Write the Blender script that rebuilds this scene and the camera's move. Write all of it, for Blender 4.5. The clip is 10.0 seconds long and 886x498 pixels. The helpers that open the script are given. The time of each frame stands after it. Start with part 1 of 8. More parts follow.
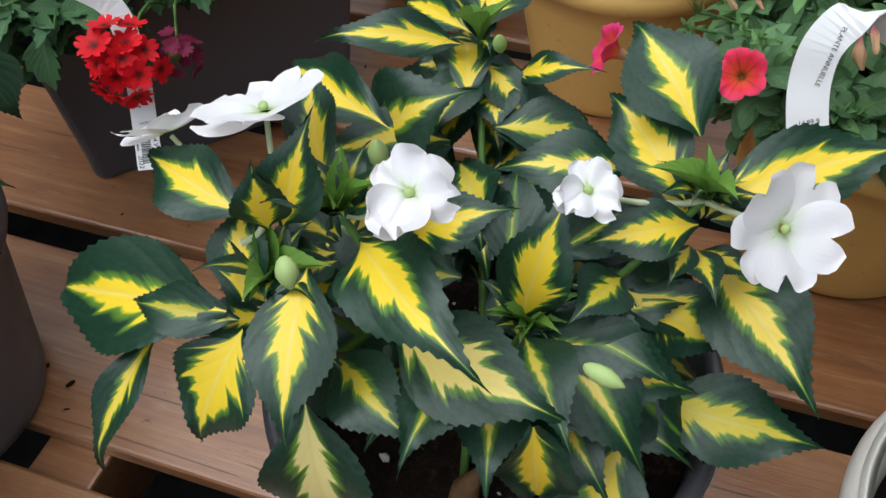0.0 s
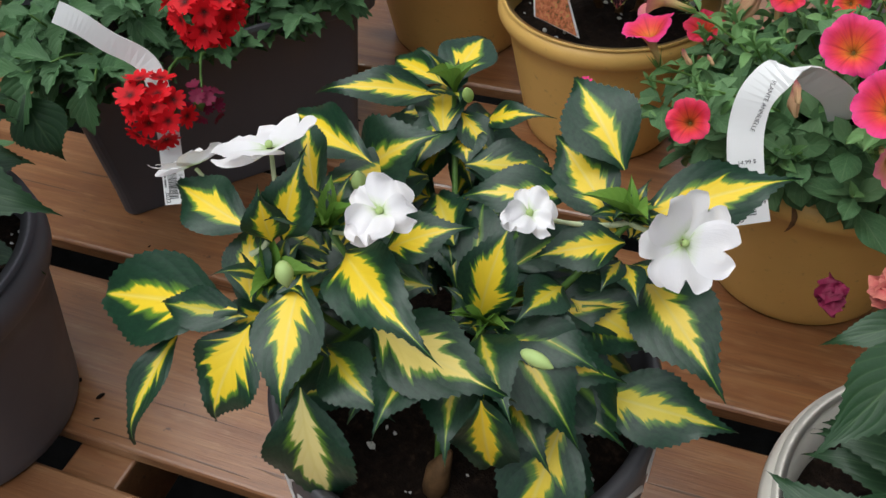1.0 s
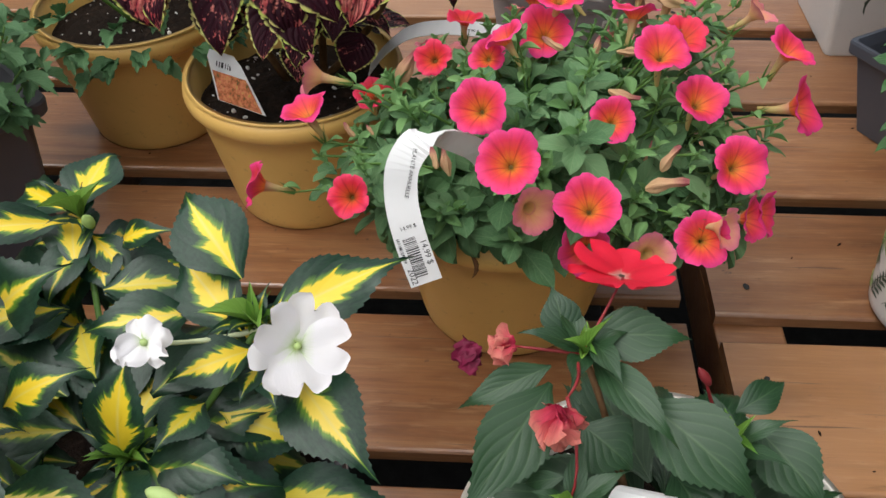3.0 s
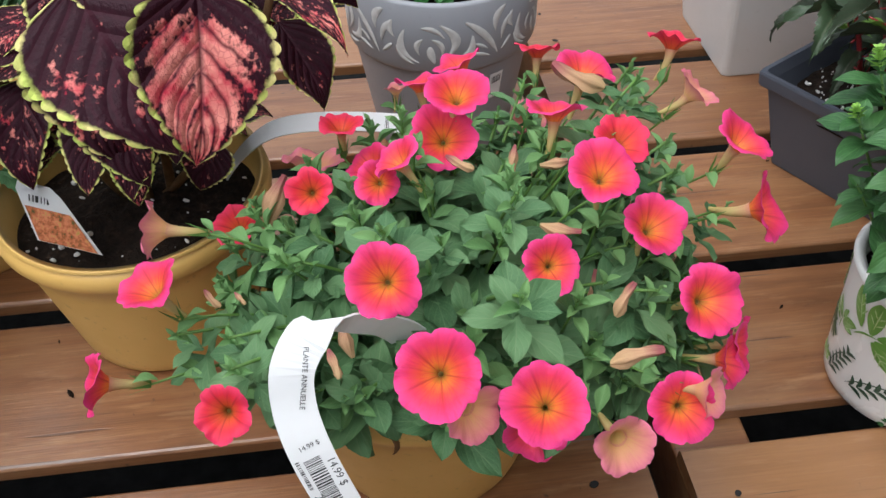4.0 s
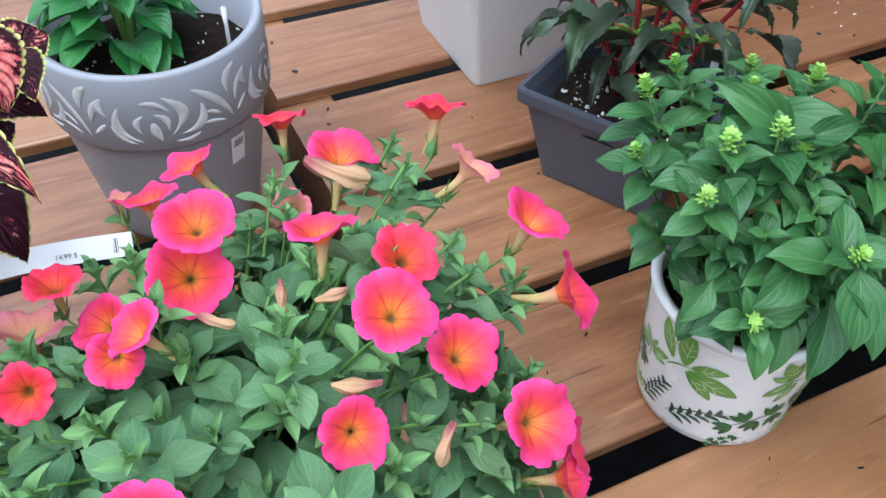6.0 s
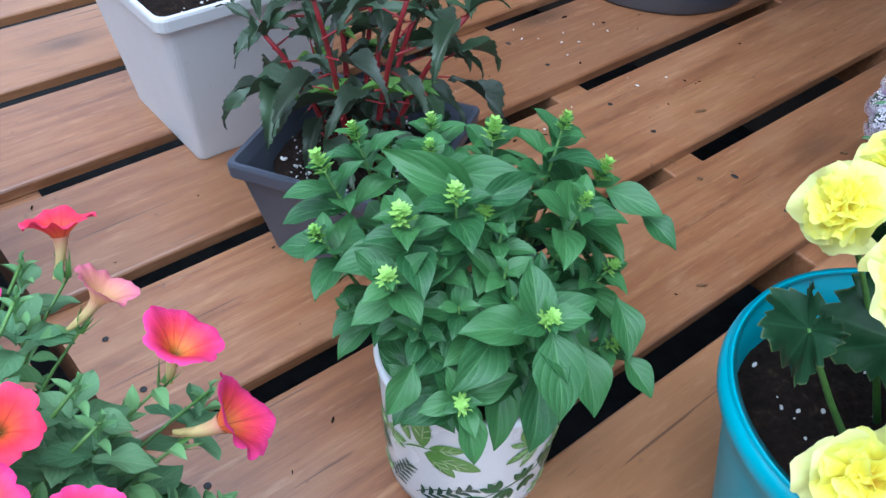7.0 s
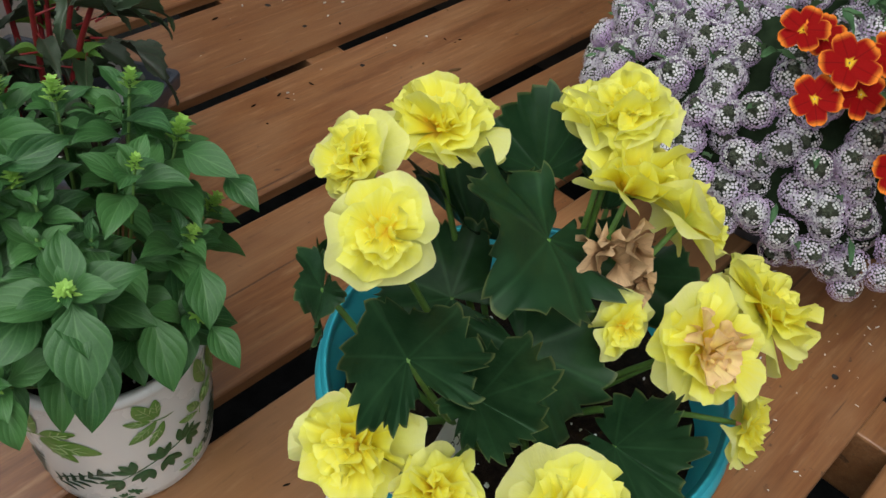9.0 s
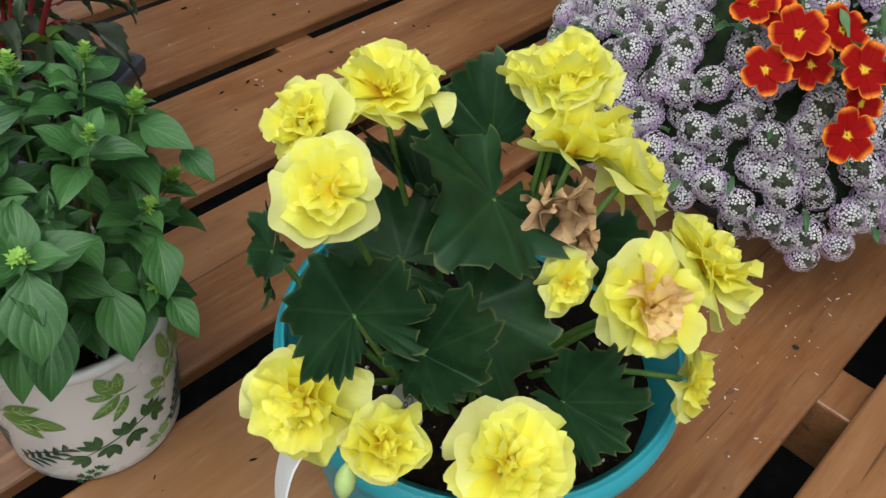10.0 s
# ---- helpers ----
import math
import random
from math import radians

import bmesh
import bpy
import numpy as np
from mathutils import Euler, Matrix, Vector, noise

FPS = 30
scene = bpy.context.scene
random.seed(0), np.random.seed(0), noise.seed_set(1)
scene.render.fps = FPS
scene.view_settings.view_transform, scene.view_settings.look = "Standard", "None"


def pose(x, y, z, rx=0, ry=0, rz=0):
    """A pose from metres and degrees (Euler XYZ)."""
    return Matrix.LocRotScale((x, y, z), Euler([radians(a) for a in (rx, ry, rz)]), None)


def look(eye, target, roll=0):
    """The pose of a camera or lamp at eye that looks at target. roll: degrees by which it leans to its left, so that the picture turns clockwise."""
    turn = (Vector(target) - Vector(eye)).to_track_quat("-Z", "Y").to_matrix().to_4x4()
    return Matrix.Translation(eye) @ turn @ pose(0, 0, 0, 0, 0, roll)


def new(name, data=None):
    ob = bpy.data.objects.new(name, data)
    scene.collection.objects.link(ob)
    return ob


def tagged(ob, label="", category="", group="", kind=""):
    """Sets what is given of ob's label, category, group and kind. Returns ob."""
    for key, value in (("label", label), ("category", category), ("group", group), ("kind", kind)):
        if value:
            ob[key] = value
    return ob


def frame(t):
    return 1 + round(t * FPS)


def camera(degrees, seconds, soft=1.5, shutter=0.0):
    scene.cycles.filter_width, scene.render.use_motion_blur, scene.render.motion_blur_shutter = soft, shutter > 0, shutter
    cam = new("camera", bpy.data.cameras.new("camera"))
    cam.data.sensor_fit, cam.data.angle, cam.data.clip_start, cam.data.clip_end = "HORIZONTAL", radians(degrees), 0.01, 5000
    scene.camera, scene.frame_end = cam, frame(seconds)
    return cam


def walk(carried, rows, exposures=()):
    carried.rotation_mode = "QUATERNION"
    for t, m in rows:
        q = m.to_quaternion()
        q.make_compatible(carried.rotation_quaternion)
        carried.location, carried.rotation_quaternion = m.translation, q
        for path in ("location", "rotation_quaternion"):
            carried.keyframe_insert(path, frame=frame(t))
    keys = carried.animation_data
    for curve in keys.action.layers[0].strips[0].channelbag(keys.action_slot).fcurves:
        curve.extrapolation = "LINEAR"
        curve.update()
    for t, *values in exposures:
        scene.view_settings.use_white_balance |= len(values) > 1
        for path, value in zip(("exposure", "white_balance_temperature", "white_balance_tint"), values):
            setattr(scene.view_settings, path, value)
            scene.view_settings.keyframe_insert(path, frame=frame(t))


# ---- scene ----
cam = camera(53.8, 10.0)
PATH = [
    (0, (-1.224, -0.862, 0.622), (-1.687, 0.394, -0.863), -2.1),
    (0.5, (-1.204, -0.881, 0.648), (-1.707, 0.401, -0.803), -2.8),
    (1, (-1.177, -0.919, 0.671), (-1.705, 0.397, -0.739), -3.0),
    (1.5, (-1.154, -0.963, 0.688), (-1.671, 0.397, -0.684), -2.9),
    (2, (-1.13, -0.99, 0.697), (-1.565, 0.401, -0.673), -3.0),
    (2.5, (-1.1, -0.971, 0.695), (-1.363, 0.455, -0.683), -2.0),
    (3, (-1.085, -0.879, 0.697), (-1.2, 0.586, -0.66), -1.4),
    (3.2, (-1.082, -0.83, 0.697), (-1.144, 0.642, -0.656), -1.5),
    (4.3, (-1.114, -0.636, 0.684), (-0.883, 0.772, -0.718), -0.6),
    (4.5, (-1.12, -0.617, 0.684), (-0.847, 0.774, -0.727), -0.2),
    (5, (-1.128, -0.582, 0.684), (-0.758, 0.761, -0.751), 0.7),
    (5.5, (-1.112, -0.565, 0.682), (-0.642, 0.747, -0.752), 1.2),
    (6, (-1.067, -0.539, 0.684), (-0.435, 0.721, -0.734), 1.9),
    (6.2, (-1.038, -0.529, 0.686), (-0.318, 0.695, -0.722), 2.5),
    (7.3, (-0.913, -0.53, 0.664), (0.108, 0.561, -0.666), 3.9),
    (7.5, (-0.891, -0.549, 0.662), (0.12, 0.537, -0.679), 4.0),
    (8, (-0.834, -0.601, 0.659), (0.179, 0.453, -0.706), 4.8),
    (8.5, (-0.789, -0.64, 0.655), (0.264, 0.364, -0.717), 5.5),
    (9, (-0.76, -0.669, 0.66), (0.337, 0.279, -0.717), 6.2),
    (9.5, (-0.749, -0.688, 0.661), (0.371, 0.235, -0.715), 6.2),
    (10, (-0.76, -0.7, 0.653), (0.358, 0.226, -0.723), 6.1),
]
walk(cam, [(t, look(eye, target, roll)) for t, eye, target, roll in PATH], [(0, 0.2, 5900, 6), (0.5, 0.08, 6000, 6), (1.5, 0.13, 6300, 7), (2.5, 0.36, 6400, 8), (3.2, 0.3, 6300, 8), (4.5, 0.74, 5700, 7), (6.0, 0.98, 5300, 7), (6.2, 1.04, 5400, 6), (7.5, 0.8, 4500, 7), (8.5, 0.3, 5400, 5), (9.0, 0.04, 6200, 4), (9.5, -0.11, 6200, 4), (10, 0.2, 6200, 3)])
SKY, SUN, SEAM = 0.145, 1.85, -0.855

# ---- world and light: soft overcast daylight from a high, bright sky ----
world = bpy.data.worlds.new("overcast_sky")
scene.world = world
world.use_nodes = True
wn = world.node_tree.nodes
sky = wn.new("ShaderNodeTexSky")
sky.sky_type, sky.sun_disc = "NISHITA", False
sky.sun_elevation, sky.sun_rotation = radians(68), radians(242)
sky.air_density, sky.dust_density, sky.ozone_density = 1.0, 4.0, 1.0
grey = wn.new("ShaderNodeHueSaturation")  # cloud cover takes most of the blue away
grey.inputs["Saturation"].default_value = 0.25
world.node_tree.links.new(sky.outputs[0], grey.inputs["Color"])
world.node_tree.links.new(grey.outputs[0], wn["Background"].inputs[0])
wn["Background"].inputs[1].default_value = SKY
sun_data = bpy.data.lights.new("sun", "SUN")
sun_data.energy, sun_data.angle, sun_data.color = SUN, radians(100), (1.0, 0.96, 0.9)
sun = new("sun", sun_data)
sun.matrix_world = look((-1.5, -0.7, 4.2), (0, 0, 0))

# ---- small helpers for meshes and node materials ----
rng = random.Random(7)


def empty(name, place, label, category, group="", kind=""):
    ob = new(name)
    ob.empty_display_size = 0.03
    ob.matrix_world = Matrix.Translation(place)
    return tagged(ob, label, category, group, kind)


def to_mesh(bm, name, materials, smooth=True):
    me = bpy.data.meshes.new(name)
    bm.to_mesh(me)
    bm.free()
    for m in materials if isinstance(materials, (list, tuple)) else [materials]:
        me.materials.append(m)
    if smooth:
        me.polygons.foreach_set("use_smooth", [True] * len(me.polygons))
    return me


def put(name, me, parent, m=None, label=""):
    """Links a mesh under its thing, at the world pose m."""
    ob = new(name, me)
    if parent is not None:
        ob.parent = parent
        ob.matrix_parent_inverse = PLACED[parent].inverted() if parent in PLACED else parent.matrix_world.inverted()
    ob.matrix_world = m if m is not None else Matrix.Identity(4)
    ob.matrix_basis = m if m is not None else Matrix.Identity(4)
    PLACED[ob] = m.copy() if m is not None else Matrix.Identity(4)
    return tagged(ob, label) if label else ob


PLACED = {}


def part(name, bm, material, parent, label="", smooth=True):
    return put(name, to_mesh(bm, name, material, smooth), parent, None, label)


def thing(name, bm, material, label, category, group="", kind="", smooth=True):
    ob = new(name, to_mesh(bm, name, material, smooth))
    PLACED[ob] = Matrix.Identity(4)
    return tagged(ob, label, category, group, kind)


def lathe(bm, profile, centre, seg=72):
    """Turns (radius, height) pairs round a vertical axis."""
    rings = []
    for r, z in profile:
        rings.append([bm.verts.new((centre[0] + r * math.cos(2 * math.pi * k / seg), centre[1] + r * math.sin(2 * math.pi * k / seg), centre[2] + z)) for k in range(seg)])
    for a, b in zip(rings, rings[1:]):
        for k in range(seg):
            bm.faces.new((a[k], a[(k + 1) % seg], b[(k + 1) % seg], b[k]))
    return rings


def sheet(bm, grid, uv=None):
    """A sheet of quads from rows of places; uv(i, j) gives the map."""
    layer = bm.loops.layers.uv.verify() if uv else None
    vs = [[bm.verts.new(p) for p in row] for row in grid]
    for i in range(len(vs) - 1):
        for j in range(len(vs[i]) - 1):
            f = bm.faces.new((vs[i][j], vs[i][j + 1], vs[i + 1][j + 1], vs[i + 1][j]))
            if uv:
                for loop, (a, b) in zip(f.loops, ((i, j), (i, j + 1), (i + 1, j + 1), (i + 1, j))):
                    loop[layer].uv = uv(a, b)
    return vs


def tube(bm, places, radii, seg=8, uv=False):
    """A round stem through places, with its radii."""
    places = [Vector(p) for p in places]
    rings = []
    for i, p in enumerate(places):
        d = (places[min(i + 1, len(places) - 1)] - places[max(i - 1, 0)]).normalized()
        a = d.orthogonal().normalized()
        b = d.cross(a)
        r = radii[i] if isinstance(radii, (list, tuple)) else radii
        rings.append([bm.verts.new(p + r * (math.cos(2 * math.pi * k / seg) * a + math.sin(2 * math.pi * k / seg) * b)) for k in range(seg)])
    for u, v in zip(rings, rings[1:]):
        best = min(range(seg), key=lambda s: (v[s].co - u[0].co).length)
        for k in range(seg):
            bm.faces.new((u[k], u[(k + 1) % seg], v[(k + 1 + best) % seg], v[(k + best) % seg]))
    bm.faces.new(rings[0][::-1])
    bm.faces.new(rings[-1])


def box(bm, size, centre=(0, 0, 0), bevel=0.0):
    made = bmesh.ops.create_cube(bm, size=1, matrix=Matrix.Translation(centre) @ Matrix.Diagonal((*size, 1)))
    if bevel:
        edges = {e for v in made["verts"] for e in v.link_edges}
        bmesh.ops.bevel(bm, geom=list(edges), offset=bevel, segments=2, profile=0.5, affect="EDGES")


def along(base, tip, up, width, thick=None):
    """The pose that lays a unit leaf (y from 0 to 1, face to +z) from base to tip."""
    base, tip, up = Vector(base), Vector(tip), Vector(up)
    y = tip - base
    length = y.length
    y.normalize()
    x = y.cross(up)
    x = x.normalized() if x.length > 1e-4 else y.orthogonal().normalized()
    z = x.cross(y)
    m = Matrix((x, y, z)).transposed().to_4x4()
    m.translation = base
    return m @ Matrix.Diagonal((width, length, thick or length, 1))


def facing(place, normal, size, spin=0.0):
    """The pose of a flower at place that opens towards normal."""
    m = Vector(normal).to_track_quat("Z", "Y").to_matrix().to_4x4()
    m.translation = place
    return m @ pose(0, 0, 0, 0, 0, spin) @ Matrix.Diagonal((size, size, size, 1))


class Nodes:
    """Short calls for a node material."""

    def __init__(self, name, rough=0.5, specular=0.4):
        self.m = bpy.data.materials.new(name)
        self.m.use_nodes = True
        self.t = self.m.node_tree
        self.b = self.t.nodes["Principled BSDF"]
        self.set("Roughness", rough)
        self.set("Specular IOR Level", specular)

    def node(self, kind, **ins):
        n = self.t.nodes.new(kind)
        for k, v in ins.items():
            self.link(n, k.replace("_", " "), v)
        return n

    def link(self, n, key, v):
        s = n.inputs[key]
        if isinstance(v, bpy.types.NodeSocket):
            self.t.links.new(v, s)
        else:
            s.default_value = (*v, 1.0) if isinstance(v, tuple) and len(v) == 3 and s.type == "RGBA" else v

    def set(self, key, v):
        self.link(self.b, key, v)
        return self

    def math(self, op, a, b=0.0, c=0.0, clamp=False):
        n = self.t.nodes.new("ShaderNodeMath")
        n.operation, n.use_clamp = op, clamp
        for s, v in zip(n.inputs, (a, b, c)):
            if isinstance(v, bpy.types.NodeSocket):
                self.t.links.new(v, s)
            else:
                s.default_value = v
        return n.outputs[0]

    def mix(self, f, a, b, blend="MIX"):
        n = self.t.nodes.new("ShaderNodeMix")
        n.data_type, n.blend_type = "RGBA", blend
        for s, v in ((n.inputs[0], f), (n.inputs[6], a), (n.inputs[7], b)):
            if isinstance(v, bpy.types.NodeSocket):
                self.t.links.new(v, s)
            else:
                s.default_value = (*v, 1.0) if isinstance(v, tuple) and len(v) == 3 else v
        return n.outputs[2]

    def ramp(self, f, *stops):
        n = self.t.nodes.new("ShaderNodeValToRGB")
        while len(n.color_ramp.elements) < len(stops):
            n.color_ramp.elements.new(0.5)
        for e, (p, c) in zip(n.color_ramp.elements, stops):
            e.position, e.color = p, (*c, 1.0) if isinstance(c, tuple) else (c, c, c, 1.0)
        self.t.links.new(f, n.inputs[0])
        return n.outputs[0]

    def coord(self, kind="Object", scale=(1, 1, 1), offset=None):
        c = self.t.nodes.new("ShaderNodeTexCoord").outputs[kind]
        n = self.t.nodes.new("ShaderNodeMapping")
        n.inputs["Scale"].default_value = scale
        self.t.links.new(c, n.inputs["Vector"])
        if offset is not None:
            self.t.links.new(offset, n.inputs["Location"])
        return n.outputs[0]

    def noise(self, vector, scale, detail=3.0, rough=0.55, distort=0.0):
        n = self.t.nodes.new("ShaderNodeTexNoise")
        self.t.links.new(vector, n.inputs["Vector"])
        n.inputs["Scale"].default_value, n.inputs["Detail"].default_value = scale, detail
        n.inputs["Roughness"].default_value, n.inputs["Distortion"].default_value = rough, distort
        return n.outputs[0]

    def random(self):
        return self.t.nodes.new("ShaderNodeObjectInfo").outputs["Random"]

    def tint(self):
        return self.t.nodes.new("ShaderNodeObjectInfo").outputs["Color"]

    def split(self, v):
        n = self.t.nodes.new("ShaderNodeSeparateXYZ")
        self.t.links.new(v, n.inputs[0])
        return n.outputs

    def bump(self, height, strength=0.3, distance=0.002):
        n = self.t.nodes.new("ShaderNodeBump")
        n.inputs["Strength"].default_value, n.inputs["Distance"].default_value = strength, distance
        self.t.links.new(height, n.inputs["Height"])
        self.t.links.new(n.outputs[0], self.b.inputs["Normal"])
        return self

# ---- materials ----
def wood_material():
    n = Nodes("stained_cedar", 0.42, 0.62)
    r = n.random()
    off = n.t.nodes.new("ShaderNodeCombineXYZ")
    n.t.links.new(n.math("MULTIPLY", r, 37.0), off.inputs[0])
    n.t.links.new(n.math("MULTIPLY", r, 11.0), off.inputs[1])
    v = n.coord("Object", (1.2, 18, 18), off.outputs[0])
    grain = n.noise(v, 3.0, 6, 0.6, 0.6)
    fine = n.noise(n.coord("Object", (6, 160, 160), off.outputs[0]), 3.0, 3, 0.6)
    blotch = n.noise(n.coord("Object", (3, 5, 5), off.outputs[0]), 2.2, 4, 0.6)
    dirt = n.noise(n.coord("Object", (1, 1, 1), off.outputs[0]), 60, 3, 0.7)
    c = n.ramp(grain, (0.24, (0.12, 0.048, 0.016)), (0.42, (0.235, 0.094, 0.034)), (0.56, (0.295, 0.13, 0.05)), (0.76, (0.375, 0.19, 0.082)))
    c = n.mix(n.math("MULTIPLY", n.ramp(fine, (0.35, 0.0), (0.7, 1.0)), 0.55), c, (0.17, 0.07, 0.032))
    c = n.mix(n.ramp(blotch, (0.48, 0.0), (0.78, 0.5)), c, (0.39, 0.215, 0.105))
    c = n.mix(n.ramp(blotch, (0.28, 0.5), (0.42, 0.0)), c, (0.16, 0.07, 0.032))
    c = n.mix(n.math("MULTIPLY", n.ramp(dirt, (0.66, 0.0), (0.72, 1.0)), 0.7), c, (0.06, 0.035, 0.025))
    c = n.mix(n.ramp(r, (0.0, 0.45), (0.35, 0.0)), c, (0.15, 0.062, 0.026))
    c = n.mix(n.ramp(r, (0.6, 0.0), (1.0, 0.5)), c, (0.4, 0.2, 0.085))
    scuff = n.noise(n.coord("Object", (5, 34, 34), off.outputs[0]), 2.4, 4, 0.65)
    c = n.mix(n.ramp(scuff, (0.56, 0.0), (0.74, 0.55)), c, (0.44, 0.25, 0.13))
    c = n.mix(n.ramp(scuff, (0.26, 0.55), (0.4, 0.0)), c, (0.11, 0.045, 0.02))
    n.set("Roughness", n.ramp(blotch, (0.3, 0.28), (0.7, 0.46)))
    n.set("Coat Weight", 0.55)
    n.set("Coat Roughness", 0.24)
    # knots, and thin checks that follow the grain
    cell = n.t.nodes.new("ShaderNodeTexVoronoi")
    n.t.links.new(n.coord("Object", (2.6, 7.5, 7.5), off.outputs[0]), cell.inputs["Vector"])
    cell.inputs["Scale"].default_value = 1.0
    knot = n.ramp(n.math("ADD", cell.outputs["Distance"], n.math("MULTIPLY", fine, 0.03)), (0.08, 1.0), (0.13, 0.6), (0.24, 0.0))
    c = n.mix(n.math("MULTIPLY", knot, 0.75), c, (0.085, 0.042, 0.022))
    check = n.ramp(n.noise(n.coord("Object", (1.6, 62, 62), off.outputs[0]), 2.0, 2, 0.5), (0.69, 0.0), (0.715, 1.0))
    c = n.mix(n.math("MULTIPLY", check, 0.7), c, (0.07, 0.032, 0.016))
    n.set("Base Color", c)
    h = n.math("SUBTRACT", n.math("ADD", grain, n.math("MULTIPLY", fine, 0.5)), check)
    return n.bump(h, 0.35, 0.002).m


def plastic(name, colour, rough=0.45, worn=0.12, dirt=(0.12, 0.08, 0.05)):
    n = Nodes(name, rough, 0.45)
    v = n.coord("Object")
    big, small = n.noise(v, 9, 4, 0.6), n.noise(v, 120, 4, 0.6)
    c = n.mix(n.ramp(big, (0.35, 0.0), (0.75, worn * 2)), colour, tuple(x * 0.75 for x in colour))
    c = n.mix(n.math("MULTIPLY", n.ramp(small, (0.62, 0.0), (0.75, 1.0)), worn * 2), c, dirt)
    n.set("Base Color", c)
    n.set("Roughness", n.ramp(big, (0.3, rough - 0.08), (0.7, rough + 0.12)))
    return n.bump(small, 0.12, 0.0006).m


def soil_material():
    n = Nodes("potting_soil", 0.95, 0.15)
    v = n.coord("Object")
    a, b = n.noise(v, 160, 5, 0.7), n.noise(v, 40, 3, 0.6)
    n.set("Base Color", n.ramp(n.math("MULTIPLY", a, n.math("ADD", b, 0.5)), (0.25, (0.006, 0.004, 0.003)), (0.6, (0.02, 0.012, 0.008)), (0.8, (0.05, 0.032, 0.02))))
    return n.bump(a, 1.0, 0.006).m


def plain(name, colour, rough=0.6, specular=0.3, vary=0.15, scale=60, bump=0.1):
    n = Nodes(name, rough, specular)
    v = n.coord("Object")
    a = n.noise(v, scale, 4, 0.6)
    n.set("Base Color", n.mix(n.ramp(a, (0.3, 0.0), (0.75, 1.0)), colour, tuple(x * (1 - vary * 2) for x in colour)))
    return n.bump(a, bump, 0.001).m


def leaf_nodes(name, rough=0.42, specular=0.4, veins=11.0, slope=0.35, depth=0.6, distance=0.05):
    """The layout of every leaf: how far along (u), how far out from the midrib (w), and vein relief in unit-leaf measure."""
    n = Nodes(name, rough, specular)
    uv = n.split(n.t.nodes.new("ShaderNodeUVMap").outputs[0])
    u = uv[1]
    w = n.math("ABSOLUTE", n.math("SUBTRACT", n.math("MULTIPLY", uv[0], 2.0), 1.0))
    side = n.math("SUBTRACT", u, n.math("MULTIPLY", w, slope))
    ridge = n.math("PINGPONG", n.math("MULTIPLY", side, veins), 0.5)
    rib = n.math("SUBTRACT", 1.0, n.math("MULTIPLY", w, 14.0), clamp=True)
    v = n.coord("Object", (1, 1, 1))
    fine = n.noise(v, 26, 3, 0.6)
    vein = n.math("SUBTRACT", 1.0, n.math("MULTIPLY", ridge, 7.0), clamp=True)
    height = n.math("ADD", n.math("MULTIPLY", n.math("SMOOTH_MIN", ridge, 0.3, 0.2), 1.4), n.math("MULTIPLY", fine, 0.35))
    height = n.math("SUBTRACT", height, n.math("MULTIPLY", rib, 0.5))
    n.bump(height, depth * 0.3, distance * 0.2)
    n.u, n.w, n.side, n.ridge, n.rib, n.vein, n.fine, n.v = u, w, side, ridge, rib, vein, fine, v
    return n


def shine_through(n, colour, amount):
    """A little light through the blade."""
    t = n.node("ShaderNodeBsdfTranslucent", Color=colour)
    mixed = n.t.nodes.new("ShaderNodeMixShader")
    mixed.inputs[0].default_value = amount
    out = n.t.nodes["Material Output"]
    n.t.links.new(n.b.outputs[0], mixed.inputs[1])
    n.t.links.new(t.outputs[0], mixed.inputs[2])
    n.t.links.new(mixed.outputs[0], out.inputs[0])
    return n.m


def plain_leaf(name, dark, light, vein_colour, rough=0.42, veins=11.0, slope=0.35, through_it=0.15, vein_amount=0.35, depth=0.6, distance=0.05, specular=0.4):
    n = leaf_nodes(name, rough, specular, veins, slope, depth, distance)
    c = n.mix(n.random(), dark, light)
    c = n.mix(n.math("MULTIPLY", n.ramp(n.fine, (0.35, 0.0), (0.7, 1.0)), 0.4), c, light)
    c = n.mix(n.math("MULTIPLY", n.math("MAXIMUM", n.math("MULTIPLY", n.vein, 0.5), n.rib), vein_amount), c, vein_colour)
    n.set("Base Color", c)
    return shine_through(n, c, through_it)


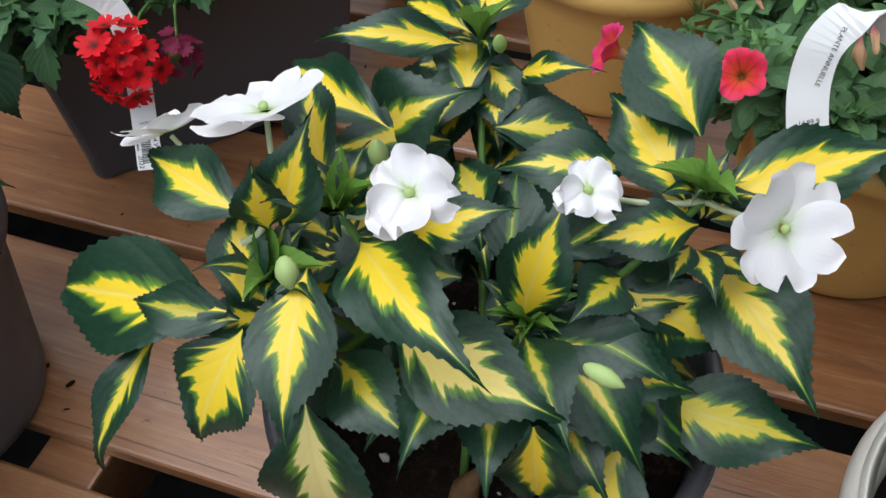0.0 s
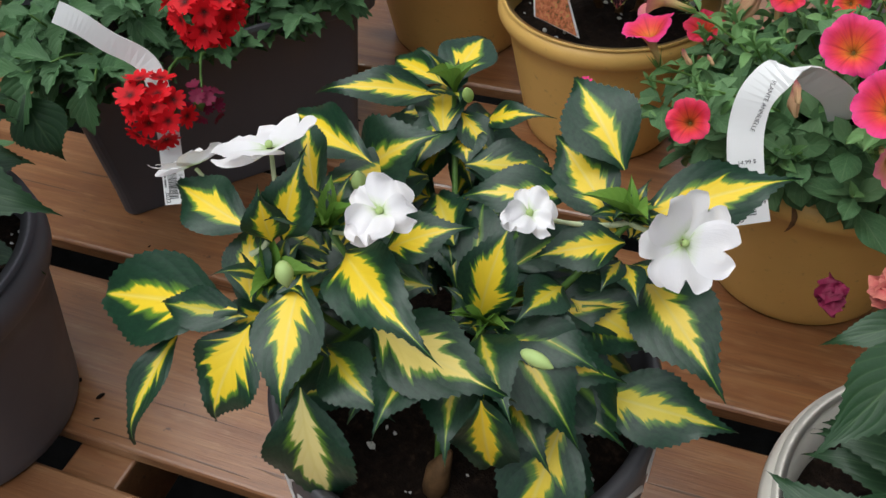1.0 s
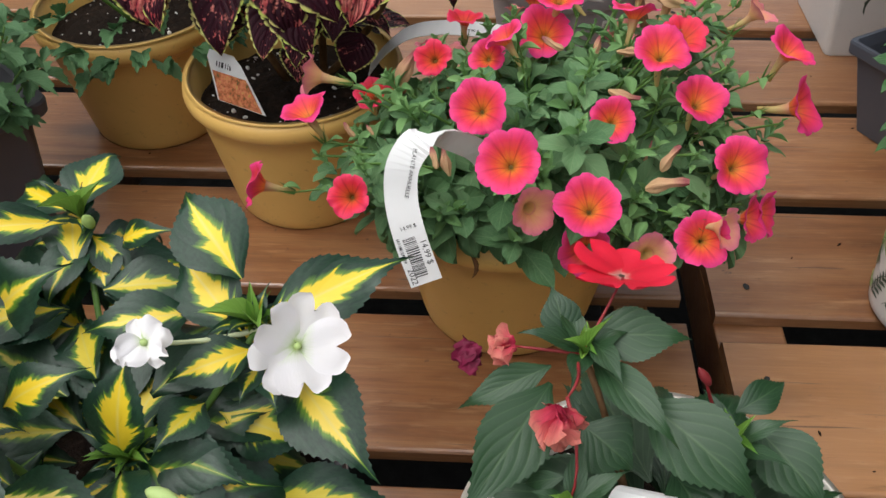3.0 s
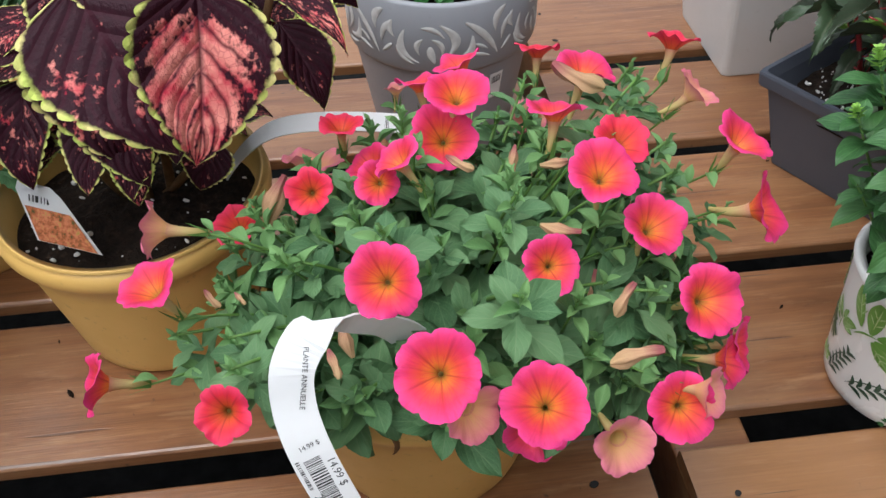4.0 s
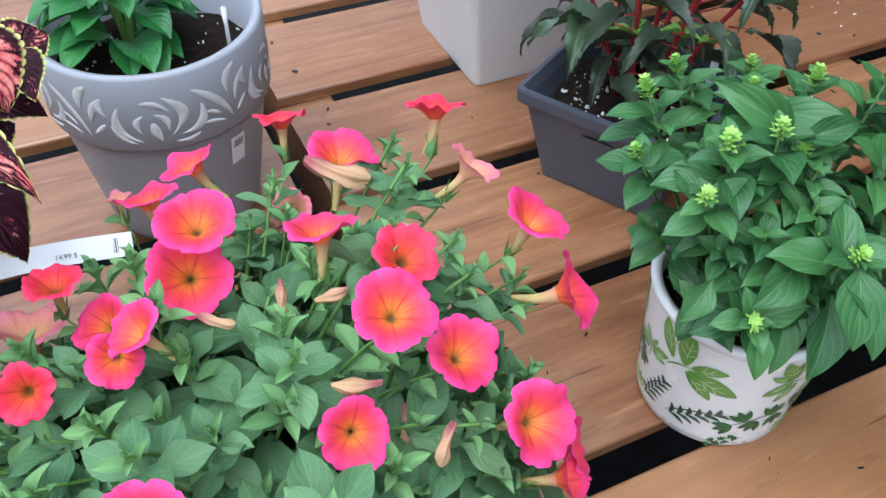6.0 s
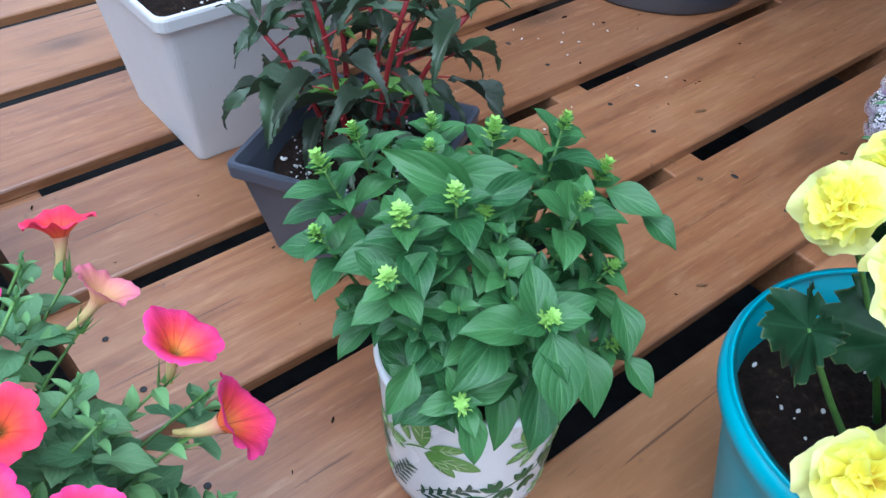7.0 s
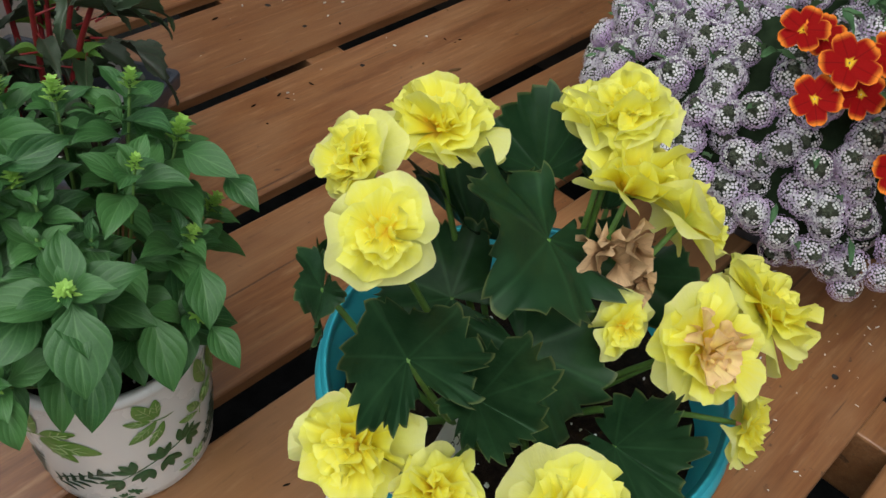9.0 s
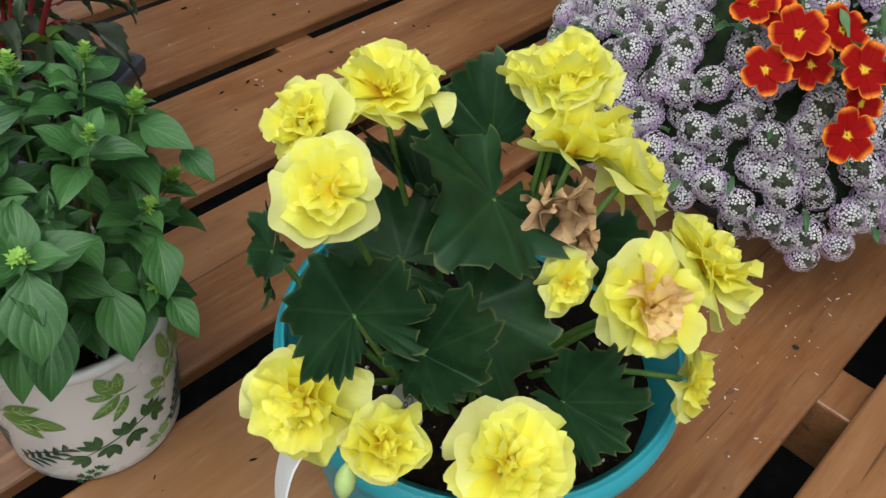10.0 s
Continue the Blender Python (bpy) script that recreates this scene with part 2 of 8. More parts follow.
def variegated_leaf():
    """Dark green with a jagged yellow flame; the object's colour sets the flame's width (red) and its paleness (green)."""
    n = leaf_nodes("variegated_leaf", 0.38, 0.45, 6.0, 0.5, 0.2, 0.05)
    tint = n.split(n.tint())
    comb = n.t.nodes.new("ShaderNodeCombineXYZ")
    n.t.links.new(n.math("MULTIPLY", n.math("ADD", n.u, n.math("MULTIPLY", n.w, -0.3)), 9.0), comb.inputs[0])
    n.t.links.new(n.math("MULTIPLY", n.random(), 50.0), comb.inputs[1])
    left = n.split(n.t.nodes.new("ShaderNodeUVMap").outputs[0])[0]
    n.t.links.new(n.math("MULTIPLY", n.math("GREATER_THAN", left, 0.5), 9.0), comb.inputs[2])
    jag = n.noise(comb.outputs[0], 1.0, 3.0, 0.55)
    shape = n.ramp(n.u, (0.0, 0.2), (0.12, 0.5), (0.4, 0.52), (0.68, 0.3), (0.9, 0.0))
    edge = n.math("MULTIPLY", shape, n.math("MULTIPLY", n.math("MULTIPLY", tint[0], 1.04), n.math("ADD", -0.1, n.math("MULTIPLY", n.ramp(jag, (0.3, 0.25), (0.42, 0.5), (0.58, 0.72), (0.68, 1.1)), 1.65))))
    inside = n.math("MULTIPLY", n.math("SUBTRACT", edge, n.w), 16.0, clamp=True)
    zone = n.math("MULTIPLY", n.math("SUBTRACT", n.math("ADD", edge, 0.17), n.w), 6.0, clamp=True)
    green = n.mix(n.ramp(n.fine, (0.3, 0.0), (0.75, 1.0)), (0.0075, 0.03, 0.016), (0.018, 0.056, 0.028))
    green = n.mix(n.math("MULTIPLY", n.vein, 0.3), green, (0.008, 0.03, 0.02))
    lime = n.mix(n.fine, (0.07, 0.2, 0.02), (0.2, 0.34, 0.03))
    yellow = n.mix(tint[1], (0.86, 0.62, 0.03), (0.82, 0.7, 0.28))
    yellow = n.mix(n.math("MULTIPLY", n.vein, 0.12), yellow, (0.7, 0.56, 0.05))
    yellow = n.mix(n.math("MULTIPLY", n.rib, 0.5), yellow, (0.75, 0.62, 0.2))
    c = n.mix(n.math("MULTIPLY", zone, n.math("SUBTRACT", 0.95, n.math("MULTIPLY", tint[2], 0.5))), green, lime)
    c = n.mix(n.math("MULTIPLY", inside, n.math("SUBTRACT", 1.0, n.math("MULTIPLY", tint[2], 0.75))), c, yellow)
    n.set("Base Color", c)
    return shine_through(n, c, 0.12)


def coleus_leaf():
    """Near-black wine with pink fields between dark veins and a lime, scalloped rim; red sets how pink it is."""
    n = leaf_nodes("coleus_leaf", 0.5, 0.14, 7.0, 0.42, 1.3, 0.1)
    tint = n.split(n.tint())
    shift = n.t.nodes.new("ShaderNodeCombineXYZ")
    n.t.links.new(n.math("MULTIPLY", n.random(), 30.0), shift.inputs[2])
    v = n.coord("Object", (1, 1, 0.3), shift.outputs[0])
    spots, speck = n.noise(v, 4.5, 4, 0.6, 0.5), n.noise(v, 22.0, 3, 0.6)
    bent = n.math("ADD", n.side, n.math("MULTIPLY", n.math("SUBTRACT", n.noise(v, 5.0, 2, 0.5), 0.5), 0.14))
    branch = n.math("PINGPONG", n.math("MULTIPLY", bent, 6.5), 0.5)
    net = n.t.nodes.new("ShaderNodeTexVoronoi")
    net.feature = "DISTANCE_TO_EDGE"
    n.t.links.new(v, net.inputs["Vector"])
    net.inputs["Scale"].default_value = 19.0
    mesh_line = n.math("SUBTRACT", 1.0, n.math("MULTIPLY", net.outputs["Distance"], 16.0), clamp=True)
    branch_line = n.math("SUBTRACT", 1.0, n.math("MULTIPLY", branch, n.math("ADD", 3.8, n.math("MULTIPLY", n.w, 6.0))), clamp=True)
    heart = n.math("SUBTRACT", 1.0, n.math("POWER", n.w, 3.0))
    along_it = n.ramp(n.u, (0.05, 0.1), (0.2, 0.55), (0.55, 0.72), (0.9, 0.6))
    where = n.math("MULTIPLY", n.math("ADD", 0.15, n.math("MULTIPLY", heart, 0.85)), n.math("MULTIPLY", along_it, tint[0]))
    pinkness = n.math("ADD", where, n.math("MULTIPLY", n.math("SUBTRACT", spots, 0.62), 1.9))
    pinkness = n.math("ADD", pinkness, n.math("MULTIPLY", n.math("SUBTRACT", speck, 0.5), 1.5))
    pinkness = n.math("SUBTRACT", pinkness, n.math("MULTIPLY", n.math("SUBTRACT", 0.3, branch, clamp=True), 0.9))
    shoulder = n.math("MULTIPLY", n.math("SUBTRACT", n.w, 0.62, clamp=True), n.ramp(n.u, (0.25, 1.3), (0.6, 0.0)))
    pinkness = n.math("SUBTRACT", pinkness, n.math("ADD", shoulder, n.ramp(n.u, (0.1, 0.6), (0.26, 0.0))))
    pinkness = n.math("MULTIPLY", pinkness, 4.0, clamp=True)
    dark = n.mix(n.fine, (0.016, 0.004, 0.009), (0.042, 0.009, 0.016))
    pink = n.mix(n.ramp(n.math("ADD", n.noise(v, 6, 3, 0.6), n.math("MULTIPLY", branch, 0.35)), (0.42, 0.0), (0.72, 1.0)), (0.52, 0.03, 0.06), (0.82, 0.29, 0.24))
    c = n.mix(pinkness, dark, pink)
    c = n.mix(n.math("MULTIPLY", n.math("MULTIPLY", mesh_line, pinkness), 0.45), c, (0.34, 0.02, 0.04))
    c = n.mix(n.math("MULTIPLY", n.math("MAXIMUM", branch_line, n.rib), 0.85), c, (0.04, 0.006, 0.014))
    rim = n.math("MULTIPLY", n.math("SUBTRACT", n.math("ADD", n.w, n.math("MULTIPLY", n.fine, 0.06)), 0.94), 22.0, clamp=True)
    lime = n.mix(n.ramp(spots, (0.4, 0.0), (0.6, 1.0)), (0.72, 0.62, 0.24), (0.5, 0.58, 0.12))
    c = n.mix(rim, c, lime)
    n.set("Base Color", c)
    return shine_through(n, c, 0.1)


def begonia_leaf_material():
    """Very dark green with faint palm-like veins and a thin pale rim."""
    n = leaf_nodes("begonia_leaf", 0.4, 0.13, 1.0, 0.0, 0.2, 0.05)
    big = n.noise(n.v, 4, 3, 0.6)
    c = n.mix(n.ramp(big, (0.35, 0.0), (0.7, 1.0)), (0.011, 0.032, 0.011), (0.025, 0.06, 0.022))
    c = n.mix(n.math("MULTIPLY", n.random(), 0.5), c, (0.014, 0.042, 0.018))
    c = n.mix(n.math("MULTIPLY", n.rib, 0.5), c, (0.035, 0.09, 0.035))
    rim = n.math("MULTIPLY", n.math("SUBTRACT", n.u, 0.965), 40.0, clamp=True)
    c = n.mix(n.math("MULTIPLY", rim, 0.6), c, (0.12, 0.14, 0.05))
    n.set("Base Color", c)
    return shine_through(n, c, 0.05)


def petal_material(name, stops, streak=None, streak_amount=0.3, rough=0.55, through_it=0.25, vary=0.0, other=None, scale=18.0, rays=None):
    """Colour from the flower's heart (0) to its rim (1), with fine streaks that run outwards."""
    n = Nodes(name, rough, 0.25)
    uv = n.split(n.t.nodes.new("ShaderNodeUVMap").outputs[0])
    comb = n.t.nodes.new("ShaderNodeCombineXYZ")
    n.t.links.new(n.math("MULTIPLY", uv[0], scale), comb.inputs[0])
    n.t.links.new(n.math("MULTIPLY", uv[1], 1.2), comb.inputs[1])
    n.t.links.new(n.math("MULTIPLY", n.random(), 40.0), comb.inputs[2])
    lines = n.noise(comb.outputs[0], 2.0, 4, 0.6)
    soft = n.noise(n.coord("Object"), 3.0, 2, 0.5)
    along_it = n.math("ADD", uv[1], n.math("MULTIPLY", n.math("SUBTRACT", lines, 0.5), 0.25))
    c = n.ramp(along_it, *stops)
    if other:
        c = n.mix(n.math("MULTIPLY", n.random(), vary), c, other)
    if streak:
        c = n.mix(n.math("MULTIPLY", n.ramp(lines, (0.5, 0.0), (0.7, 1.0)), streak_amount), c, streak)
    if rays:
        ray = n.math("PINGPONG", n.math("MULTIPLY", uv[0], 2.5), 0.5)
        fork = n.math("PINGPONG", n.math("ADD", n.math("MULTIPLY", uv[0], 5.0), n.math("MULTIPLY", uv[1], 0.3)), 0.5)
        fade = n.ramp(uv[1], (0.12, 1.0), (0.55, 0.75), (0.95, 0.1))
        near = n.math("ADD", n.math("SUBTRACT", 1.0, n.math("MULTIPLY", ray, 14.0), clamp=True), n.math("MULTIPLY", n.math("SUBTRACT", 1.0, n.math("MULTIPLY", fork, 7.0), clamp=True), 0.35), clamp=True)
        c = n.mix(n.math("MULTIPLY", n.math("MULTIPLY", near, fade), 0.7), c, rays)
    n.set("Base Color", c)
    n.bump(n.math("ADD", lines, soft), 0.15, 0.03)
    return shine_through(n, c, through_it)


def rimmed_petal(name, heart, inner, rim_colour):
    """A dark petal with a bright margin all round and a small bright heart."""
    n = leaf_nodes(name, 0.7, 0.08, 1.0, 0.0, 0.2, 0.03)
    edge = n.math("MAXIMUM", n.math("MULTIPLY", n.math("POWER", n.w, 3.0), n.math("MULTIPLY", n.u, 1.1)), n.math("POWER", n.u, 3.0))
    edge = n.math("ADD", edge, n.math("MULTIPLY", n.math("SUBTRACT", n.fine, 0.5), 0.25))
    c = n.mix(n.fine, inner, tuple(x * 1.6 for x in inner))
    c = n.mix(n.ramp(edge, (0.42, 0.0), (0.6, 0.35), (0.8, 1.0)), c, rim_colour)
    c = n.mix(n.math("MULTIPLY", n.rib, 0.5), c, (0.05, 0.003, 0.003))
    c = n.mix(n.ramp(n.u, (0.05, 1.0), (0.13, 0.0)), c, heart)
    n.set("Base Color", c)
    return shine_through(n, c, 0.12)


WOOD = wood_material()
SOIL = soil_material()
PERLITE = plain("perlite", (0.72, 0.7, 0.66), 0.9, 0.1, 0.1, 300)
CHARCOAL = plastic("charcoal_plastic", (0.058, 0.056, 0.062), 0.4)
SLATE = plastic("slate_plastic", (0.085, 0.083, 0.095), 0.45, 0.1)
LIGHT_GREY = plastic("light_grey_plastic", (0.29, 0.295, 0.32), 0.45, 0.06)
MUSTARD = plastic("mustard_plastic", (0.68, 0.42, 0.12), 0.45, 0.16)
CREAM = plastic("cream_plastic", (0.66, 0.62, 0.55), 0.4, 0.08)
OFFWHITE = plastic("off_white_plastic", (0.6, 0.585, 0.57), 0.45, 0.06)
BLUEGREY = plastic("blue_grey_plastic", (0.06, 0.066, 0.085), 0.42, 0.1)
CERAMIC = plastic("white_ceramic", (0.74, 0.72, 0.7), 0.25, 0.03)
TEAL = plastic("turquoise_plastic", (0.045, 0.36, 0.44), 0.35, 0.05)
RELIEF = plain("white_relief_paint", (0.62, 0.61, 0.6), 0.6, 0.3, 0.12, 90)
PAPER = plain("white_label_paper", (0.8, 0.8, 0.8), 0.55, 0.3, 0.02, 40, 0.03)
INK = plain("black_ink", (0.03, 0.03, 0.03), 0.6, 0.2, 0.1, 200)
EARTH = plain("dark_ground_cloth", (0.02, 0.02, 0.02), 0.9, 0.1, 0.3, 25, 0.5)
STEM = plain("green_stem", (0.12, 0.24, 0.05), 0.5, 0.35, 0.2, 120)
TANSTEM = plain("brown_stem", (0.2, 0.11, 0.05), 0.7, 0.2, 0.3, 90)

# ---- ground and slatted tables ----
bm = bmesh.new()
bmesh.ops.create_grid(bm, x_segments=1, y_segments=1, size=400, matrix=Matrix.Translation((0, 0, -0.62)))
thing("ground", bm, EARTH, "dark ground cloth under the slatted tables", "ground", "", "structure")

PITCH, BOARD, THICK = 0.212, 0.177, 0.016
deck = empty("floor", (0, 0, 0), "slatted table of reddish stained cedar boards", "deck", "", "structure")


def board(x0, x1, y1, seed):
    """One board whose far edge lies at y1, with eased edges, slight bow and uneven ends."""
    r = random.Random(seed)
    bm = bmesh.new()
    w = BOARD + r.uniform(-0.003, 0.003)
    n, e = 14, 0.0035
    prof = [(-w / 2, -THICK), (-w / 2, -e), (-w / 2 + e * 0.4, -e * 0.35), (-w / 2 + e, 0), (0, 0.0006), (w / 2 - e, 0), (w / 2 - e * 0.4, -e * 0.35), (w / 2, -e), (w / 2, -THICK)]
    rows = []
    for i in range(n + 1):
        x = (x0 - x1) / 2 + (x1 - x0) * i / n
        bow = 0.0015 * math.sin(3.1 * i / n + seed)
        rows.append([bm.verts.new((x, y + bow, z)) for y, z in prof])
    for a, b in zip(rows, rows[1:]):
        for j in range(len(prof)):
            k = (j + 1) % len(prof)
            bm.faces.new((a[j], a[k], b[k], b[j]))
    bm.faces.new(rows[0][::-1])
    bm.faces.new(rows[-1])
    bmesh.ops.recalc_face_normals(bm, faces=bm.faces)
    put("board", to_mesh(bm, "board", WOOD, False), deck, pose((x0 + x1) / 2, y1 - w / 2, 0))


for k in range(-5, 8):
    board(SEAM + 0.012, 0.955, -0.256 + PITCH * k, k + 20)
    board(-2.6, SEAM - 0.022, -0.231 + PITCH * k, k + 60)


def joist(x, w, deep, y0=-1.3, y1=1.21):
    bm = bmesh.new()
    box(bm, (w, y1 - y0, deep), (x, (y0 + y1) / 2, -THICK - 0.0015 - deep / 2), 0.003)
    put("joist", to_mesh(bm, "joist", WOOD, False), deck)


for x, w in ((SEAM - 0.075, 0.038), (SEAM + 0.05, 0.075), (-0.065, 0.06), (0.5, 0.06), (0.9, 0.06), (-1.64, 0.06), (-2.45, 0.06)):
    joist(x, w, 0.085)
for x in (-2.5, SEAM - 0.12, SEAM + 0.12, 0.88):
    for y in (-1.3, 1.3):
        bm = bmesh.new()
        box(bm, (0.085, 0.085, 0.495), (x, y, -0.124 - 0.248), 0.004)
        put("table_leg", to_mesh(bm, "table_leg", WOOD, False), deck)

# ---- pots ----
def soil(parent, centre, r, z, seed=1, specks=60, size=0.0035):
    """A rough, slightly domed soil surface with scattered perlite."""
    rr = random.Random(seed)
    bm = bmesh.new()
    rings, seg = [], 40
    for i in range(13):
        q = i / 12
        rings.append([bm.verts.new((centre[0] + r * q * math.cos(2 * math.pi * k / seg), centre[1] + r * q * math.sin(2 * math.pi * k / seg),
                      z - 0.012 * q * q + 0.006 * noise.noise(Vector((q * 9 * math.cos(k * 0.157), q * 9 * math.sin(k * 0.157), seed))))) for k in range(seg)])
    for a, b in zip(rings, rings[1:]):
        for k in range(seg):
            bm.faces.new((a[k], a[(k + 1) % seg], b[(k + 1) % seg], b[k]))
    part("soil", bm, SOIL, parent, "dark crumbly potting soil")
    bm = bmesh.new()
    for _ in range(specks):
        a, q = rr.uniform(0, 6.283), math.sqrt(rr.random()) * 0.95
        s = size * rr.choice((0.25, 0.3, 0.35, 0.45, 0.6, 0.9))
        m = pose(centre[0] + r * q * math.cos(a), centre[1] + r * q * math.sin(a), z - 0.012 * q * q + 0.002, rr.uniform(0, 90), rr.uniform(0, 90), 0)
        bmesh.ops.create_icosphere(bm, subdivisions=1, radius=s, matrix=m @ Matrix.Diagonal((1, rr.uniform(0.45, 1), rr.uniform(0.4, 0.8), 1)))
    for v in bm.verts:
        v.co += Vector((rr.uniform(-1, 1), rr.uniform(-1, 1), rr.uniform(-1, 1))) * size * 0.14
    ob = part("perlite", bm, PERLITE, parent, "white perlite grains", False)
    tagged(ob, kind="stuff")


def round_pot(parent, c, r_base, r_rim, h, material, lip=0.012, lip_h=0.03, wall=0.004, steps=(), label="", foot=0.006, roll=False):
    """A tapering pot with a proud rim band, a hollow inside and a foot."""
    out = [(0, 0.002), (r_base - foot, 0.002), (r_base - 0.003, 0.0), (r_base, 0.004)]
    out += [(r_base + (r_rim - lip - r_base) * q, (h - lip_h) * q) for q in (0.1, 0.25, 0.4, 0.55, 0.7, 0.85, 0.985)]
    out += list(steps)
    if roll:
        k = lip_h / 2
        out += [(r_rim - lip + (lip) * math.sin(a) if a < math.pi / 2 else r_rim - k * 0.8 + k * 0.8 * math.sin(a), h - k - k * math.cos(a)) for a in [math.pi * i / 8 for i in range(1, 9)]]
    else:
        out += [(r_rim - lip, h - lip_h), (r_rim - 0.002, h - lip_h + 0.001), (r_rim, h - lip_h + 0.004), (r_rim + 0.001, h - 0.004), (r_rim - 0.001, h - 0.001)]
    out += [(r_rim - wall * 0.6, h), (r_rim - wall - 0.004, h - 0.003), (r_rim - lip - wall, h - lip_h - 0.01), (r_base, h * 0.45), (0, h * 0.44)]
    bm = bmesh.new()
    lathe(bm, out, (c[0], c[1], 0.0012), 96)
    bmesh.ops.remove_doubles(bm, verts=bm.verts, dist=1e-5)
    bmesh.ops.recalc_face_normals(bm, faces=bm.faces)
    return part("pot", bm, material, parent, label)


def square_pot(parent, c, half_base, half_rim, h, turn, material, lip=0.008, label="", corner=0.12, long=1.0):
    """A tapered planter with rounded corners; long stretches one side."""
    def ring(half, z):
        pts = []
        rad = half * corner
        for q in range(4):
            for i in range(5):
                a = math.pi / 2 * (q + i / 4)
                cx, cy = (half - rad) * (1 if q in (0, 3) else -1), (half - rad) * (1 if q in (0, 1) else -1)
                pts.append(Vector((cx + rad * math.cos(a) + (long - 1) * half * (1 if cx > 0 else -1), cy + rad * math.sin(a), z)))
        return pts
    levels = [(half_base * 0.9, 0.002), (half_base, 0.0), (half_base + 0.001, 0.004)]
    levels += [(half_base + (half_rim - lip - half_base) * q, (h - 0.018) * q) for q in (0.2, 0.4, 0.6, 0.8, 0.99)]
    levels += [(half_rim - 0.001, h - 0.018), (half_rim, h - 0.016), (half_rim + 0.001, h - 0.003), (half_rim, h), (half_rim - 0.005, h), (half_rim - lip - 0.003, h - 0.012), (half_base, h * 0.4)]
    m = pose(c[0], c[1], 0.0012, 0, 0, turn)
    bm = bmesh.new()
    rings = [[bm.verts.new(m @ p) for p in ring(*lv)] for lv in levels]
    for a, b in zip(rings, rings[1:]):
        for k in range(20):
            bm.faces.new((a[k], a[(k + 1) % 20], b[(k + 1) % 20], b[k]))
    bm.faces.new(rings[0][::-1])
    bm.faces.new(rings[-1])
    bmesh.ops.recalc_face_normals(bm, faces=bm.faces)
    return part("pot", bm, material, parent, label, False)

# ---- leaves and flowers as unit shapes ----
VARIEGATED = variegated_leaf()
COLEUS = coleus_leaf()
DARK_LEAF = plain_leaf("dark_impatiens_leaf", (0.012, 0.04, 0.016), (0.024, 0.062, 0.024), (0.1, 0.17, 0.07), 0.4, 6, 0.5, 0.1, 0.35, 0.35)
YOUNG_LEAF = plain_leaf("young_leaf", (0.1, 0.24, 0.035), (0.2, 0.36, 0.06), (0.3, 0.45, 0.1), 0.45, 8, 0.4, 0.25)
PETUNIA_LEAF = plain_leaf("petunia_leaf", (0.058, 0.145, 0.058), (0.15, 0.27, 0.12), (0.24, 0.36, 0.18), 0.6, 5, 0.5, 0.2, 0.35, 0.5, 0.04, 0.25)
PETUNIA_TIP = plain_leaf("petunia_shoot_leaf", (0.13, 0.27, 0.095), (0.21, 0.38, 0.14), (0.3, 0.46, 0.2), 0.6, 5, 0.5, 0.25, 0.3, 0.4, 0.04, 0.25)
BASIL_LEAF = plain_leaf("basil_leaf", (0.024, 0.085, 0.025), (0.072, 0.185, 0.05), (0.14, 0.28, 0.1), 0.42, 4, 0.7, 0.2, 0.55, 0.5, 0.06, 0.4)
VERBENA_LEAF = plain_leaf("verbena_leaf", (0.045, 0.12, 0.045), (0.1, 0.21, 0.085), (0.18, 0.28, 0.14), 0.6, 8, 0.4, 0.2, 0.5)
BRONZE_LEAF = plain_leaf("bronze_leaf", (0.03, 0.035, 0.026), (0.05, 0.09, 0.04), (0.12, 0.045, 0.04), 0.42, 7, 0.4, 0.12, 0.3, 0.2, 0.05, 0.35)
BROAD_LEAF = plain_leaf("broad_leaf", (0.02, 0.11, 0.025), (0.05, 0.2, 0.045), (0.1, 0.28, 0.08), 0.35, 8, 0.45, 0.15, 0.4)
WHITE_PETAL = petal_material("white_petal", ((0.0, (0.45, 0.6, 0.2)), (0.12, (0.85, 0.88, 0.78)), (0.3, (0.95, 0.93, 0.95)), (1.0, (0.95, 0.92, 0.95))), None, 0, 0.5, 0.3)
PETUNIA_PETAL = petal_material("petunia_petal", ((0.05, (0.12, 0.09, 0.012)), (0.12, (0.5, 0.22, 0.03)), (0.24, (0.83, 0.22, 0.045)), (0.42, (0.84, 0.095, 0.06)), (0.65, (0.83, 0.045, 0.12)), (1.0, (0.85, 0.06, 0.29))), (0.68, 0.035, 0.07), 0.5, 0.55, 0.25, rays=(0.42, 0.02, 0.03))
CORAL_PETAL = petal_material("coral_petal", ((0.1, (0.16, 0.08, 0.01)), (0.26, (0.66, 0.1, 0.03)), (0.6, (0.78, 0.035, 0.06)), (1.0, (0.8, 0.045, 0.14))), (0.5, 0.02, 0.03), 0.3, 0.55, 0.2, rays=(0.3, 0.01, 0.02))
PALE_PETAL = petal_material("pale_petunia_petal", ((0.1, (0.55, 0.4, 0.12)), (0.35, (0.78, 0.42, 0.2)), (0.7, (0.8, 0.3, 0.26)), (1.0, (0.78, 0.2, 0.32))), (0.7, 0.2, 0.2), 0.4, 0.55, 0.3)
TRUMPET = petal_material("trumpet_tube", ((0.0, (0.5, 0.42, 0.14)), (0.5, (0.62, 0.48, 0.2)), (1.0, (0.68, 0.3, 0.2))), (0.45, 0.22, 0.12), 0.5, 0.6, 0.25)
WITHERED = petal_material("withered_petal", ((0.0, (0.5, 0.34, 0.17)), (0.6, (0.58, 0.34, 0.2)), (0.9, (0.34, 0.1, 0.11))), (0.3, 0.13, 0.07), 0.5, 0.75, 0.2)
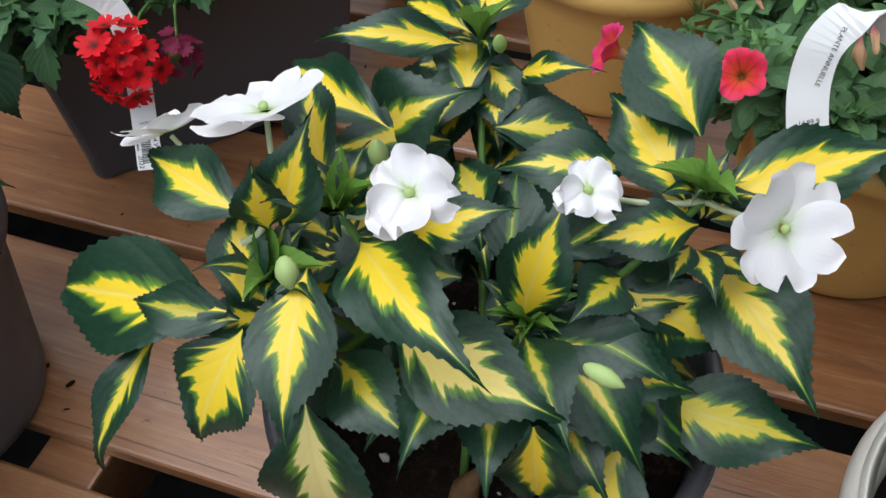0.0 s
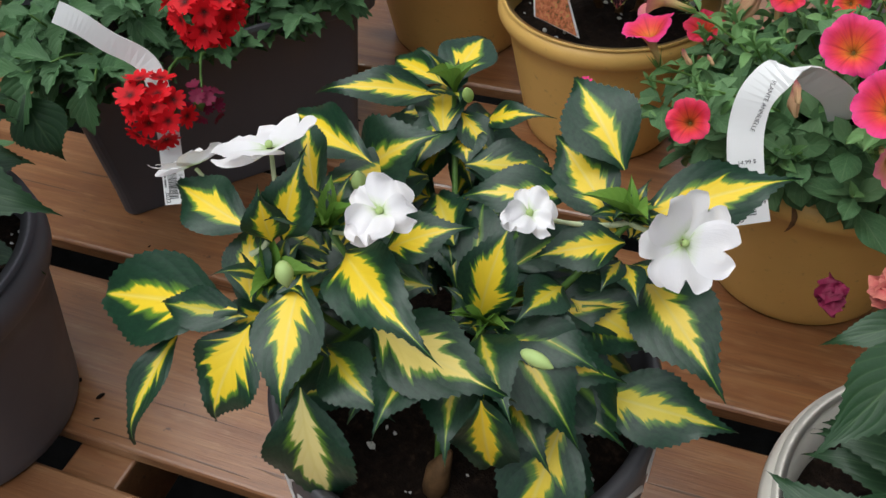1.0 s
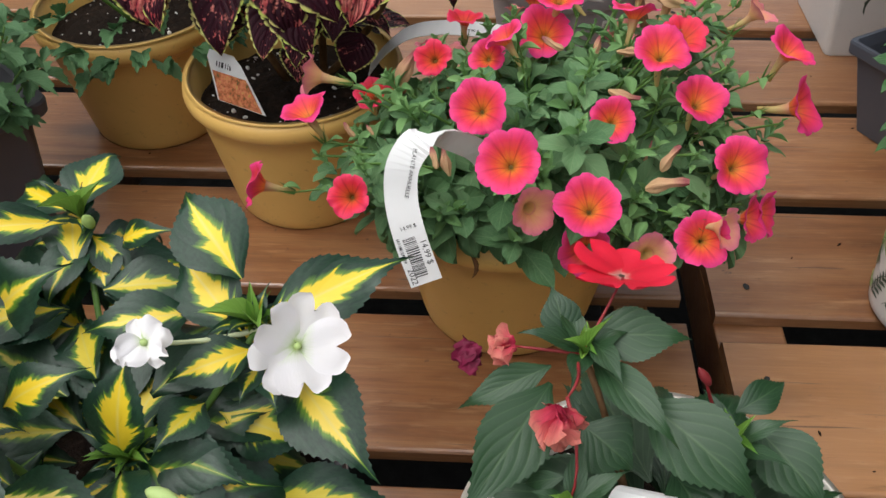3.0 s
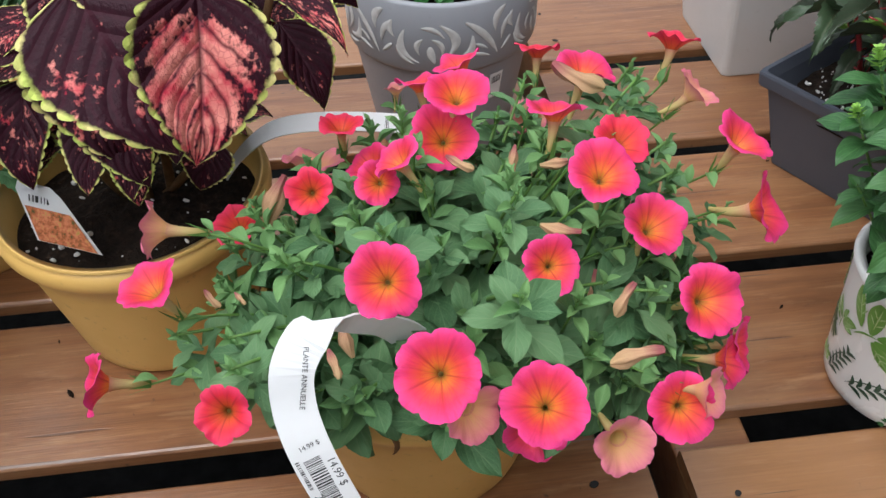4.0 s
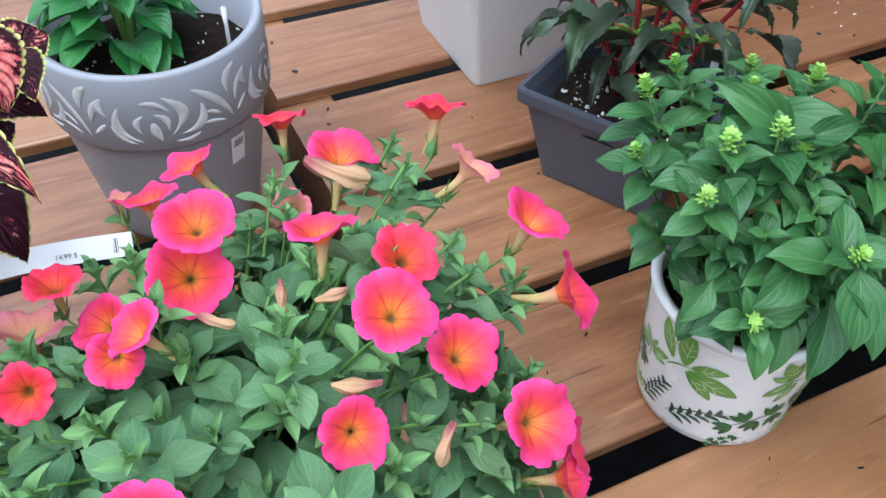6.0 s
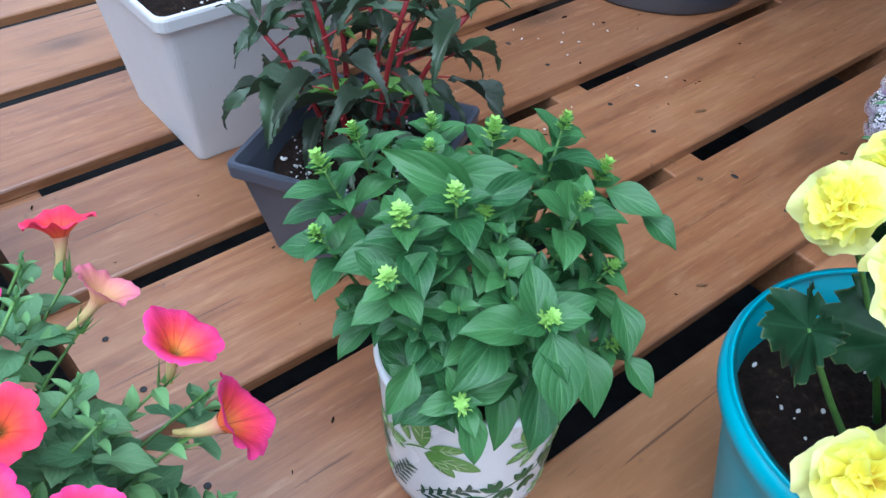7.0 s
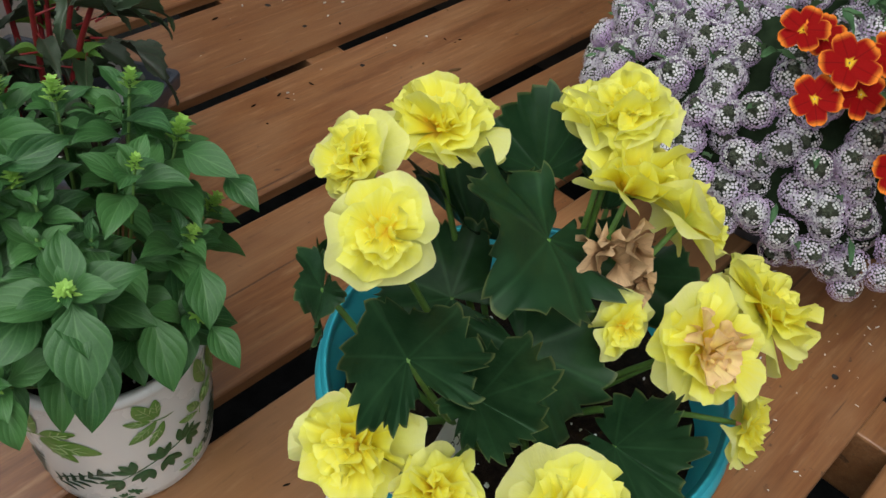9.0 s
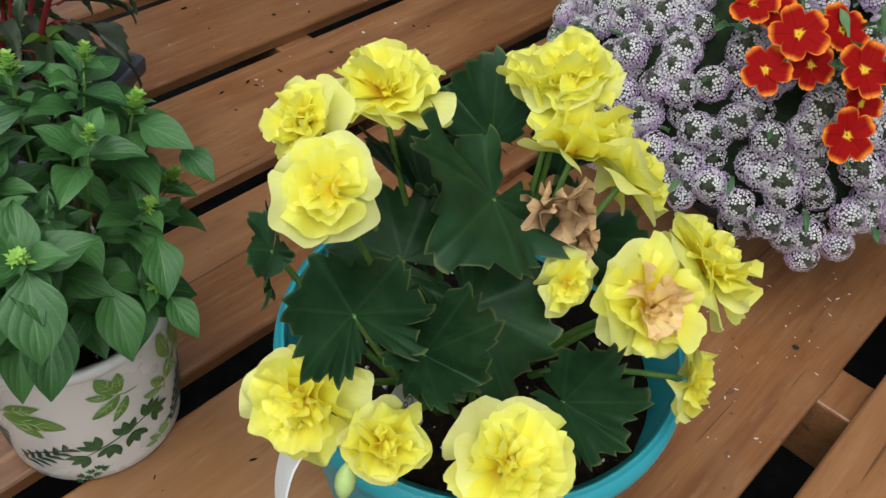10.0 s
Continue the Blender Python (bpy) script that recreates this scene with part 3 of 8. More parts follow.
YELLOW_PETAL = petal_material("yellow_petal", ((0.1, (0.97, 0.68, 0.04)), (0.4, (0.97, 0.87, 0.07)), (0.75, (0.97, 0.93, 0.13)), (1.0, (0.96, 0.95, 0.26))), (0.95, 0.93, 0.4), 0.3, 0.6, 0.48, 0.0, None, 8.0)
GUARD_PETAL = petal_material("pale_yellow_guard_petal", ((0.1, (0.7, 0.8, 0.1)), (0.5, (0.92, 0.92, 0.22)), (1.0, (0.93, 0.92, 0.38))), (0.95, 0.95, 0.5), 0.3, 0.6, 0.45, 0.0, None, 6.0)
BROWNED_PETAL = petal_material("browned_petal", ((0.0, (0.8, 0.5, 0.14)), (0.5, (0.92, 0.76, 0.28)), (1.0, (0.84, 0.6, 0.32))), (0.72, 0.42, 0.2), 0.4, 0.6, 0.25, 0.0, None, 8.0)
DEAD_PETAL = petal_material("dead_petal", ((0.0, (0.2, 0.11, 0.05)), (0.6, (0.42, 0.25, 0.12)), (1.0, (0.6, 0.4, 0.22))), (0.16, 0.08, 0.04), 0.6, 0.75, 0.1, 0.0, None, 8.0)
VERBENA_PETAL = petal_material("verbena_petal", ((0.05, (0.06, 0.005, 0.005)), (0.2, (0.34, 0.003, 0.006)), (0.34, (0.66, 0.004, 0.012)), (1.0, (0.78, 0.01, 0.022))), None, 0, 0.5, 0.2)
RUST_PETAL = rimmed_petal("rust_petal", (0.8, 0.5, 0.03), (0.22, 0.003, 0.003), (0.85, 0.25, 0.03))
LILAC_PETAL = petal_material("lilac_petal", ((0.3, (0.84, 0.83, 0.8)), (0.55, (0.8, 0.74, 0.82)), (0.75, (0.68, 0.51, 0.73)), (1.0, (0.52, 0.33, 0.6))), None, 0, 0.6, 0.25, 0.5, (0.7, 0.64, 0.74))
RED_PETAL = petal_material("red_petal", ((0.0, (0.6, 0.3, 0.25)), (0.12, (0.62, 0.01, 0.03)), (1.0, (0.78, 0.015, 0.05))), None, 0, 0.5, 0.2)
WILTED_RED = petal_material("wilted_red_petal", ((0.0, (0.34, 0.01, 0.04)), (0.5, (0.56, 0.05, 0.09)), (1.0, (0.6, 0.2, 0.15))), (0.2, 0.02, 0.05), 0.5, 0.6, 0.2)
WINE_WILT = plain("wine_withered_petal", (0.2, 0.012, 0.05), 0.6, 0.2, 0.3, 90)
REDBUD = plain("red_bud", (0.24, 0.025, 0.03), 0.5, 0.3, 0.3, 60)
PALE_STALK = plain("pale_stalk", (0.62, 0.68, 0.42), 0.5, 0.3, 0.15, 60)
BUD = plain("green_bud", (0.42, 0.55, 0.2), 0.5, 0.3, 0.15, 60)
REDSTEM = plain("red_stem", (0.3, 0.025, 0.03), 0.45, 0.35, 0.2, 80)


def blade(widths, arch=0.06, fold=0.12, wave=0.02, teeth=0.0, count=0, cols=4, seed=0, twist=0.0, hook=0.0, scallop=0):
    """A unit leaf: y from 0 to 1, half-width 0.5, face up. widths: the outline's half-widths from base to tip (0 to 1)."""
    r = random.Random(seed)
    n = count * (scallop or 3) if count else 16
    ph = r.uniform(0, 6)
    rows = []
    for i in range(n + 1):
        s = i / n
        q = s * (len(widths) - 1)
        k = min(int(q), len(widths) - 2)
        a, b = widths[k], widths[k + 1]
        before, after = widths[max(k - 1, 0)], widths[min(k + 2, len(widths) - 1)]
        f = q - k
        half = max(0.0, 0.25 * (2 * a + (b - before) * f + (2 * before - 5 * a + 4 * b - after) * f * f + (3 * a - before - 3 * b + after) * f ** 3))
        row = []
        for j in range(-cols, cols + 1):
            v = j / cols
            x = v * half
            out = 1.0
            if abs(j) == cols and teeth and 0 < i < n:
                out = 1 + (teeth * (abs(math.sin(math.pi * i / scallop)) ** 0.7 if scallop else (0.25, 0.55, 1.0)[i % 3] - 0.25)) / max(half, 0.1)
            lift = fold * abs(x) * 2 * (1 - 0.5 * s) + wave * v * v * math.sin(ph + 11 * s + (2 if v > 0 else 0))
            rot = twist * (s - 0.5)
            z = arch * 4 * s * (1 - s) + lift - hook * max(0, s - 0.75) ** 2 * 8
            row.append((x * out * math.cos(rot), s + (0.35 * teeth if not scallop and abs(j) == cols and i % 3 == 2 and i < n - 2 else 0), z + x * math.sin(rot)))
        rows.append(row)
    bm = bmesh.new()
    def chart(i, j):
        u = j / (2 * cols)
        if scallop and j in (0, 2 * cols):
            u = 0.5 + (u - 0.5) * (0.93 + 0.07 * abs(math.sin(math.pi * i / scallop)))
        return (u, i / n)
    sheet(bm, rows, chart)
    bmesh.ops.remove_doubles(bm, verts=bm.verts, dist=1e-5)
    return bm


IMPATIENS_OUTLINE = (0.08, 0.24, 0.48, 0.7, 0.86, 0.95, 0.97, 0.93, 0.82, 0.66, 0.47, 0.29, 0.15, 0.06, 0.0)
OVAL = (0.06, 0.42, 0.68, 0.86, 0.96, 1.0, 0.97, 0.9, 0.77, 0.57, 0.3, 0.0)
BASIL_OUTLINE = (0.05, 0.3, 0.62, 0.85, 0.97, 1.0, 0.95, 0.84, 0.68, 0.48, 0.25, 0.0)
LANCE = (0.08, 0.4, 0.7, 0.9, 1.0, 0.95, 0.8, 0.6, 0.36, 0.16, 0.0)
SPOON = (0.12, 0.3, 0.55, 0.8, 0.97, 1.0, 0.92, 0.72, 0.4, 0.0)
HEART = (0.14, 0.66, 0.87, 0.97, 1.0, 0.98, 0.92, 0.82, 0.69, 0.54, 0.37, 0.19, 0.0)


def blades(name, outline, material, several, arch, fold, wave, teeth=0.0, count=0, cols=4, hook=0.0, scallop=0):
    made = []
    for k in range(several):
        r = random.Random(name + str(k))
        made.append(to_mesh(blade(outline, arch * r.uniform(0.6, 1.4), fold * r.uniform(0.4, 1.3), wave * r.uniform(0.5, 1.6), teeth, count, cols, k + 5, r.uniform(-0.35, 0.35), hook * r.uniform(0.3, 1.3), scallop), name, material))
    return made


VARIEGATED_BLADES = blades("leaf", IMPATIENS_OUTLINE, VARIEGATED, 8, 0.11, 0.05, 0.03, 0.032, 20, 6, 0.24)
DARK_BLADES = blades("leaf", IMPATIENS_OUTLINE, DARK_LEAF, 5, 0.11, 0.04, 0.018, 0.032, 19, 5, 0.2)
LIME_SPIKE = plain_leaf("lime_spike", (0.26, 0.5, 0.07), (0.42, 0.66, 0.14), (0.4, 0.6, 0.2), 0.5, 4, 0.4, 0.3)
YOUNG_BLADES = blades("young_leaf", LANCE, YOUNG_LEAF, 3, 0.08, 0.3, 0.01, 0.03, 9, 2)
PETUNIA_BLADES = blades("leaf", SPOON, PETUNIA_LEAF, 5, 0.06, 0.12, 0.05, 0, 0, 3)
BASIL_BLADES = blades("leaf", BASIL_OUTLINE, BASIL_LEAF, 6, 0.09, 0.13, 0.025, 0, 0, 4, 0.1)
YOUNG_PETUNIA = blades("young_leaf", SPOON, PETUNIA_TIP, 3, 0.08, 0.25, 0.02, 0, 0, 2)
VERBENA_BLADES = blades("leaf", LANCE, VERBENA_LEAF, 4, 0.09, 0.2, 0.03, 0.15, 5, 2)
BRONZE_BLADES = blades("leaf", LANCE, BRONZE_LEAF, 5, 0.12, 0.2, 0.07, 0.08, 12, 4, 0.25)
BROAD_BLADES = blades("leaf", OVAL, BROAD_LEAF, 4, 0.1, 0.2, 0.03, 0, 0, 4, 0.1)
COLEUS_BLADES = blades("leaf", HEART, COLEUS, 4, 0.07, 0.1, 0.03, 0.045, 11, 8, 0.2, 7)


def petal(bm, m, length, width, notch=0.12, curl=0.1, wave=0.03, nu=7, nv=6, ph=0.0, v0=0.0):
    """One petal from the flower's heart outwards, mapped by how far out it lies."""
    rows = []
    for i in range(nu + 1):
        s = i / nu
        half = 0.5 * width * math.sin(math.pi * min(1, 0.08 + 0.62 * s ** 0.8)) * (1 if s < 0.8 else math.sqrt(max(0.0, 1 - ((s - 0.8) / 0.2) ** 2 * 0.75)))
        row = []
        for j in range(nv + 1):
            v = 2 * j / nv - 1
            y = s * length * (1 - notch * (1 - abs(v)) ** 2 * s ** 4)
            z = curl * length * s * s * 0.6 + wave * math.sin(ph + 5 * v + 3 * s) * s + 0.05 * length * v * v * s
            row.append(m @ Vector((v * half, y, z)))
        rows.append(row)
    sheet(bm, rows, lambda i, j: (j / nv, v0 + (1 - v0) * i / nu))


def frill(bm, m, length, spread, r, curl, wave, teeth, nu=9, nv=18):
    """A shell-shaped petal that fans out over twice the given angle, with a rounded, rippled and finely nibbled edge."""
    ph, ph2, skew = r.uniform(0, 6), r.uniform(0, 6), r.uniform(-0.12, 0.12)
    nib = [r.uniform(-1, 0.5) for _ in range(nv + 1)]
    rows = []
    for i in range(nu + 1):
        s = i / nu
        row = []
        for j in range(nv + 1):
            v = 2 * j / nv - 1
            a = math.radians(spread) * v
            q = length * s * (1 - 0.2 * v ** 4 + skew * v + 0.05 * math.sin(ph2 + 3 * v)) + (teeth * length * nib[j] if i == nu else 0)
            z = curl * length * s * s - 0.12 * length * s * v * v + wave * length * (s ** 2.2 * math.sin(ph + 4.2 * v) + 0.5 * s ** 4 * math.sin(ph2 + 9 * v))
            row.append(m @ Vector((q * math.sin(a), q * math.cos(a), z)))
        rows.append(row)
    sheet(bm, rows, lambda i, j: (j / nv, i / nu))


def impatiens_flower(seed, material, count=5, closed=0.0):
    r = random.Random(seed)
    bm = bmesh.new()
    for k in range(count):
        petal(bm, pose(0, 0, 0.004 * k, 0, 0, 360 / count * k + r.uniform(-8, 8)) @ pose(0, 0.06, 0, 10 + 60 * closed + r.uniform(-8, 10), r.uniform(-6, 6), 0), r.uniform(0.92, 1.05), r.uniform(1.0, 1.18), 0.3, 0.05 - 0.5 * closed, 0.035 + 0.05 * closed, 10, 12, r.uniform(0, 6))
    return to_mesh(bm, "flower", material)


def funnel_flower(seed, material, lobes=5, open_=1.0, ruffle=0.11, depth=0.8, cleft=0.15):
    """A petunia's face: a shallow, lobed funnel of radius 1 that opens to +z."""
    r = random.Random(seed)
    seg, rad = 60, (0.06, 0.13, 0.2, 0.32, 0.48, 0.64, 0.8, 0.92, 1.0)
    ph = [r.uniform(0, 6) for _ in range(3)]
    wob = [r.uniform(0.92, 1.06) for _ in range(lobes)]
    bm = bmesh.new()
    rows = []
    for q in rad:
        row = []
        for k in range(seg + 1):
            a = 2 * math.pi * (k % seg) / seg
            c = abs(math.cos(lobes * a / 2))
            lobe = 1 - (cleft * (1 - c ** 0.45) + 0.05 * max(0.0, 1 - abs(math.sin(lobes * a / 2)) * 7) + 0.045 * noise.noise((5 * math.cos(a), 5 * math.sin(a), seed + 3))) * q ** 4
            lobe *= 1 + (wob[int((k % seg) / seg * lobes + 0.5) % lobes] - 1) * q * q * c
            z = -depth * (1 - q) ** 1.8 + ruffle * 1.6 * q ** 3 * noise.noise((2.6 * math.cos(a), 2.6 * math.sin(a), seed + 6)) + ruffle * 0.35 * q ** 3 * math.sin(lobes * a + ph[0]) + ruffle * 0.6 * q ** 2 * math.sin(3 * a + ph[1]) - (1 - open_) * 0.6 * (1 - q)
            z += 0.035 * q * (1 - c) - 0.07 * q ** 5
            z += 0.09 * q * q * math.sin(2 * a + ph[2]) + 0.05 * q ** 4 * noise.noise((3 * math.cos(a), 3 * math.sin(a), seed))
            lobe *= 1 + 0.07 * q * noise.noise((1.6 * math.cos(a), 1.6 * math.sin(a), seed + 9))
            rr = q * (open_ + (1 - open_) * 0.5)
            row.append((rr * lobe * math.cos(a), rr * lobe * math.sin(a), z))
        rows.append(row)
    sheet(bm, rows, lambda i, j: (j / seg * 2, rad[i]))
    bmesh.ops.remove_doubles(bm, verts=bm.verts, dist=1e-5)
    return to_mesh(bm, "flower", material)


def tube_mesh(bend=0.25):
    bm = bmesh.new()
    rows, seg = [], 14
    prof = ((-0.52, 0.25), (-0.66, 0.19), (-0.9, 0.15), (-1.2, 0.125), (-1.55, 0.1), (-1.75, 0.07))
    for i, (z, q) in enumerate(prof):
        rows.append([(q * math.cos(2 * math.pi * k / seg) + bend * (z + 0.52) ** 2, q * math.sin(2 * math.pi * k / seg), z) for k in range(seg + 1)])
    sheet(bm, rows, lambda i, j: (j / seg * 2, 1 - i / 5))
    bmesh.ops.remove_doubles(bm, verts=bm.verts, dist=1e-5)
    return to_mesh(bm, "flower_tube", TRUMPET)


def leaf(parent, meshes, base, tip, width, up=(0, -0.5, 0.9), name="leaf", seed=None, flame=None, thick=None):
    me = meshes[(seed if seed is not None else rng.randrange(99)) % len(meshes)]
    m = along(base, tip, up, width, thick)
    ob = put(name, me, parent, m)
    if flame:
        ob.color = (*flame, 1)
    return ob


def whorl(parent, meshes, centre, count, length, width, rise=0.9, name="young_leaf", spread=1.0):
    for k in range(count):
        a = 2 * math.pi * (k + rng.random() * 0.6) / count
        l = length * rng.uniform(0.6, 1.1)
        tip = Vector(centre) + Vector((math.cos(a) * l * spread, math.sin(a) * l * spread, l * rise * rng.uniform(0.5, 1.2)))
        leaf(parent, meshes, centre, tip, width * rng.uniform(0.7, 1.2), (0, 0, 1), name)


def stems(parent, lines, radius, material, name="stem", seg=8):
    """Each line becomes a stem of its own, gently bent."""
    for a, b, *bend in lines:
        a, b = Vector(a), Vector(b)
        mid = (a + b) / 2 + Vector(bend[0] if bend else (0, 0, 0))
        pts = [(1 - s) ** 2 * a + 2 * s * (1 - s) * mid + s * s * b for s in (0, 0.2, 0.4, 0.6, 0.8, 1)]
        bm = bmesh.new()
        tube(bm, pts, [radius * (1 - 0.4 * i / 5) for i in range(6)], seg)
        part(name, bm, material, parent)


def bud(parent, place, direction, length, material=None, name="bud", fat=0.55):
    bm = bmesh.new()
    d = Vector(direction).normalized()
    p = Vector(place)
    tube(bm, [p + d * length * s for s in (-0.5, -0.4, -0.2, 0.05, 0.28, 0.45, 0.52)], [length * fat * q for q in (0.12, 0.32, 0.47, 0.5, 0.36, 0.14, 0.02)], 12)
    part(name, bm, material or BUD, parent)

# ---- the potted plants' pots ----
impatiens = empty("impatiens_plant", (-1.294, -0.602, 0), "potted impatiens with white flowers and yellow-variegated dark green leaves", "potted plant")
round_pot(impatiens, (-1.294, -0.602), 0.092, 0.123, 0.23, CHARCOAL, 0.01, 0.075, 0.005, (), "charcoal plastic pot with a white leaf relief")
soil(impatiens, (-1.294, -0.602), 0.11, 0.205, 3, 70, 0.004)

red_impatiens = empty("red_impatiens_plant", (-0.98, -0.619, 0), "potted impatiens with dark green leaves and withered red flowers", "potted plant")
round_pot(red_impatiens, (-0.98, -0.619), 0.095, 0.128, 0.215, CREAM, 0.012, 0.03, 0.008, (), "cream plastic pot with a thick rolled rim", 0.006, True)
soil(red_impatiens, (-0.98, -0.619), 0.113, 0.19, 4, 130, 0.004)

petunia = empty("petunia_plant", (-1.07, -0.2, 0), "potted petunia full of pink and orange flowers", "potted plant")
round_pot(petunia, (-1.07, -0.2), 0.09, 0.13, 0.18, MUSTARD, 0.011, 0.028, 0.005, (), "mustard yellow plastic pot with a cracked rim", 0.006, True)
soil(petunia, (-1.07, -0.2), 0.115, 0.155, 5)

coleus = empty("coleus_plant", (-1.32, -0.013, 0), "potted coleus with pink and wine leaves edged in lime", "potted plant")
round_pot(coleus, (-1.32, -0.013), 0.09, 0.128, 0.175, MUSTARD, 0.011, 0.028, 0.005, (), "mustard yellow plastic pot", 0.006, True)
soil(coleus, (-1.32, -0.013), 0.113, 0.15, 6, 70, 0.0035)

far_plant = empty("leafy_plant", (-1.56, 0.14, 0), "small-leaved green plant in a mustard pot", "potted plant")
round_pot(far_plant, (-1.56, 0.14), 0.09, 0.128, 0.175, MUSTARD, 0.011, 0.028, 0.005, (), "mustard yellow plastic pot", 0.006, True)
soil(far_plant, (-1.56, 0.14), 0.113, 0.15, 7)

grey_potted = empty("broadleaf_plant", (-0.995, 0.27, 0), "broad-leaved green plant in a light grey embossed pot", "potted plant")
round_pot(grey_potted, (-0.995, 0.27), 0.082, 0.112, 0.235, LIGHT_GREY, 0.006, 0.085, 0.006, (), "light grey pot with a white leaf relief")
soil(grey_potted, (-0.995, 0.27), 0.1, 0.195, 8)

basil = empty("basil_plant", (-0.607, -0.203, 0), "bushy green basil in a white herb-printed pot", "potted plant")
round_pot(basil, (-0.607, -0.203), 0.07, 0.082, 0.148, CERAMIC, 0.002, 0.012, 0.005, (), "white ceramic pot printed with green herbs")
soil(basil, (-0.607, -0.203), 0.073, 0.125, 9)

begonia = empty("begonia_plant", (-0.431, -0.47, 0), "potted begonia with ruffled yellow flowers and dark leaves", "potted plant")
round_pot(begonia, (-0.431, -0.47), 0.1, 0.142, 0.205, TEAL, 0.01, 0.026, 0.006, (), "turquoise plastic bowl with a rolled rim", 0.006, True)
soil(begonia, (-0.431, -0.47), 0.128, 0.175, 10, 90, 0.003)

fuchsia = empty("bronze_leaf_plant", (-0.5, 0.115, 0), "bronze-green plant with red stems in a square pot", "potted plant")
square_pot(fuchsia, (-0.5, 0.11), 0.072, 0.1025, 0.13, 30.6, BLUEGREY, 0.008, "square blue-grey plastic pot", 0.06)
soil(fuchsia, (-0.5, 0.11), 0.094, 0.108, 11, 120, 0.004)

white_planter = empty("white_planter", (-0.5, 0.42, 0), "square off-white plastic planter with tapering sides", "planter")
square_pot(white_planter, (-0.5, 0.42), 0.09, 0.13, 0.22, 0, OFFWHITE, 0.008, "", 0.1)
soil(white_planter, (-0.5, 0.42), 0.105, 0.19, 12)

verbena = empty("verbena_plant", (-1.8, -0.1, 0), "red verbena in a dark rectangular planter", "potted plant")
square_pot(verbena, (-1.753, -0.19), 0.085, 0.105, 0.2, 47, SLATE, 0.01, "dark grey rectangular plastic planter", 0.14, 1.71)

left_pot = empty("leafy_plant", (-1.75, -0.625, 0), "green leafy plant in a dark grey round pot", "potted plant")
round_pot(left_pot, (-1.778, -0.632), 0.1, 0.135, 0.205, SLATE, 0.012, 0.04, 0.006, (), "dark grey round plastic pot", 0.006, True)
soil(left_pot, (-1.778, -0.632), 0.118, 0.175, 13)

black_tub = empty("black_tub", (0.335, 0.37, 0), "large round black plastic tub", "tub")
round_pot(black_tub, (0.335, 0.37), 0.165, 0.215, 0.42, CHARCOAL, 0.012, 0.03, 0.006, (), "", 0.006, True)

basket = empty("alyssum_basket", (0.12, -0.42, 0), "mound of lilac alyssum and red-orange calibrachoa in a pot", "potted plant")
round_pot(basket, (0.14, -0.42), 0.1, 0.13, 0.2, CHARCOAL, 0.012, 0.03, 0.006, (), "dark plastic pot hidden by flowers", 0.006, True)

# ---- white variegated impatiens ----
leaf(impatiens, VARIEGATED_BLADES, (-1.386, -0.683, 0.340), (-1.506, -0.664, 0.292), 0.054, (0, -0.55, 0.85), flame=(0.60, 0.0, 0.0))
leaf(impatiens, VARIEGATED_BLADES, (-1.381, -0.677, 0.341), (-1.391, -0.643, 0.371), 0.028, (0, -0.55, 0.85), flame=(0.80, 0.0, 0.0))
leaf(impatiens, VARIEGATED_BLADES, (-1.381, -0.683, 0.336), (-1.438, -0.684, 0.329), 0.024, (0, -0.55, 0.85), flame=(0.50, 0.0, 0.6))
leaf(impatiens, VARIEGATED_BLADES, (-1.423, -0.685, 0.316), (-1.441, -0.738, 0.268), 0.021, (0, -0.55, 0.85), flame=(0.60, 0.0, 0.2))
leaf(impatiens, VARIEGATED_BLADES, (-1.379, -0.685, 0.333), (-1.398, -0.715, 0.278), 0.045, (0, -0.55, 0.85), flame=(1.10, 0.0, 0.0))
leaf(impatiens, VARIEGATED_BLADES, (-1.355, -0.665, 0.358), (-1.343, -0.727, 0.324), 0.039, (0, -0.55, 0.85), flame=(0.80, 0.0, 0.0))
leaf(impatiens, VARIEGATED_BLADES, (-1.338, -0.649, 0.363), (-1.266, -0.713, 0.382), 0.038, (0, -0.55, 0.85), flame=(0.85, 0.0, 0.0))
leaf(impatiens, VARIEGATED_BLADES, (-1.383, -0.547, 0.317), (-1.325, -0.537, 0.361), 0.052, (0, -0.55, 0.85), flame=(0.50, 0.1, 0.0))
leaf(impatiens, VARIEGATED_BLADES, (-1.380, -0.663, 0.379), (-1.444, -0.636, 0.373), 0.032, (0, -0.55, 0.85), flame=(0.65, 0.0, 0.0))
leaf(impatiens, VARIEGATED_BLADES, (-1.354, -0.641, 0.381), (-1.388, -0.579, 0.391), 0.024, (0, -0.55, 0.85), flame=(0.70, 0.0, 0.0))
leaf(impatiens, VARIEGATED_BLADES, (-1.327, -0.627, 0.347), (-1.281, -0.617, 0.369), 0.028, (0, -0.55, 0.85), flame=(0.85, 0.0, 0.0))
leaf(impatiens, VARIEGATED_BLADES, (-1.318, -0.667, 0.333), (-1.239, -0.689, 0.335), 0.044, (0, -0.55, 0.85), flame=(0.85, 0.6, 0.0))
leaf(impatiens, VARIEGATED_BLADES, (-1.342, -0.677, 0.320), (-1.295, -0.706, 0.317), 0.034, (0, -0.55, 0.85), flame=(0.50, 0.0, 0.5))
leaf(impatiens, VARIEGATED_BLADES, (-1.351, -0.694, 0.303), (-1.338, -0.701, 0.206), 0.053, (0, -0.55, 0.85), flame=(0.75, 1.0, 0.0))
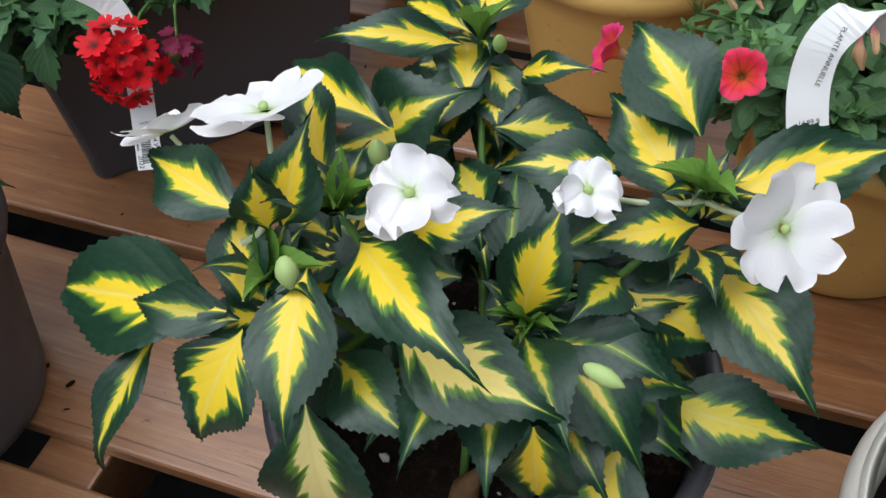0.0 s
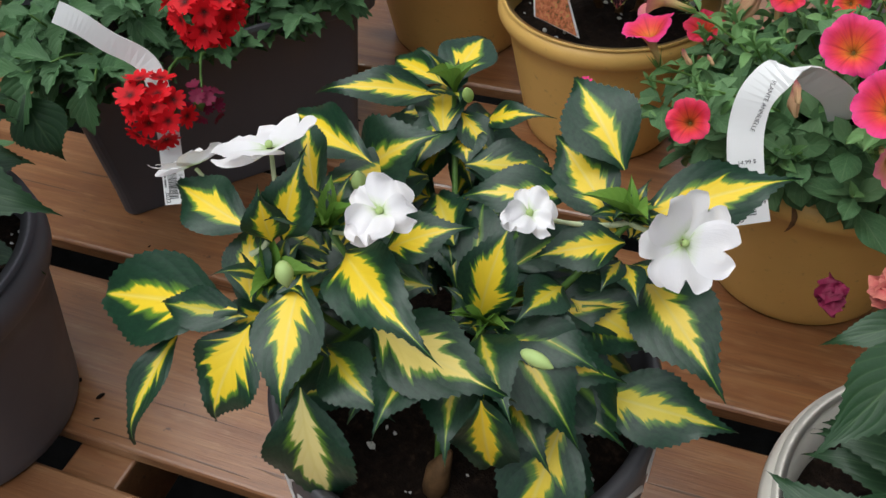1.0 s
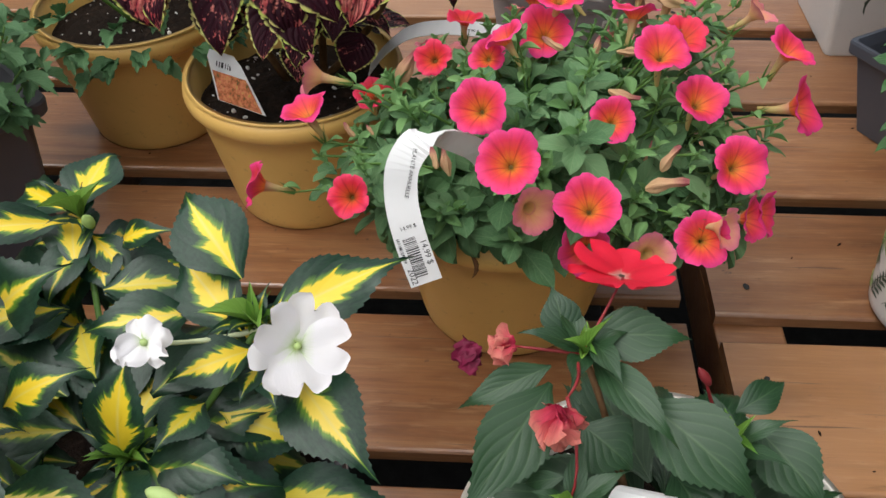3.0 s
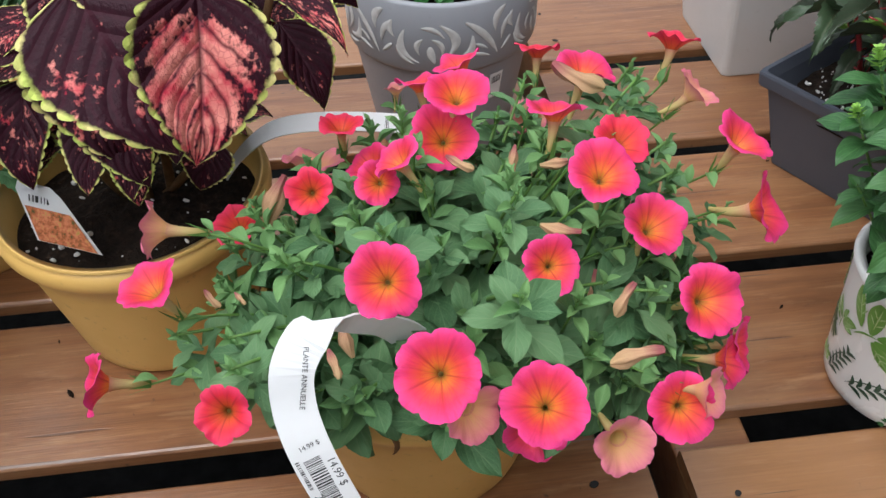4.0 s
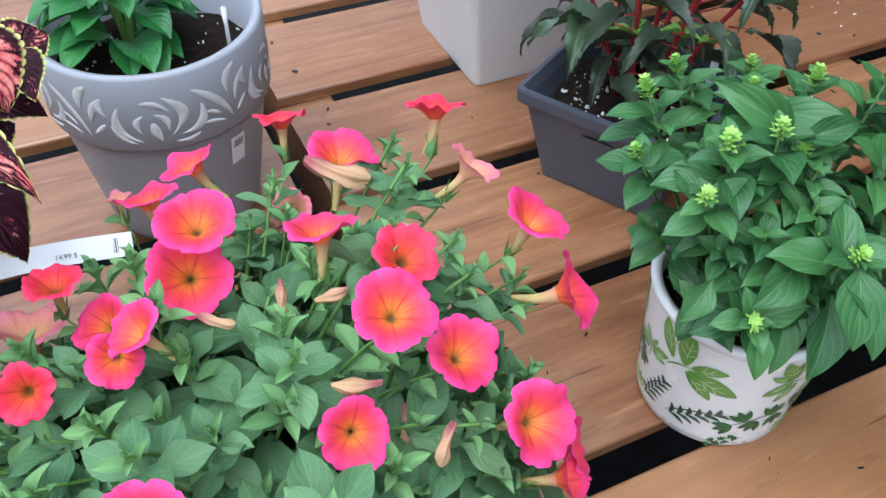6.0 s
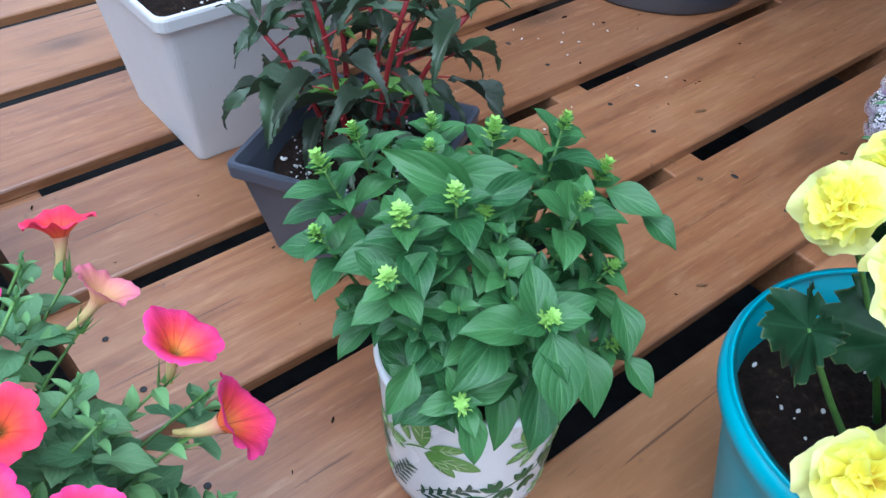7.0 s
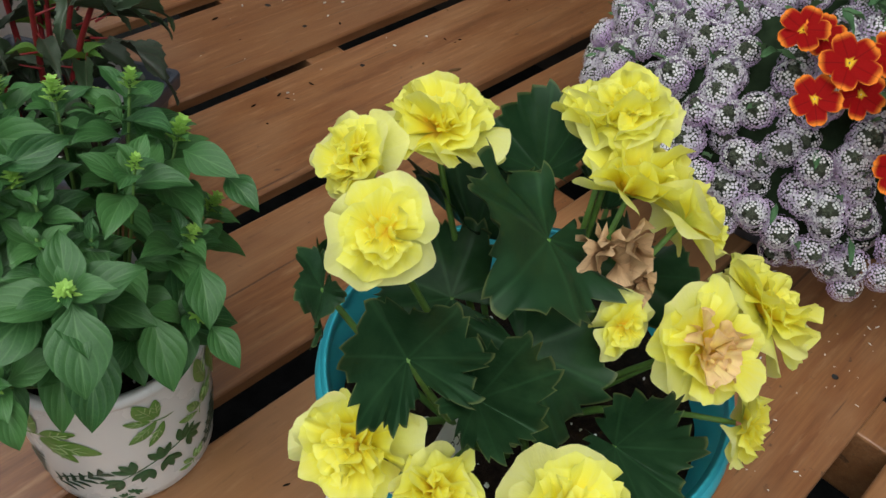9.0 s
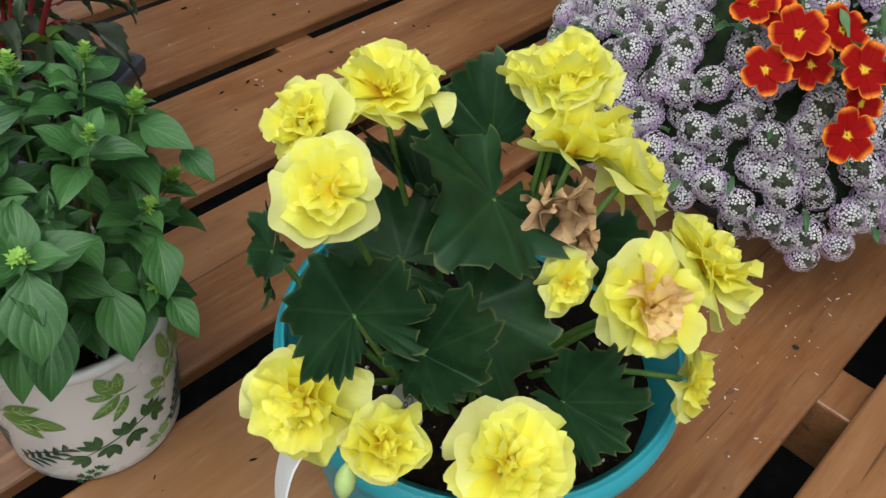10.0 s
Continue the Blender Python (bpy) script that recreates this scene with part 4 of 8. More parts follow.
leaf(impatiens, VARIEGATED_BLADES, (-1.274, -0.631, 0.314), (-1.262, -0.606, 0.376), 0.034, (0, -0.55, 0.85), flame=(0.95, 0.0, 0.0))
leaf(impatiens, VARIEGATED_BLADES, (-1.268, -0.636, 0.308), (-1.191, -0.634, 0.297), 0.041, (0, -0.55, 0.85), flame=(0.60, 0.2, 0.0))
leaf(impatiens, VARIEGATED_BLADES, (-1.253, -0.692, 0.332), (-1.248, -0.683, 0.256), 0.036, (0, -0.55, 0.85), flame=(0.75, 0.0, 0.0))
leaf(impatiens, VARIEGATED_BLADES, (-1.219, -0.652, 0.280), (-1.231, -0.705, 0.216), 0.049, (0, -0.55, 0.85), flame=(0.60, 0.0, 0.2))
leaf(impatiens, VARIEGATED_BLADES, (-1.211, -0.620, 0.263), (-1.129, -0.620, 0.260), 0.043, (0, -0.55, 0.85), flame=(0.75, 0.0, 0.5))
leaf(impatiens, VARIEGATED_BLADES, (-1.217, -0.559, 0.375), (-1.258, -0.513, 0.399), 0.043, (0, -0.55, 0.85), flame=(0.50, 0.0, 0.0))
leaf(impatiens, VARIEGATED_BLADES, (-1.217, -0.576, 0.353), (-1.262, -0.531, 0.370), 0.037, (0, -0.55, 0.85), flame=(0.85, 0.0, 0.0))
leaf(impatiens, VARIEGATED_BLADES, (-1.207, -0.573, 0.354), (-1.128, -0.534, 0.373), 0.037, (0, -0.55, 0.85), flame=(0.90, 0.0, 0.0))
leaf(impatiens, VARIEGATED_BLADES, (-1.198, -0.563, 0.306), (-1.142, -0.627, 0.293), 0.049, (0, -0.55, 0.85), flame=(0.65, 0.2, 0.0))
leaf(impatiens, VARIEGATED_BLADES, (-1.209, -0.581, 0.345), (-1.256, -0.603, 0.340), 0.028, (0, -0.55, 0.85), flame=(0.85, 0.0, 0.0))
leaf(impatiens, VARIEGATED_BLADES, (-1.243, -0.568, 0.357), (-1.302, -0.583, 0.355), 0.031, (0, -0.55, 0.85), flame=(0.55, 0.2, 0.0))
leaf(impatiens, VARIEGATED_BLADES, (-1.232, -0.597, 0.310), (-1.182, -0.597, 0.283), 0.038, (0, -0.55, 0.85), flame=(0.85, 0.1, 0.2))
leaf(impatiens, VARIEGATED_BLADES, (-1.236, -0.602, 0.324), (-1.251, -0.639, 0.332), 0.028, (0, -0.55, 0.85), flame=(0.60, 0.0, 0.4))
leaf(impatiens, VARIEGATED_BLADES, (-1.339, -0.488, 0.357), (-1.332, -0.429, 0.362), 0.039, (0, -0.55, 0.85), flame=(0.80, 0.0, 0.0))
leaf(impatiens, VARIEGATED_BLADES, (-1.344, -0.493, 0.352), (-1.421, -0.516, 0.358), 0.026, (0, -0.55, 0.85), flame=(0.80, 0.0, 0.0))
leaf(impatiens, VARIEGATED_BLADES, (-1.315, -0.493, 0.337), (-1.268, -0.507, 0.362), 0.018, (0, -0.55, 0.85), flame=(0.85, 0.0, 0.0))
leaf(impatiens, VARIEGATED_BLADES, (-1.326, -0.499, 0.335), (-1.315, -0.527, 0.327), 0.028, (0, -0.55, 0.85), flame=(0.80, 0.0, 0.0))
leaf(impatiens, VARIEGATED_BLADES, (-1.350, -0.586, 0.369), (-1.433, -0.529, 0.347), 0.031, (0, -0.55, 0.85), flame=(0.70, 0.0, 0.0))
leaf(impatiens, VARIEGATED_BLADES, (-1.341, -0.489, 0.357), (-1.402, -0.439, 0.335), 0.025, (0, -0.55, 0.85), flame=(0.70, 0.0, 0.0))
leaf(impatiens, VARIEGATED_BLADES, (-1.372, -0.66, 0.371), (-1.373, -0.66, 0.407), 0.024, (0.3, -0.7, 0.5), flame=(0.85, 0.0, 0.0))
leaf(impatiens, VARIEGATED_BLADES, (-1.367, -0.657, 0.371), (-1.354, -0.643, 0.422), 0.028, (0.2, -0.7, 0.5), flame=(0.8, 0.0, 0.0))

IMP_LEFT, IMP_UP, IMP_MID, IMP_RIGHT, IMP_TOP = (-1.372, -0.665, 0.345), (-1.347, -0.645, 0.372), (-1.27, -0.632, 0.312), (-1.209, -0.574, 0.353), (-1.336, -0.49, 0.352)
for at, upto in ((IMP_LEFT, 9), (IMP_UP, 12), (IMP_MID, 12), (IMP_RIGHT, 12), (IMP_TOP, 9)):
    for k in range(upto):
        a = 2 * math.pi * (k + rng.random()) / upto
        l = rng.uniform(0.018, 0.04)
        tip = Vector(at) + Vector((0.75 * l * math.cos(a), 0.75 * l * math.sin(a), l * rng.uniform(0.3, 0.9)))
        if k % 3:
            leaf(impatiens, VARIEGATED_BLADES, at, tip, l * 0.38, (0, 0, 1), flame=(0.5, 0, 0.6))
        else:
            leaf(impatiens, YOUNG_BLADES, at, tip, l * 0.3, (0, 0, 1), "young_leaf")
for at, reach in ((IMP_LEFT, 0.045), (IMP_UP, 0.045), (IMP_MID, 0.04), (IMP_RIGHT, 0.036)):
    for k in range(9):
        a = 2 * math.pi * (k + rng.random() * 0.6) / 9
        b = Vector(at) + Vector((0.005 * math.cos(a), 0.005 * math.sin(a), -0.012 - 0.002 * k))
        l = reach * rng.uniform(0.75, 1.15)
        leaf(impatiens, VARIEGATED_BLADES, b, b + Vector((l * 0.9 * math.cos(a), l * 0.9 * math.sin(a), l * rng.uniform(-0.35, 0.25))), l * 0.46, (0.3 * math.cos(a), 0.3 * math.sin(a) - 0.3, 0.9), flame=(rng.uniform(0.35, 0.85), 0, rng.uniform(0, 0.3)))
    whorl(impatiens, YOUNG_BLADES, at, 6, 0.02, 0.006, 0.8)
# older leaves below, mostly green
for k in range(34):
    a = 2 * math.pi * (k + rng.random() * 0.7) / 17
    z = rng.uniform(0.24, 0.315)
    b = Vector((-1.292 + 0.035 * math.cos(a), -0.605 + 0.035 * math.sin(a), z))
    reach = rng.uniform(0.07, 0.1)
    if math.sin(a) < -0.7 and -0.6 < math.cos(a) < 0.6:
        continue
    t = b + Vector((reach * math.cos(a), reach * math.sin(a), rng.uniform(-0.06, 0.0)))
    leaf(impatiens, VARIEGATED_BLADES, b, t, 0.042 * rng.uniform(0.85, 1.15), (0.3 * math.cos(a), 0.3 * math.sin(a) - 0.3, 0.9), flame=(rng.choice((0.0, 0.3, 0.6, 0.75)), 0.3, rng.uniform(0, 0.8)))
for k in range(20):
    a = 2 * math.pi * (k + rng.random() * 0.6) / 10
    b = Vector((-1.328 + 0.012 * math.cos(a), -0.53 + 0.012 * math.sin(a), rng.uniform(0.28, 0.34)))
    t = b + Vector((rng.uniform(0.05, 0.08) * math.cos(a), rng.uniform(0.05, 0.08) * math.sin(a), rng.uniform(-0.03, 0.015)))
    leaf(impatiens, VARIEGATED_BLADES, b, t, 0.036, (0, -0.35, 0.9), flame=(rng.uniform(0.4, 0.8), 0, rng.uniform(0, 0.4)))
for k in range(22):
    a = 2 * math.pi * (k + rng.random() * 0.7) / 11
    q = rng.uniform(0.01, 0.05)
    b = Vector((-1.285 + q * math.cos(a), -0.615 + q * math.sin(a), rng.uniform(0.27, 0.325)))
    t = b + Vector((0.062 * math.cos(a), 0.062 * math.sin(a), rng.uniform(-0.015, 0.02)))
    leaf(impatiens, VARIEGATED_BLADES, b, t, 0.034, (0, -0.4, 0.9), flame=(rng.uniform(0.0, 0.75), 0.1, rng.uniform(0, 0.7)))
for k in range(12):
    a = 2 * math.pi * (k + rng.random() * 0.6) / 6
    b = Vector((IMP_TOP[0] + 0.004 * math.cos(a), IMP_TOP[1] + 0.004 * math.sin(a), 0.305 + 0.0035 * k))
    l = rng.uniform(0.04, 0.062)
    leaf(impatiens, VARIEGATED_BLADES, b, b + Vector((l * 0.85 * math.cos(a), l * 0.85 * math.sin(a), -l * rng.uniform(0.1, 0.6))), l * 0.48, (0.3 * math.cos(a), 0.3 * math.sin(a) - 0.3, 0.9), flame=(rng.uniform(0.3, 0.9), 0, rng.uniform(0, 0.4)))
root = (-1.292, -0.66, 0.195)
stems(impatiens, [(root, (-1.295, -0.64, 0.26)), ((-1.295, -0.64, 0.25), IMP_LEFT), ((-1.295, -0.64, 0.25), IMP_UP), ((-1.295, -0.64, 0.25), IMP_MID), ((-1.29, -0.63, 0.24), IMP_RIGHT), ((-1.293, -0.62, 0.23), IMP_TOP)], 0.0028, STEM)
bm = bmesh.new()
tube(bm, [(-1.29, -0.672, 0.19), (-1.288, -0.668, 0.215), (-1.285, -0.666, 0.222), (-1.282, -0.663, 0.23)], [0.009, 0.0075, 0.005, 0.002], 12)
part("stem", bm, TANSTEM, impatiens, "thick woody brown stem base")

WHITE_FLOWERS = [impatiens_flower(k, WHITE_PETAL) for k in range(3)]
WHITE_FLOWERS.append(impatiens_flower(9, WHITE_PETAL, 5, 0.35))
r_w = random.Random(4)
bm = bmesh.new()
for k in range(5):
    petal(bm, pose(0, 0, 0.03 * k, 0, 0, 72 * k + r_w.uniform(-18, 18)) @ pose(0, 0.05, 0, r_w.uniform(2, 58), r_w.uniform(-26, 26), 0), r_w.uniform(0.7, 1.1), r_w.uniform(0.85, 1.2), 0.1, r_w.uniform(-0.6, 0.2), 0.15, 10, 10, r_w.uniform(0, 6))
WHITE_FLOWERS.append(to_mesh(bm, "flower", WHITE_PETAL))


def white_flower(place, normal, size, k, spin, stalk_to):
    f = put("flower", WHITE_FLOWERS[k], impatiens, facing(place, normal, size, spin), "white five-petalled flower")
    bm = bmesh.new()
    nrm = Vector(normal).normalized()
    bmesh.ops.create_uvsphere(bm, u_segments=10, v_segments=6, radius=0.002, matrix=Matrix.Translation(Vector(place) + nrm * 0.0025))
    part("flower_heart", bm, BUD, f, "green heart")
    stems(impatiens, [(stalk_to, Vector(place) - nrm * 0.002, -0.022 * nrm + Vector((0.008, 0, 0)))], 0.0019, PALE_STALK, "flower_stalk", 8)


white_flower((-1.18, -0.602, 0.373), (0.55, -0.6, 0.6), 0.0248, 0, 20, IMP_RIGHT)
white_flower((-1.309, -0.662, 0.41), (0.1, -0.5, 0.85), 0.02, 4, 50, IMP_UP)
white_flower((-1.256, -0.603, 0.372), (0.2, -0.5, 0.8), 0.0165, 4, 10, IMP_RIGHT)
white_flower((-1.378, -0.636, 0.41), (-0.23, 0.24, 0.89), 0.027, 1, 40, (-1.385, -0.662, 0.36))
white_flower((-1.43, -0.632, 0.384), (-0.45, 0.32, 0.8), 0.022, 2, 0, (-1.385, -0.645, 0.36))
bud(impatiens, (-1.347, -0.69, 0.386), (0.3, -0.4, -0.6), 0.0125, None, "bud", 0.7)
bud(impatiens, (-1.32, -0.51, 0.369), (0, -0.3, 0.8), 0.013, WHITE_PETAL)
bud(impatiens, (-1.226, -0.547, 0.377), (0.3, 0.2, 0.8), 0.015)
bud(impatiens, (-1.232, -0.672, 0.347), (0.9, -0.2, -0.1), 0.017, None, "bud", 0.45)
bud(impatiens, (-1.335, -0.63, 0.395), (0, -0.1, 0.9), 0.015)

# ---- dark impatiens with withered red flowers ----
leaf(red_impatiens, DARK_BLADES, (-1.044, -0.564, 0.340), (-1.053, -0.539, 0.358), 0.023, (0.05, -0.5, 0.85))
leaf(red_impatiens, DARK_BLADES, (-1.052, -0.573, 0.330), (-1.103, -0.590, 0.311), 0.020, (0.05, -0.5, 0.85))
leaf(red_impatiens, DARK_BLADES, (-1.052, -0.580, 0.324), (-1.099, -0.651, 0.299), 0.038, (0.05, -0.5, 0.85))
leaf(red_impatiens, DARK_BLADES, (-1.034, -0.562, 0.344), (-0.977, -0.563, 0.345), 0.030, (0.05, -0.5, 0.85))
leaf(red_impatiens, DARK_BLADES, (-1.031, -0.571, 0.335), (-0.989, -0.624, 0.330), 0.022, (0.05, -0.5, 0.85))
leaf(red_impatiens, DARK_BLADES, (-1.031, -0.564, 0.342), (-1.017, -0.597, 0.346), 0.014, (0.05, -0.5, 0.85))
leaf(red_impatiens, DARK_BLADES, (-1.003, -0.587, 0.321), (-0.945, -0.636, 0.301), 0.043, (0.05, -0.5, 0.85))
leaf(red_impatiens, DARK_BLADES, (-1.035, -0.597, 0.311), (-1.006, -0.614, 0.295), 0.036, (0.05, -0.5, 0.85))
leaf(red_impatiens, DARK_BLADES, (-0.940, -0.583, 0.298), (-0.905, -0.626, 0.281), 0.037, (0.05, -0.5, 0.85))
leaf(red_impatiens, DARK_BLADES, (-0.951, -0.582, 0.307), (-0.920, -0.561, 0.310), 0.019, (0.05, -0.5, 0.85))
leaf(red_impatiens, DARK_BLADES, (-0.987, -0.612, 0.294), (-0.965, -0.649, 0.282), 0.033, (0.05, -0.5, 0.85))
leaf(red_impatiens, DARK_BLADES, (-1.049, -0.681, 0.256), (-1.116, -0.65, 0.277), 0.04, (0.05, -0.5, 0.85))
leaf(red_impatiens, DARK_BLADES, (-1.055, -0.688, 0.256), (-1.067, -0.663, 0.292), 0.018, (0.05, -0.7, 0.6))
leaf(red_impatiens, DARK_BLADES, (-1.045, -0.635, 0.303), (-1.051, -0.657, 0.294), 0.019, (0.05, -0.5, 0.85))
leaf(red_impatiens, DARK_BLADES, (-1.045, -0.628, 0.309), (-1.067, -0.624, 0.294), 0.010, (0.05, -0.5, 0.85))
leaf(red_impatiens, DARK_BLADES, (-1.042, -0.632, 0.305), (-1.029, -0.631, 0.300), 0.009, (0.05, -0.5, 0.85))
leaf(red_impatiens, DARK_BLADES, (-0.964, -0.647, 0.278), (-0.923, -0.623, 0.291), 0.027, (0.05, -0.5, 0.85))
leaf(red_impatiens, DARK_BLADES, (-0.964, -0.647, 0.278), (-0.926, -0.655, 0.285), 0.020, (0.05, -0.5, 0.85))
leaf(red_impatiens, DARK_BLADES, (-0.967, -0.644, 0.279), (-0.969, -0.638, 0.306), 0.011, (0.05, -0.5, 0.85))
leaf(red_impatiens, DARK_BLADES, (-0.964, -0.649, 0.276), (-0.986, -0.667, 0.289), 0.016, (0.05, -0.5, 0.85))
leaf(red_impatiens, DARK_BLADES, (-1.059, -0.648, 0.284), (-1.070, -0.687, 0.268), 0.032, (0.05, -0.5, 0.85))
leaf(red_impatiens, DARK_BLADES, (-1.004, -0.654, 0.278), (-1.009, -0.688, 0.256), 0.033, (0.05, -0.5, 0.85))
leaf(red_impatiens, DARK_BLADES, (-0.936, -0.645, 0.274), (-0.901, -0.660, 0.264), 0.034, (0.05, -0.5, 0.85))
for at in ((-1.035, -0.57, 0.337), (-1.043, -0.643, 0.302), (-0.962, -0.652, 0.277), (-0.955, -0.6, 0.3)):
    whorl(red_impatiens, YOUNG_BLADES, at, 5, 0.017, 0.006, 0.9)
    whorl(red_impatiens, DARK_BLADES, at, 5, 0.034, 0.014, 0.5, "leaf")
    stems(red_impatiens, [((-0.99, -0.615, 0.185), at, (0, 0, 0.03))], 0.003, TANSTEM)
for k in range(26):
    a = 2 * math.pi * (k + rng.random() * 0.6) / 13
    b = Vector((-0.985 + 0.02 * math.cos(a), -0.62 + 0.02 * math.sin(a), rng.uniform(0.22, 0.275)))
    if math.cos(a) < -0.5 and math.sin(a) < 0.3 and b.z < 0.25:
        continue
    leaf(red_impatiens, DARK_BLADES, b, b + Vector((0.09 * math.cos(a), 0.09 * math.sin(a), rng.uniform(-0.03, 0.02))), 0.04, (0, -0.3, 0.9))
RED_FLOWER = impatiens_flower(21, RED_PETAL)
f = put("flower", RED_FLOWER, red_impatiens, facing((-1.015, -0.535, 0.362), (0.05, 0.28, 0.95), 0.029, 10), "fresh coral-red flower")
stems(red_impatiens, [((-1.035, -0.57, 0.34), (-1.015, -0.54, 0.366))], 0.0011, REDSTEM, "flower_stalk", 6)


def crumpled(parent, place, size, material, seed, axis, label):
    """A flower that has folded up and dried: creased petals closed round one another."""
    r = random.Random(seed)
    bm = bmesh.new()
    for k in range(7):
        frill(bm, pose(0, 0, 0, 0, 0, 51 * k + r.uniform(-20, 20)) @ pose(0, 0.05, 0, r.uniform(50, 88), r.uniform(-20, 20), 0), r.uniform(0.9, 1.25), r.uniform(36, 62), r, r.uniform(-0.2, 0.5), r.uniform(0.12, 0.2), 0.04, 9, 12)
    m = facing(place, axis, size)
    for v in bm.verts:
        v.co += 0.22 * noise.noise_vector(v.co * 2.4 + Vector((seed, 0, 0))) + 0.09 * noise.noise_vector(v.co * 6.0 + Vector((0, seed, 0)))
        v.co.z -= 0.6
        v.co = m @ v.co
    part("withered_flower", bm, material, parent, label)


crumpled(red_impatiens, (-1.097, -0.549, 0.308), 0.0125, WINE_WILT, 3, (-0.6, -0.1, -0.5), "shrivelled wine-red flower")
crumpled(red_impatiens, (-1.079, -0.566, 0.338), 0.0125, WILTED_RED, 5, (-0.8, -0.2, 0.1), "wilted red flower")
crumpled(red_impatiens, (-1.05, -0.618, 0.338), 0.019, WILTED_RED, 8, (0.1, -0.4, -0.9), "hanging wilted pink-red flower")
stems(red_impatiens, [((-1.035, -0.57, 0.337), (-1.072, -0.566, 0.337)), ((-1.04, -0.575, 0.34), (-1.046, -0.61, 0.352), (0.005, -0.01, 0.012)), ((-1.046, -0.605, 0.345), (-1.043, -0.64, 0.305), (0.008, -0.01, 0))], 0.0011, REDSTEM, "flower_stalk", 6)
for p, d in (((-0.972, -0.579, 0.333), (-0.5, 0.2, 0.7)), ((-0.944, -0.593, 0.31), (0.4, 0.1, 0.4)), ((-1.053, -0.648, 0.305), (-0.8, -0.2, 0.1)), ((-0.955, -0.642, 0.293), (0.3, 0, 0.6)), ((-1.06, -0.675, 0.279), (-0.8, 0.1, 0.1))):
    bud(red_impatiens, p, d, 0.013, REDBUD, "bud", 0.42)
    stems(red_impatiens, [(Vector(p) - 0.03 * Vector(d) + Vector((0, 0, -0.02)), p)], 0.0014, REDSTEM, "flower_stalk", 6)

# ---- petunia ----
FACES = [funnel_flower(k, PETUNIA_PETAL) for k in range(5)]
CORAL_FACES = [funnel_flower(k + 20, CORAL_PETAL) for k in range(2)]
PALE_FACES = [funnel_flower(k + 40, PALE_PETAL, 5, 0.75, 0.12, 0.8) for k in range(2)]
TUBES = [tube_mesh(b) for b in (0.1, 0.25, -0.2)]
PETUNIA_HEART = Vector((-1.045, -0.205, 0.17))


def petunia_flower(place, normal, size, kind=0, parent=None):
    """A trumpet with its face, tube and green cup; kind 0 pink-orange, 1 coral, 2 pale and ageing."""
    faces = (FACES, CORAL_FACES, PALE_FACES)[kind]
    m = facing(place, normal, size, rng.uniform(0, 360))
    f = put("flower", faces[rng.randrange(len(faces))], petunia, m, ("pink flower with an orange throat", "coral-red flower with a dark throat", "pale ageing salmon flower")[kind])
    put("flower_tube", TUBES[rng.randrange(3)], f, m, "yellowish trumpet tube")
    n = Vector(normal).normalized()
    cup = Vector(place) - n * size * 1.72
    bm = bmesh.new()
    for k in range(5):
        a = 2 * math.pi * k / 5
        side = n.orthogonal().normalized()
        side = (math.cos(a) * side + math.sin(a) * n.cross(side)).normalized()
        sheet(bm, [[cup + side * 0.002 - n.cross(side) * w + n * l * 0.016 + side * l * 0.006 for w in (-0.0016 * (1 - l), 0.0016 * (1 - l))] for l in (0, 0.5, 0.96)])
    part("sepal_cup", bm, STEM, f)
    root = PETUNIA_HEART + (cup - PETUNIA_HEART) * 0.45 + Vector((0, 0, -0.02))
    stems(petunia, [(root, cup, (0, 0, 0.02))], 0.0014, STEM, "flower_stalk", 6)
    for i in range(8):
        b = cup.lerp(root, 0.04 + 0.12 * i) + Vector((0, 0, 0.003))
        d = Vector((rng.uniform(-1, 1), rng.uniform(-1, 1), rng.uniform(-0.1, 0.8))).normalized()
        l = rng.uniform(0.013, 0.021) + 0.0032 * i
        leaf(petunia, YOUNG_PETUNIA if i < 5 else PETUNIA_BLADES, b, b + d * l, l * 0.45, (0, 0, 1), "young_leaf")


petunia_flower((-0.930, 0.040, 0.252), (0.10, 0.44, 0.89), 0.0225, 1)
petunia_flower((-0.861, -0.110, 0.343), (0.19, 0.38, 0.90), 0.0208, 1)
petunia_flower((-0.857, -0.163, 0.331), (0.62, -0.04, 0.78), 0.0198, 2)
petunia_flower((-0.839, -0.214, 0.322), (0.43, -0.14, 0.89), 0.0226, 0)
petunia_flower((-0.830, -0.254, 0.291), (0.78, -0.39, 0.49), 0.0254, 0)
petunia_flower((-0.935, -0.231, 0.343), (0.11, -0.38, 0.92), 0.0196, 1)
petunia_flower((-0.959, -0.273, 0.353), (0.01, -0.39, 0.92), 0.0231, 0)
petunia_flower((-0.925, -0.288, 0.318), (0.25, -0.43, 0.87), 0.0221, 0)
petunia_flower((-0.894, -0.323, 0.280), (0.23, -0.65, 0.73), 0.0245, 0)
petunia_flower((-0.995, -0.305, 0.308), (-0.00, -0.64, 0.77), 0.0195, 0)
petunia_flower((-1.100, -0.331, 0.335), (-0.21, -0.63, 0.75), 0.0235, 0)
petunia_flower((-1.077, -0.405, 0.341), (-0.15, -0.59, 0.79), 0.0239, 0)
petunia_flower((-1.019, -0.403, 0.304), (-0.11, -0.44, 0.89), 0.0244, 0)
petunia_flower((-0.928, -0.384, 0.256), (-0.06, -0.67, 0.74), 0.0224, 0)
petunia_flower((-0.910, -0.383, 0.265), (0.72, -0.62, 0.30), 0.0192, 2)
petunia_flower((-0.879, -0.342, 0.242), (0.79, -0.45, 0.41), 0.0198, 0)
